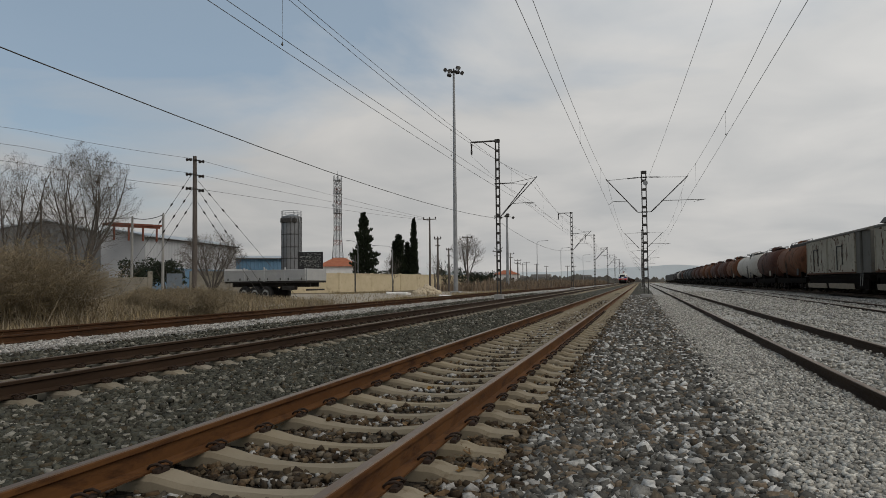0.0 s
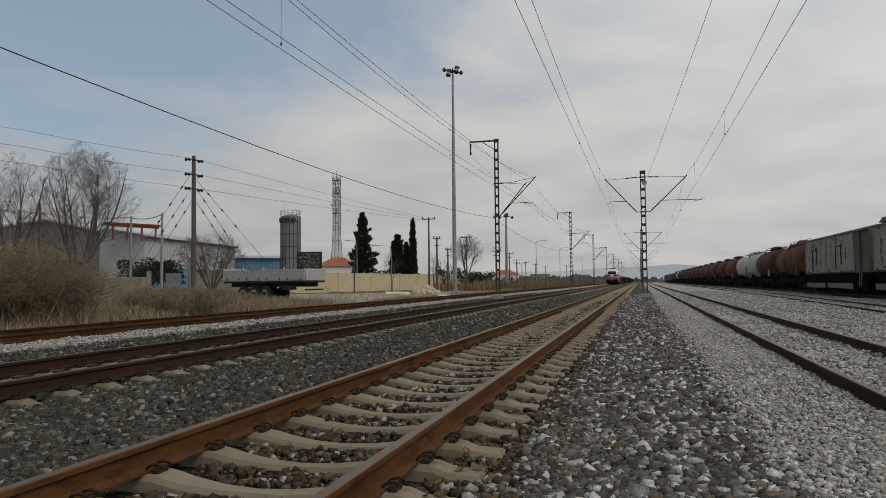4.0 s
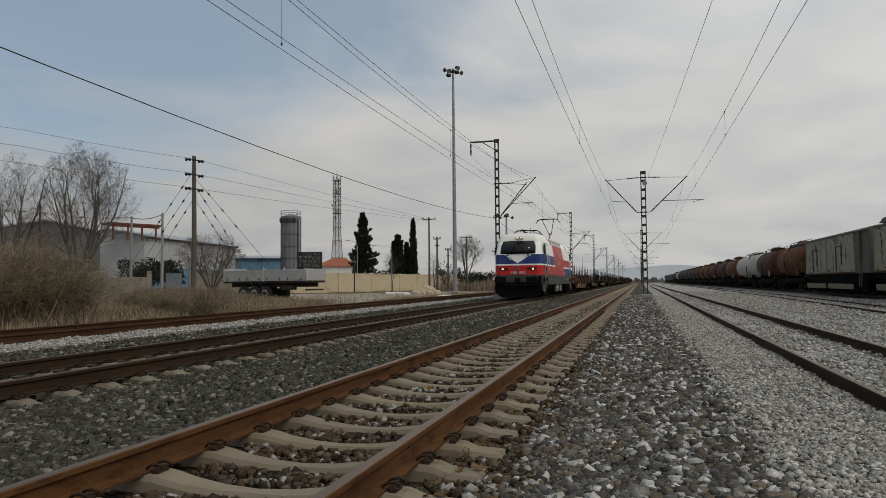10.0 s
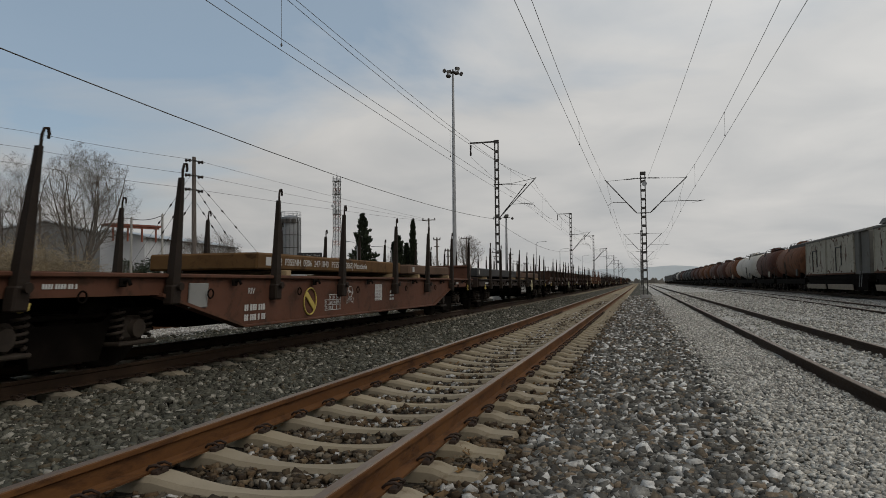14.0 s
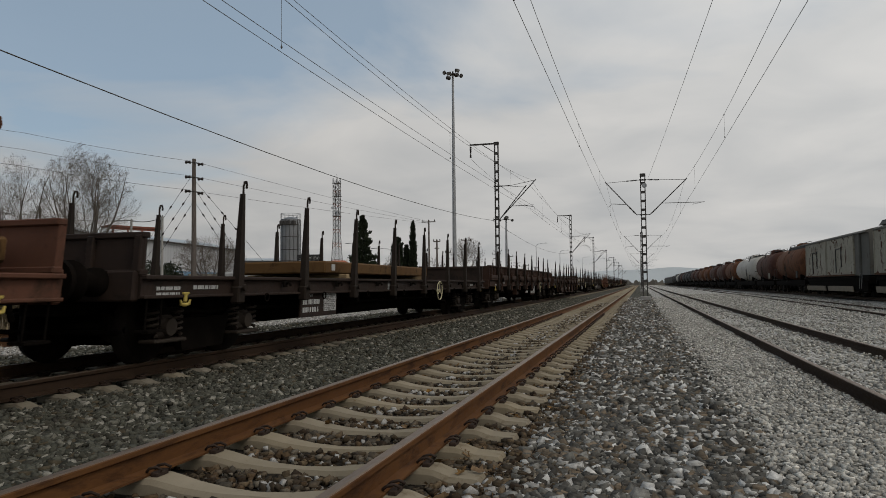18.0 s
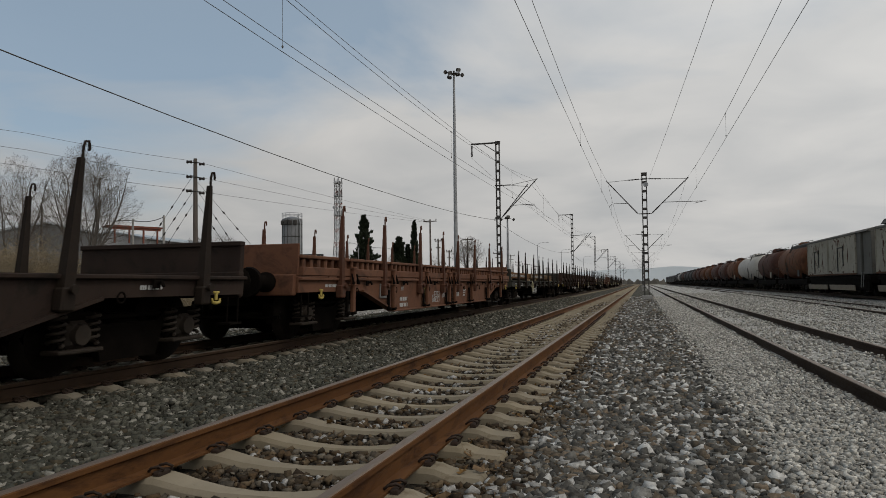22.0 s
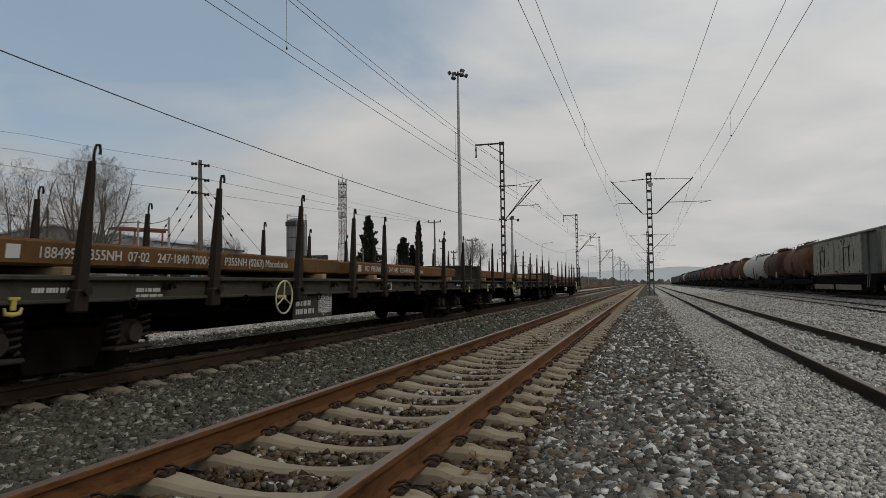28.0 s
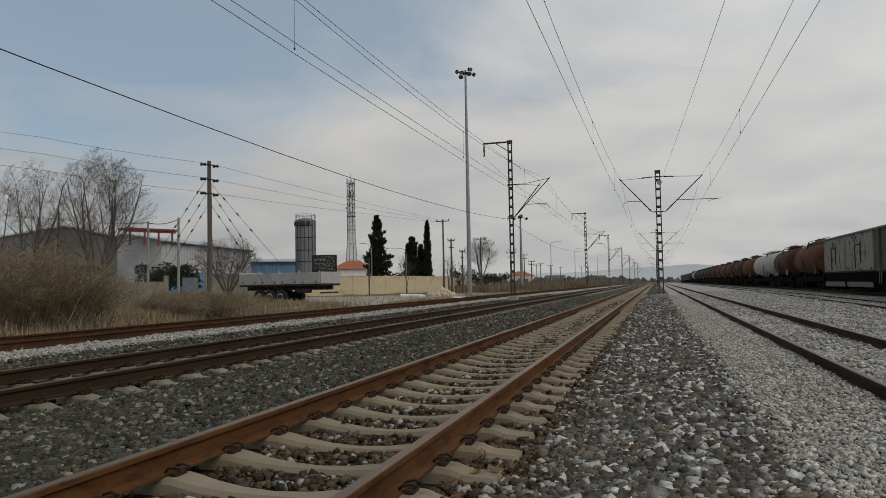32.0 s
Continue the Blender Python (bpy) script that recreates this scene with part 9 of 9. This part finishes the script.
def stones(name, label, x0, x1, y0, y1, count, size, material, z, seed, avoid=(), edge=0.0, heap=0.0):
    """Angular broken stones, thicker on the ground where the camera stands near."""
    rs = np.random.RandomState(seed)
    y = y0 * (y1 / y0) ** rs.rand(count)
    x = x0 + (x1 - x0) * rs.rand(count)
    if edge:
        x = x + edge * rs.randn(count)
    keep = np.ones(count, bool)
    for cx, first, half_l, half_w in avoid:
        off = np.abs((y - first + 0.3) % 0.6 - 0.3)
        keep &= ~((off < half_w) & (np.abs(x - cx) < half_l))
        for q in (-0.7535, 0.7535):
            keep &= np.abs(x - cx - q) > 0.085
    x, y = x[keep], y[keep]
    n = len(x)
    s = size * (0.55 + 0.9 * rs.rand(n) ** 1.6) * (1 + np.clip(y - 8, 0, 60) / 60)
    shape = CORNERS[None] * (0.55 + 0.45 * rs.rand(n, 1, 3)) * (1 + 0.62 * (rs.rand(n, 8, 3) - 0.5)) * np.array([0.56, 0.48, 0.32])
    turn, tilt, way = rs.rand(n) * 6.283, np.abs(rs.randn(n)) * 0.60, rs.rand(n) * 6.283
    q = np.stack([np.cos(turn / 2) * np.cos(tilt / 2), np.sin(tilt / 2) * np.cos(way), np.sin(tilt / 2) * np.sin(way), np.sin(turn / 2) * np.cos(tilt / 2)], 1)
    w, a, b, c = q.T
    R = np.stack([1 - 2 * (b * b + c * c), 2 * (a * b - c * w), 2 * (a * c + b * w), 2 * (a * b + c * w), 1 - 2 * (a * a + c * c), 2 * (b * c - a * w),
                  2 * (a * c - b * w), 2 * (b * c + a * w), 1 - 2 * (a * a + b * b)], 1).reshape(n, 3, 3)
    pts = np.einsum("nij,nkj->nki", R, shape) * s[:, None, None]
    h = z + 0.032 * rs.rand(n) + (heap * np.array([noise.noise((p * 1.3, r * 1.3, seed)) for p, r in zip(x, y)]) if heap else 0)
    pts += np.stack([x, y, h], 1)[:, None, :]
    faces = (BOX_FACES[None] + 8 * np.arange(n)[:, None, None]).reshape(-1, 3)
    ob = new(name, raw_mesh(name, pts.reshape(-1, 3), faces, M[material]))
    return tagged(ob, label, "ballast", kind="stuff")


near_gap = [(NEAR_X, FIRST_SLEEPER, 1.26, 0.135)]
left_gap = [(LEFT_X, 5.70, 1.06, 0.13)]
stones("ballast_stones", "brown soiled ballast stones between rusty rails", -3.45, -0.85, 2.8, 45, 20000, 0.050, "brown_stone", -0.100, 1, near_gap)
stones("ballast_stones", "grey and pale broken ballast stones beside the track", -0.75, 0.80, 2.8, 60, 31000, 0.060, "mixed_stone", -0.085, 2, near_gap, 0.08, 0.03)
stones("ballast_stones", "earthy brown ballast stones along the sleeper ends", -1.0, -0.55, 2.8, 50, 5500, 0.052, "brown_stone", -0.090, 12, near_gap, 0.10, 0.02)
stones("ballast_stones", "pale crushed stone of the yard", 0.84, 2.05, 3.8, 60, 38000, 0.034, "pale_stone", -0.068, 3, [(RIGHT_X, 8.0, 0.0, 0.0)], 0.10, 0.02)
stones("ballast_stones", "pale crushed stone around the yard rails", 2.0, 12.4, 7.0, 80, 30000, 0.042, "pale_stone", -0.072, 4, [(RIGHT_X, 8.0, 0.0, 0.0)], 0.0, 0.03)
stones("ballast_stones", "dark grey ballast stones between two tracks", -5.75, -3.3, 3.0, 60, 36000, 0.056, "dark_stone", -0.090, 5, near_gap, 0.05, 0.03)
stones("ballast_stones", "dark ballast stones of the main track", -8.25, -5.6, 4.0, 60, 13000, 0.056, "dark_stone", -0.088, 6, left_gap)
stones("ballast_stones", "dark ballast stones beyond the main track", -10.8, -8.1, 6.0, 70, 13000, 0.060, "dark_stone", -0.085, 7, (), 0.1, 0.05)
stones("gravel_stones", "white gravel stones beside the old siding", -12.2, -10.65, 7.0, 90, 14000, 0.044, "white_stone", -0.03, 8, (), 0.06, 0.03)
leaf_rng = random.Random(4)
leaf_me = []
for k in range(6):
    pts, n = [], 11
    bend = leaf_rng.uniform(4, 11)
    for i in range(n):
        a = 2 * math.pi * i / n
        r = 0.05 * (leaf_rng.uniform(0.85, 1.15) if i % 2 == 0 else leaf_rng.uniform(0.5, 0.72)) * (0.75 + 0.25 * math.cos(a))
        x, y = r * math.cos(a), r * math.sin(a) * 0.8
        pts.append((x, y, bend * y * y + leaf_rng.uniform(-0.004, 0.01)))
    pts.append((0, 0, 0))
    g = Geo().add(pts, [(i, (i + 1) % n, n) for i in range(n)]).tube([(-0.035, 0, 0.002), (-0.065, 0.008, 0.006)], 0.0015, 3)
    leaf_me.append(g.mesh("dry_leaf", M["leaf"]))
for k in range(110):
    x = leaf_rng.choice((leaf_rng.uniform(-2.85, -1.5), leaf_rng.gauss(-1.28, 0.10), leaf_rng.uniform(-1.2, -0.6), leaf_rng.gauss(-3.05, 0.12), leaf_rng.gauss(-2.78, 0.08)))
    y = 3.2 + 9 * leaf_rng.random() ** 1.6
    low = abs((y - FIRST_SLEEPER + 0.3) % 0.6 - 0.3) > 0.14
    ob = part("dry_leaf", leaf_me[k % 6], "leaf", None, "", pose(x, y, -0.052 if low else -0.028, leaf_rng.uniform(-30, 30), leaf_rng.uniform(-30, 30), leaf_rng.uniform(0, 360)))
    ob.scale = [leaf_rng.uniform(0.6, 1.35)] * 3
    tagged(ob, "curled brown dry leaf lying on ballast", "leaf", "dry leaves")


# ---- what moves ----


def motions():
    """The train runs towards and past the camera at an even pace."""
    for ob, s in TRAIN:
        x, _, z = ob.location
        rows = [(t, pose(x, FRONT + s - SPEED * (t - AT), z)) for t in (0.0, 8.0, 16.0, 24.0, 32.0)]
        walk(ob, rows)


motions()
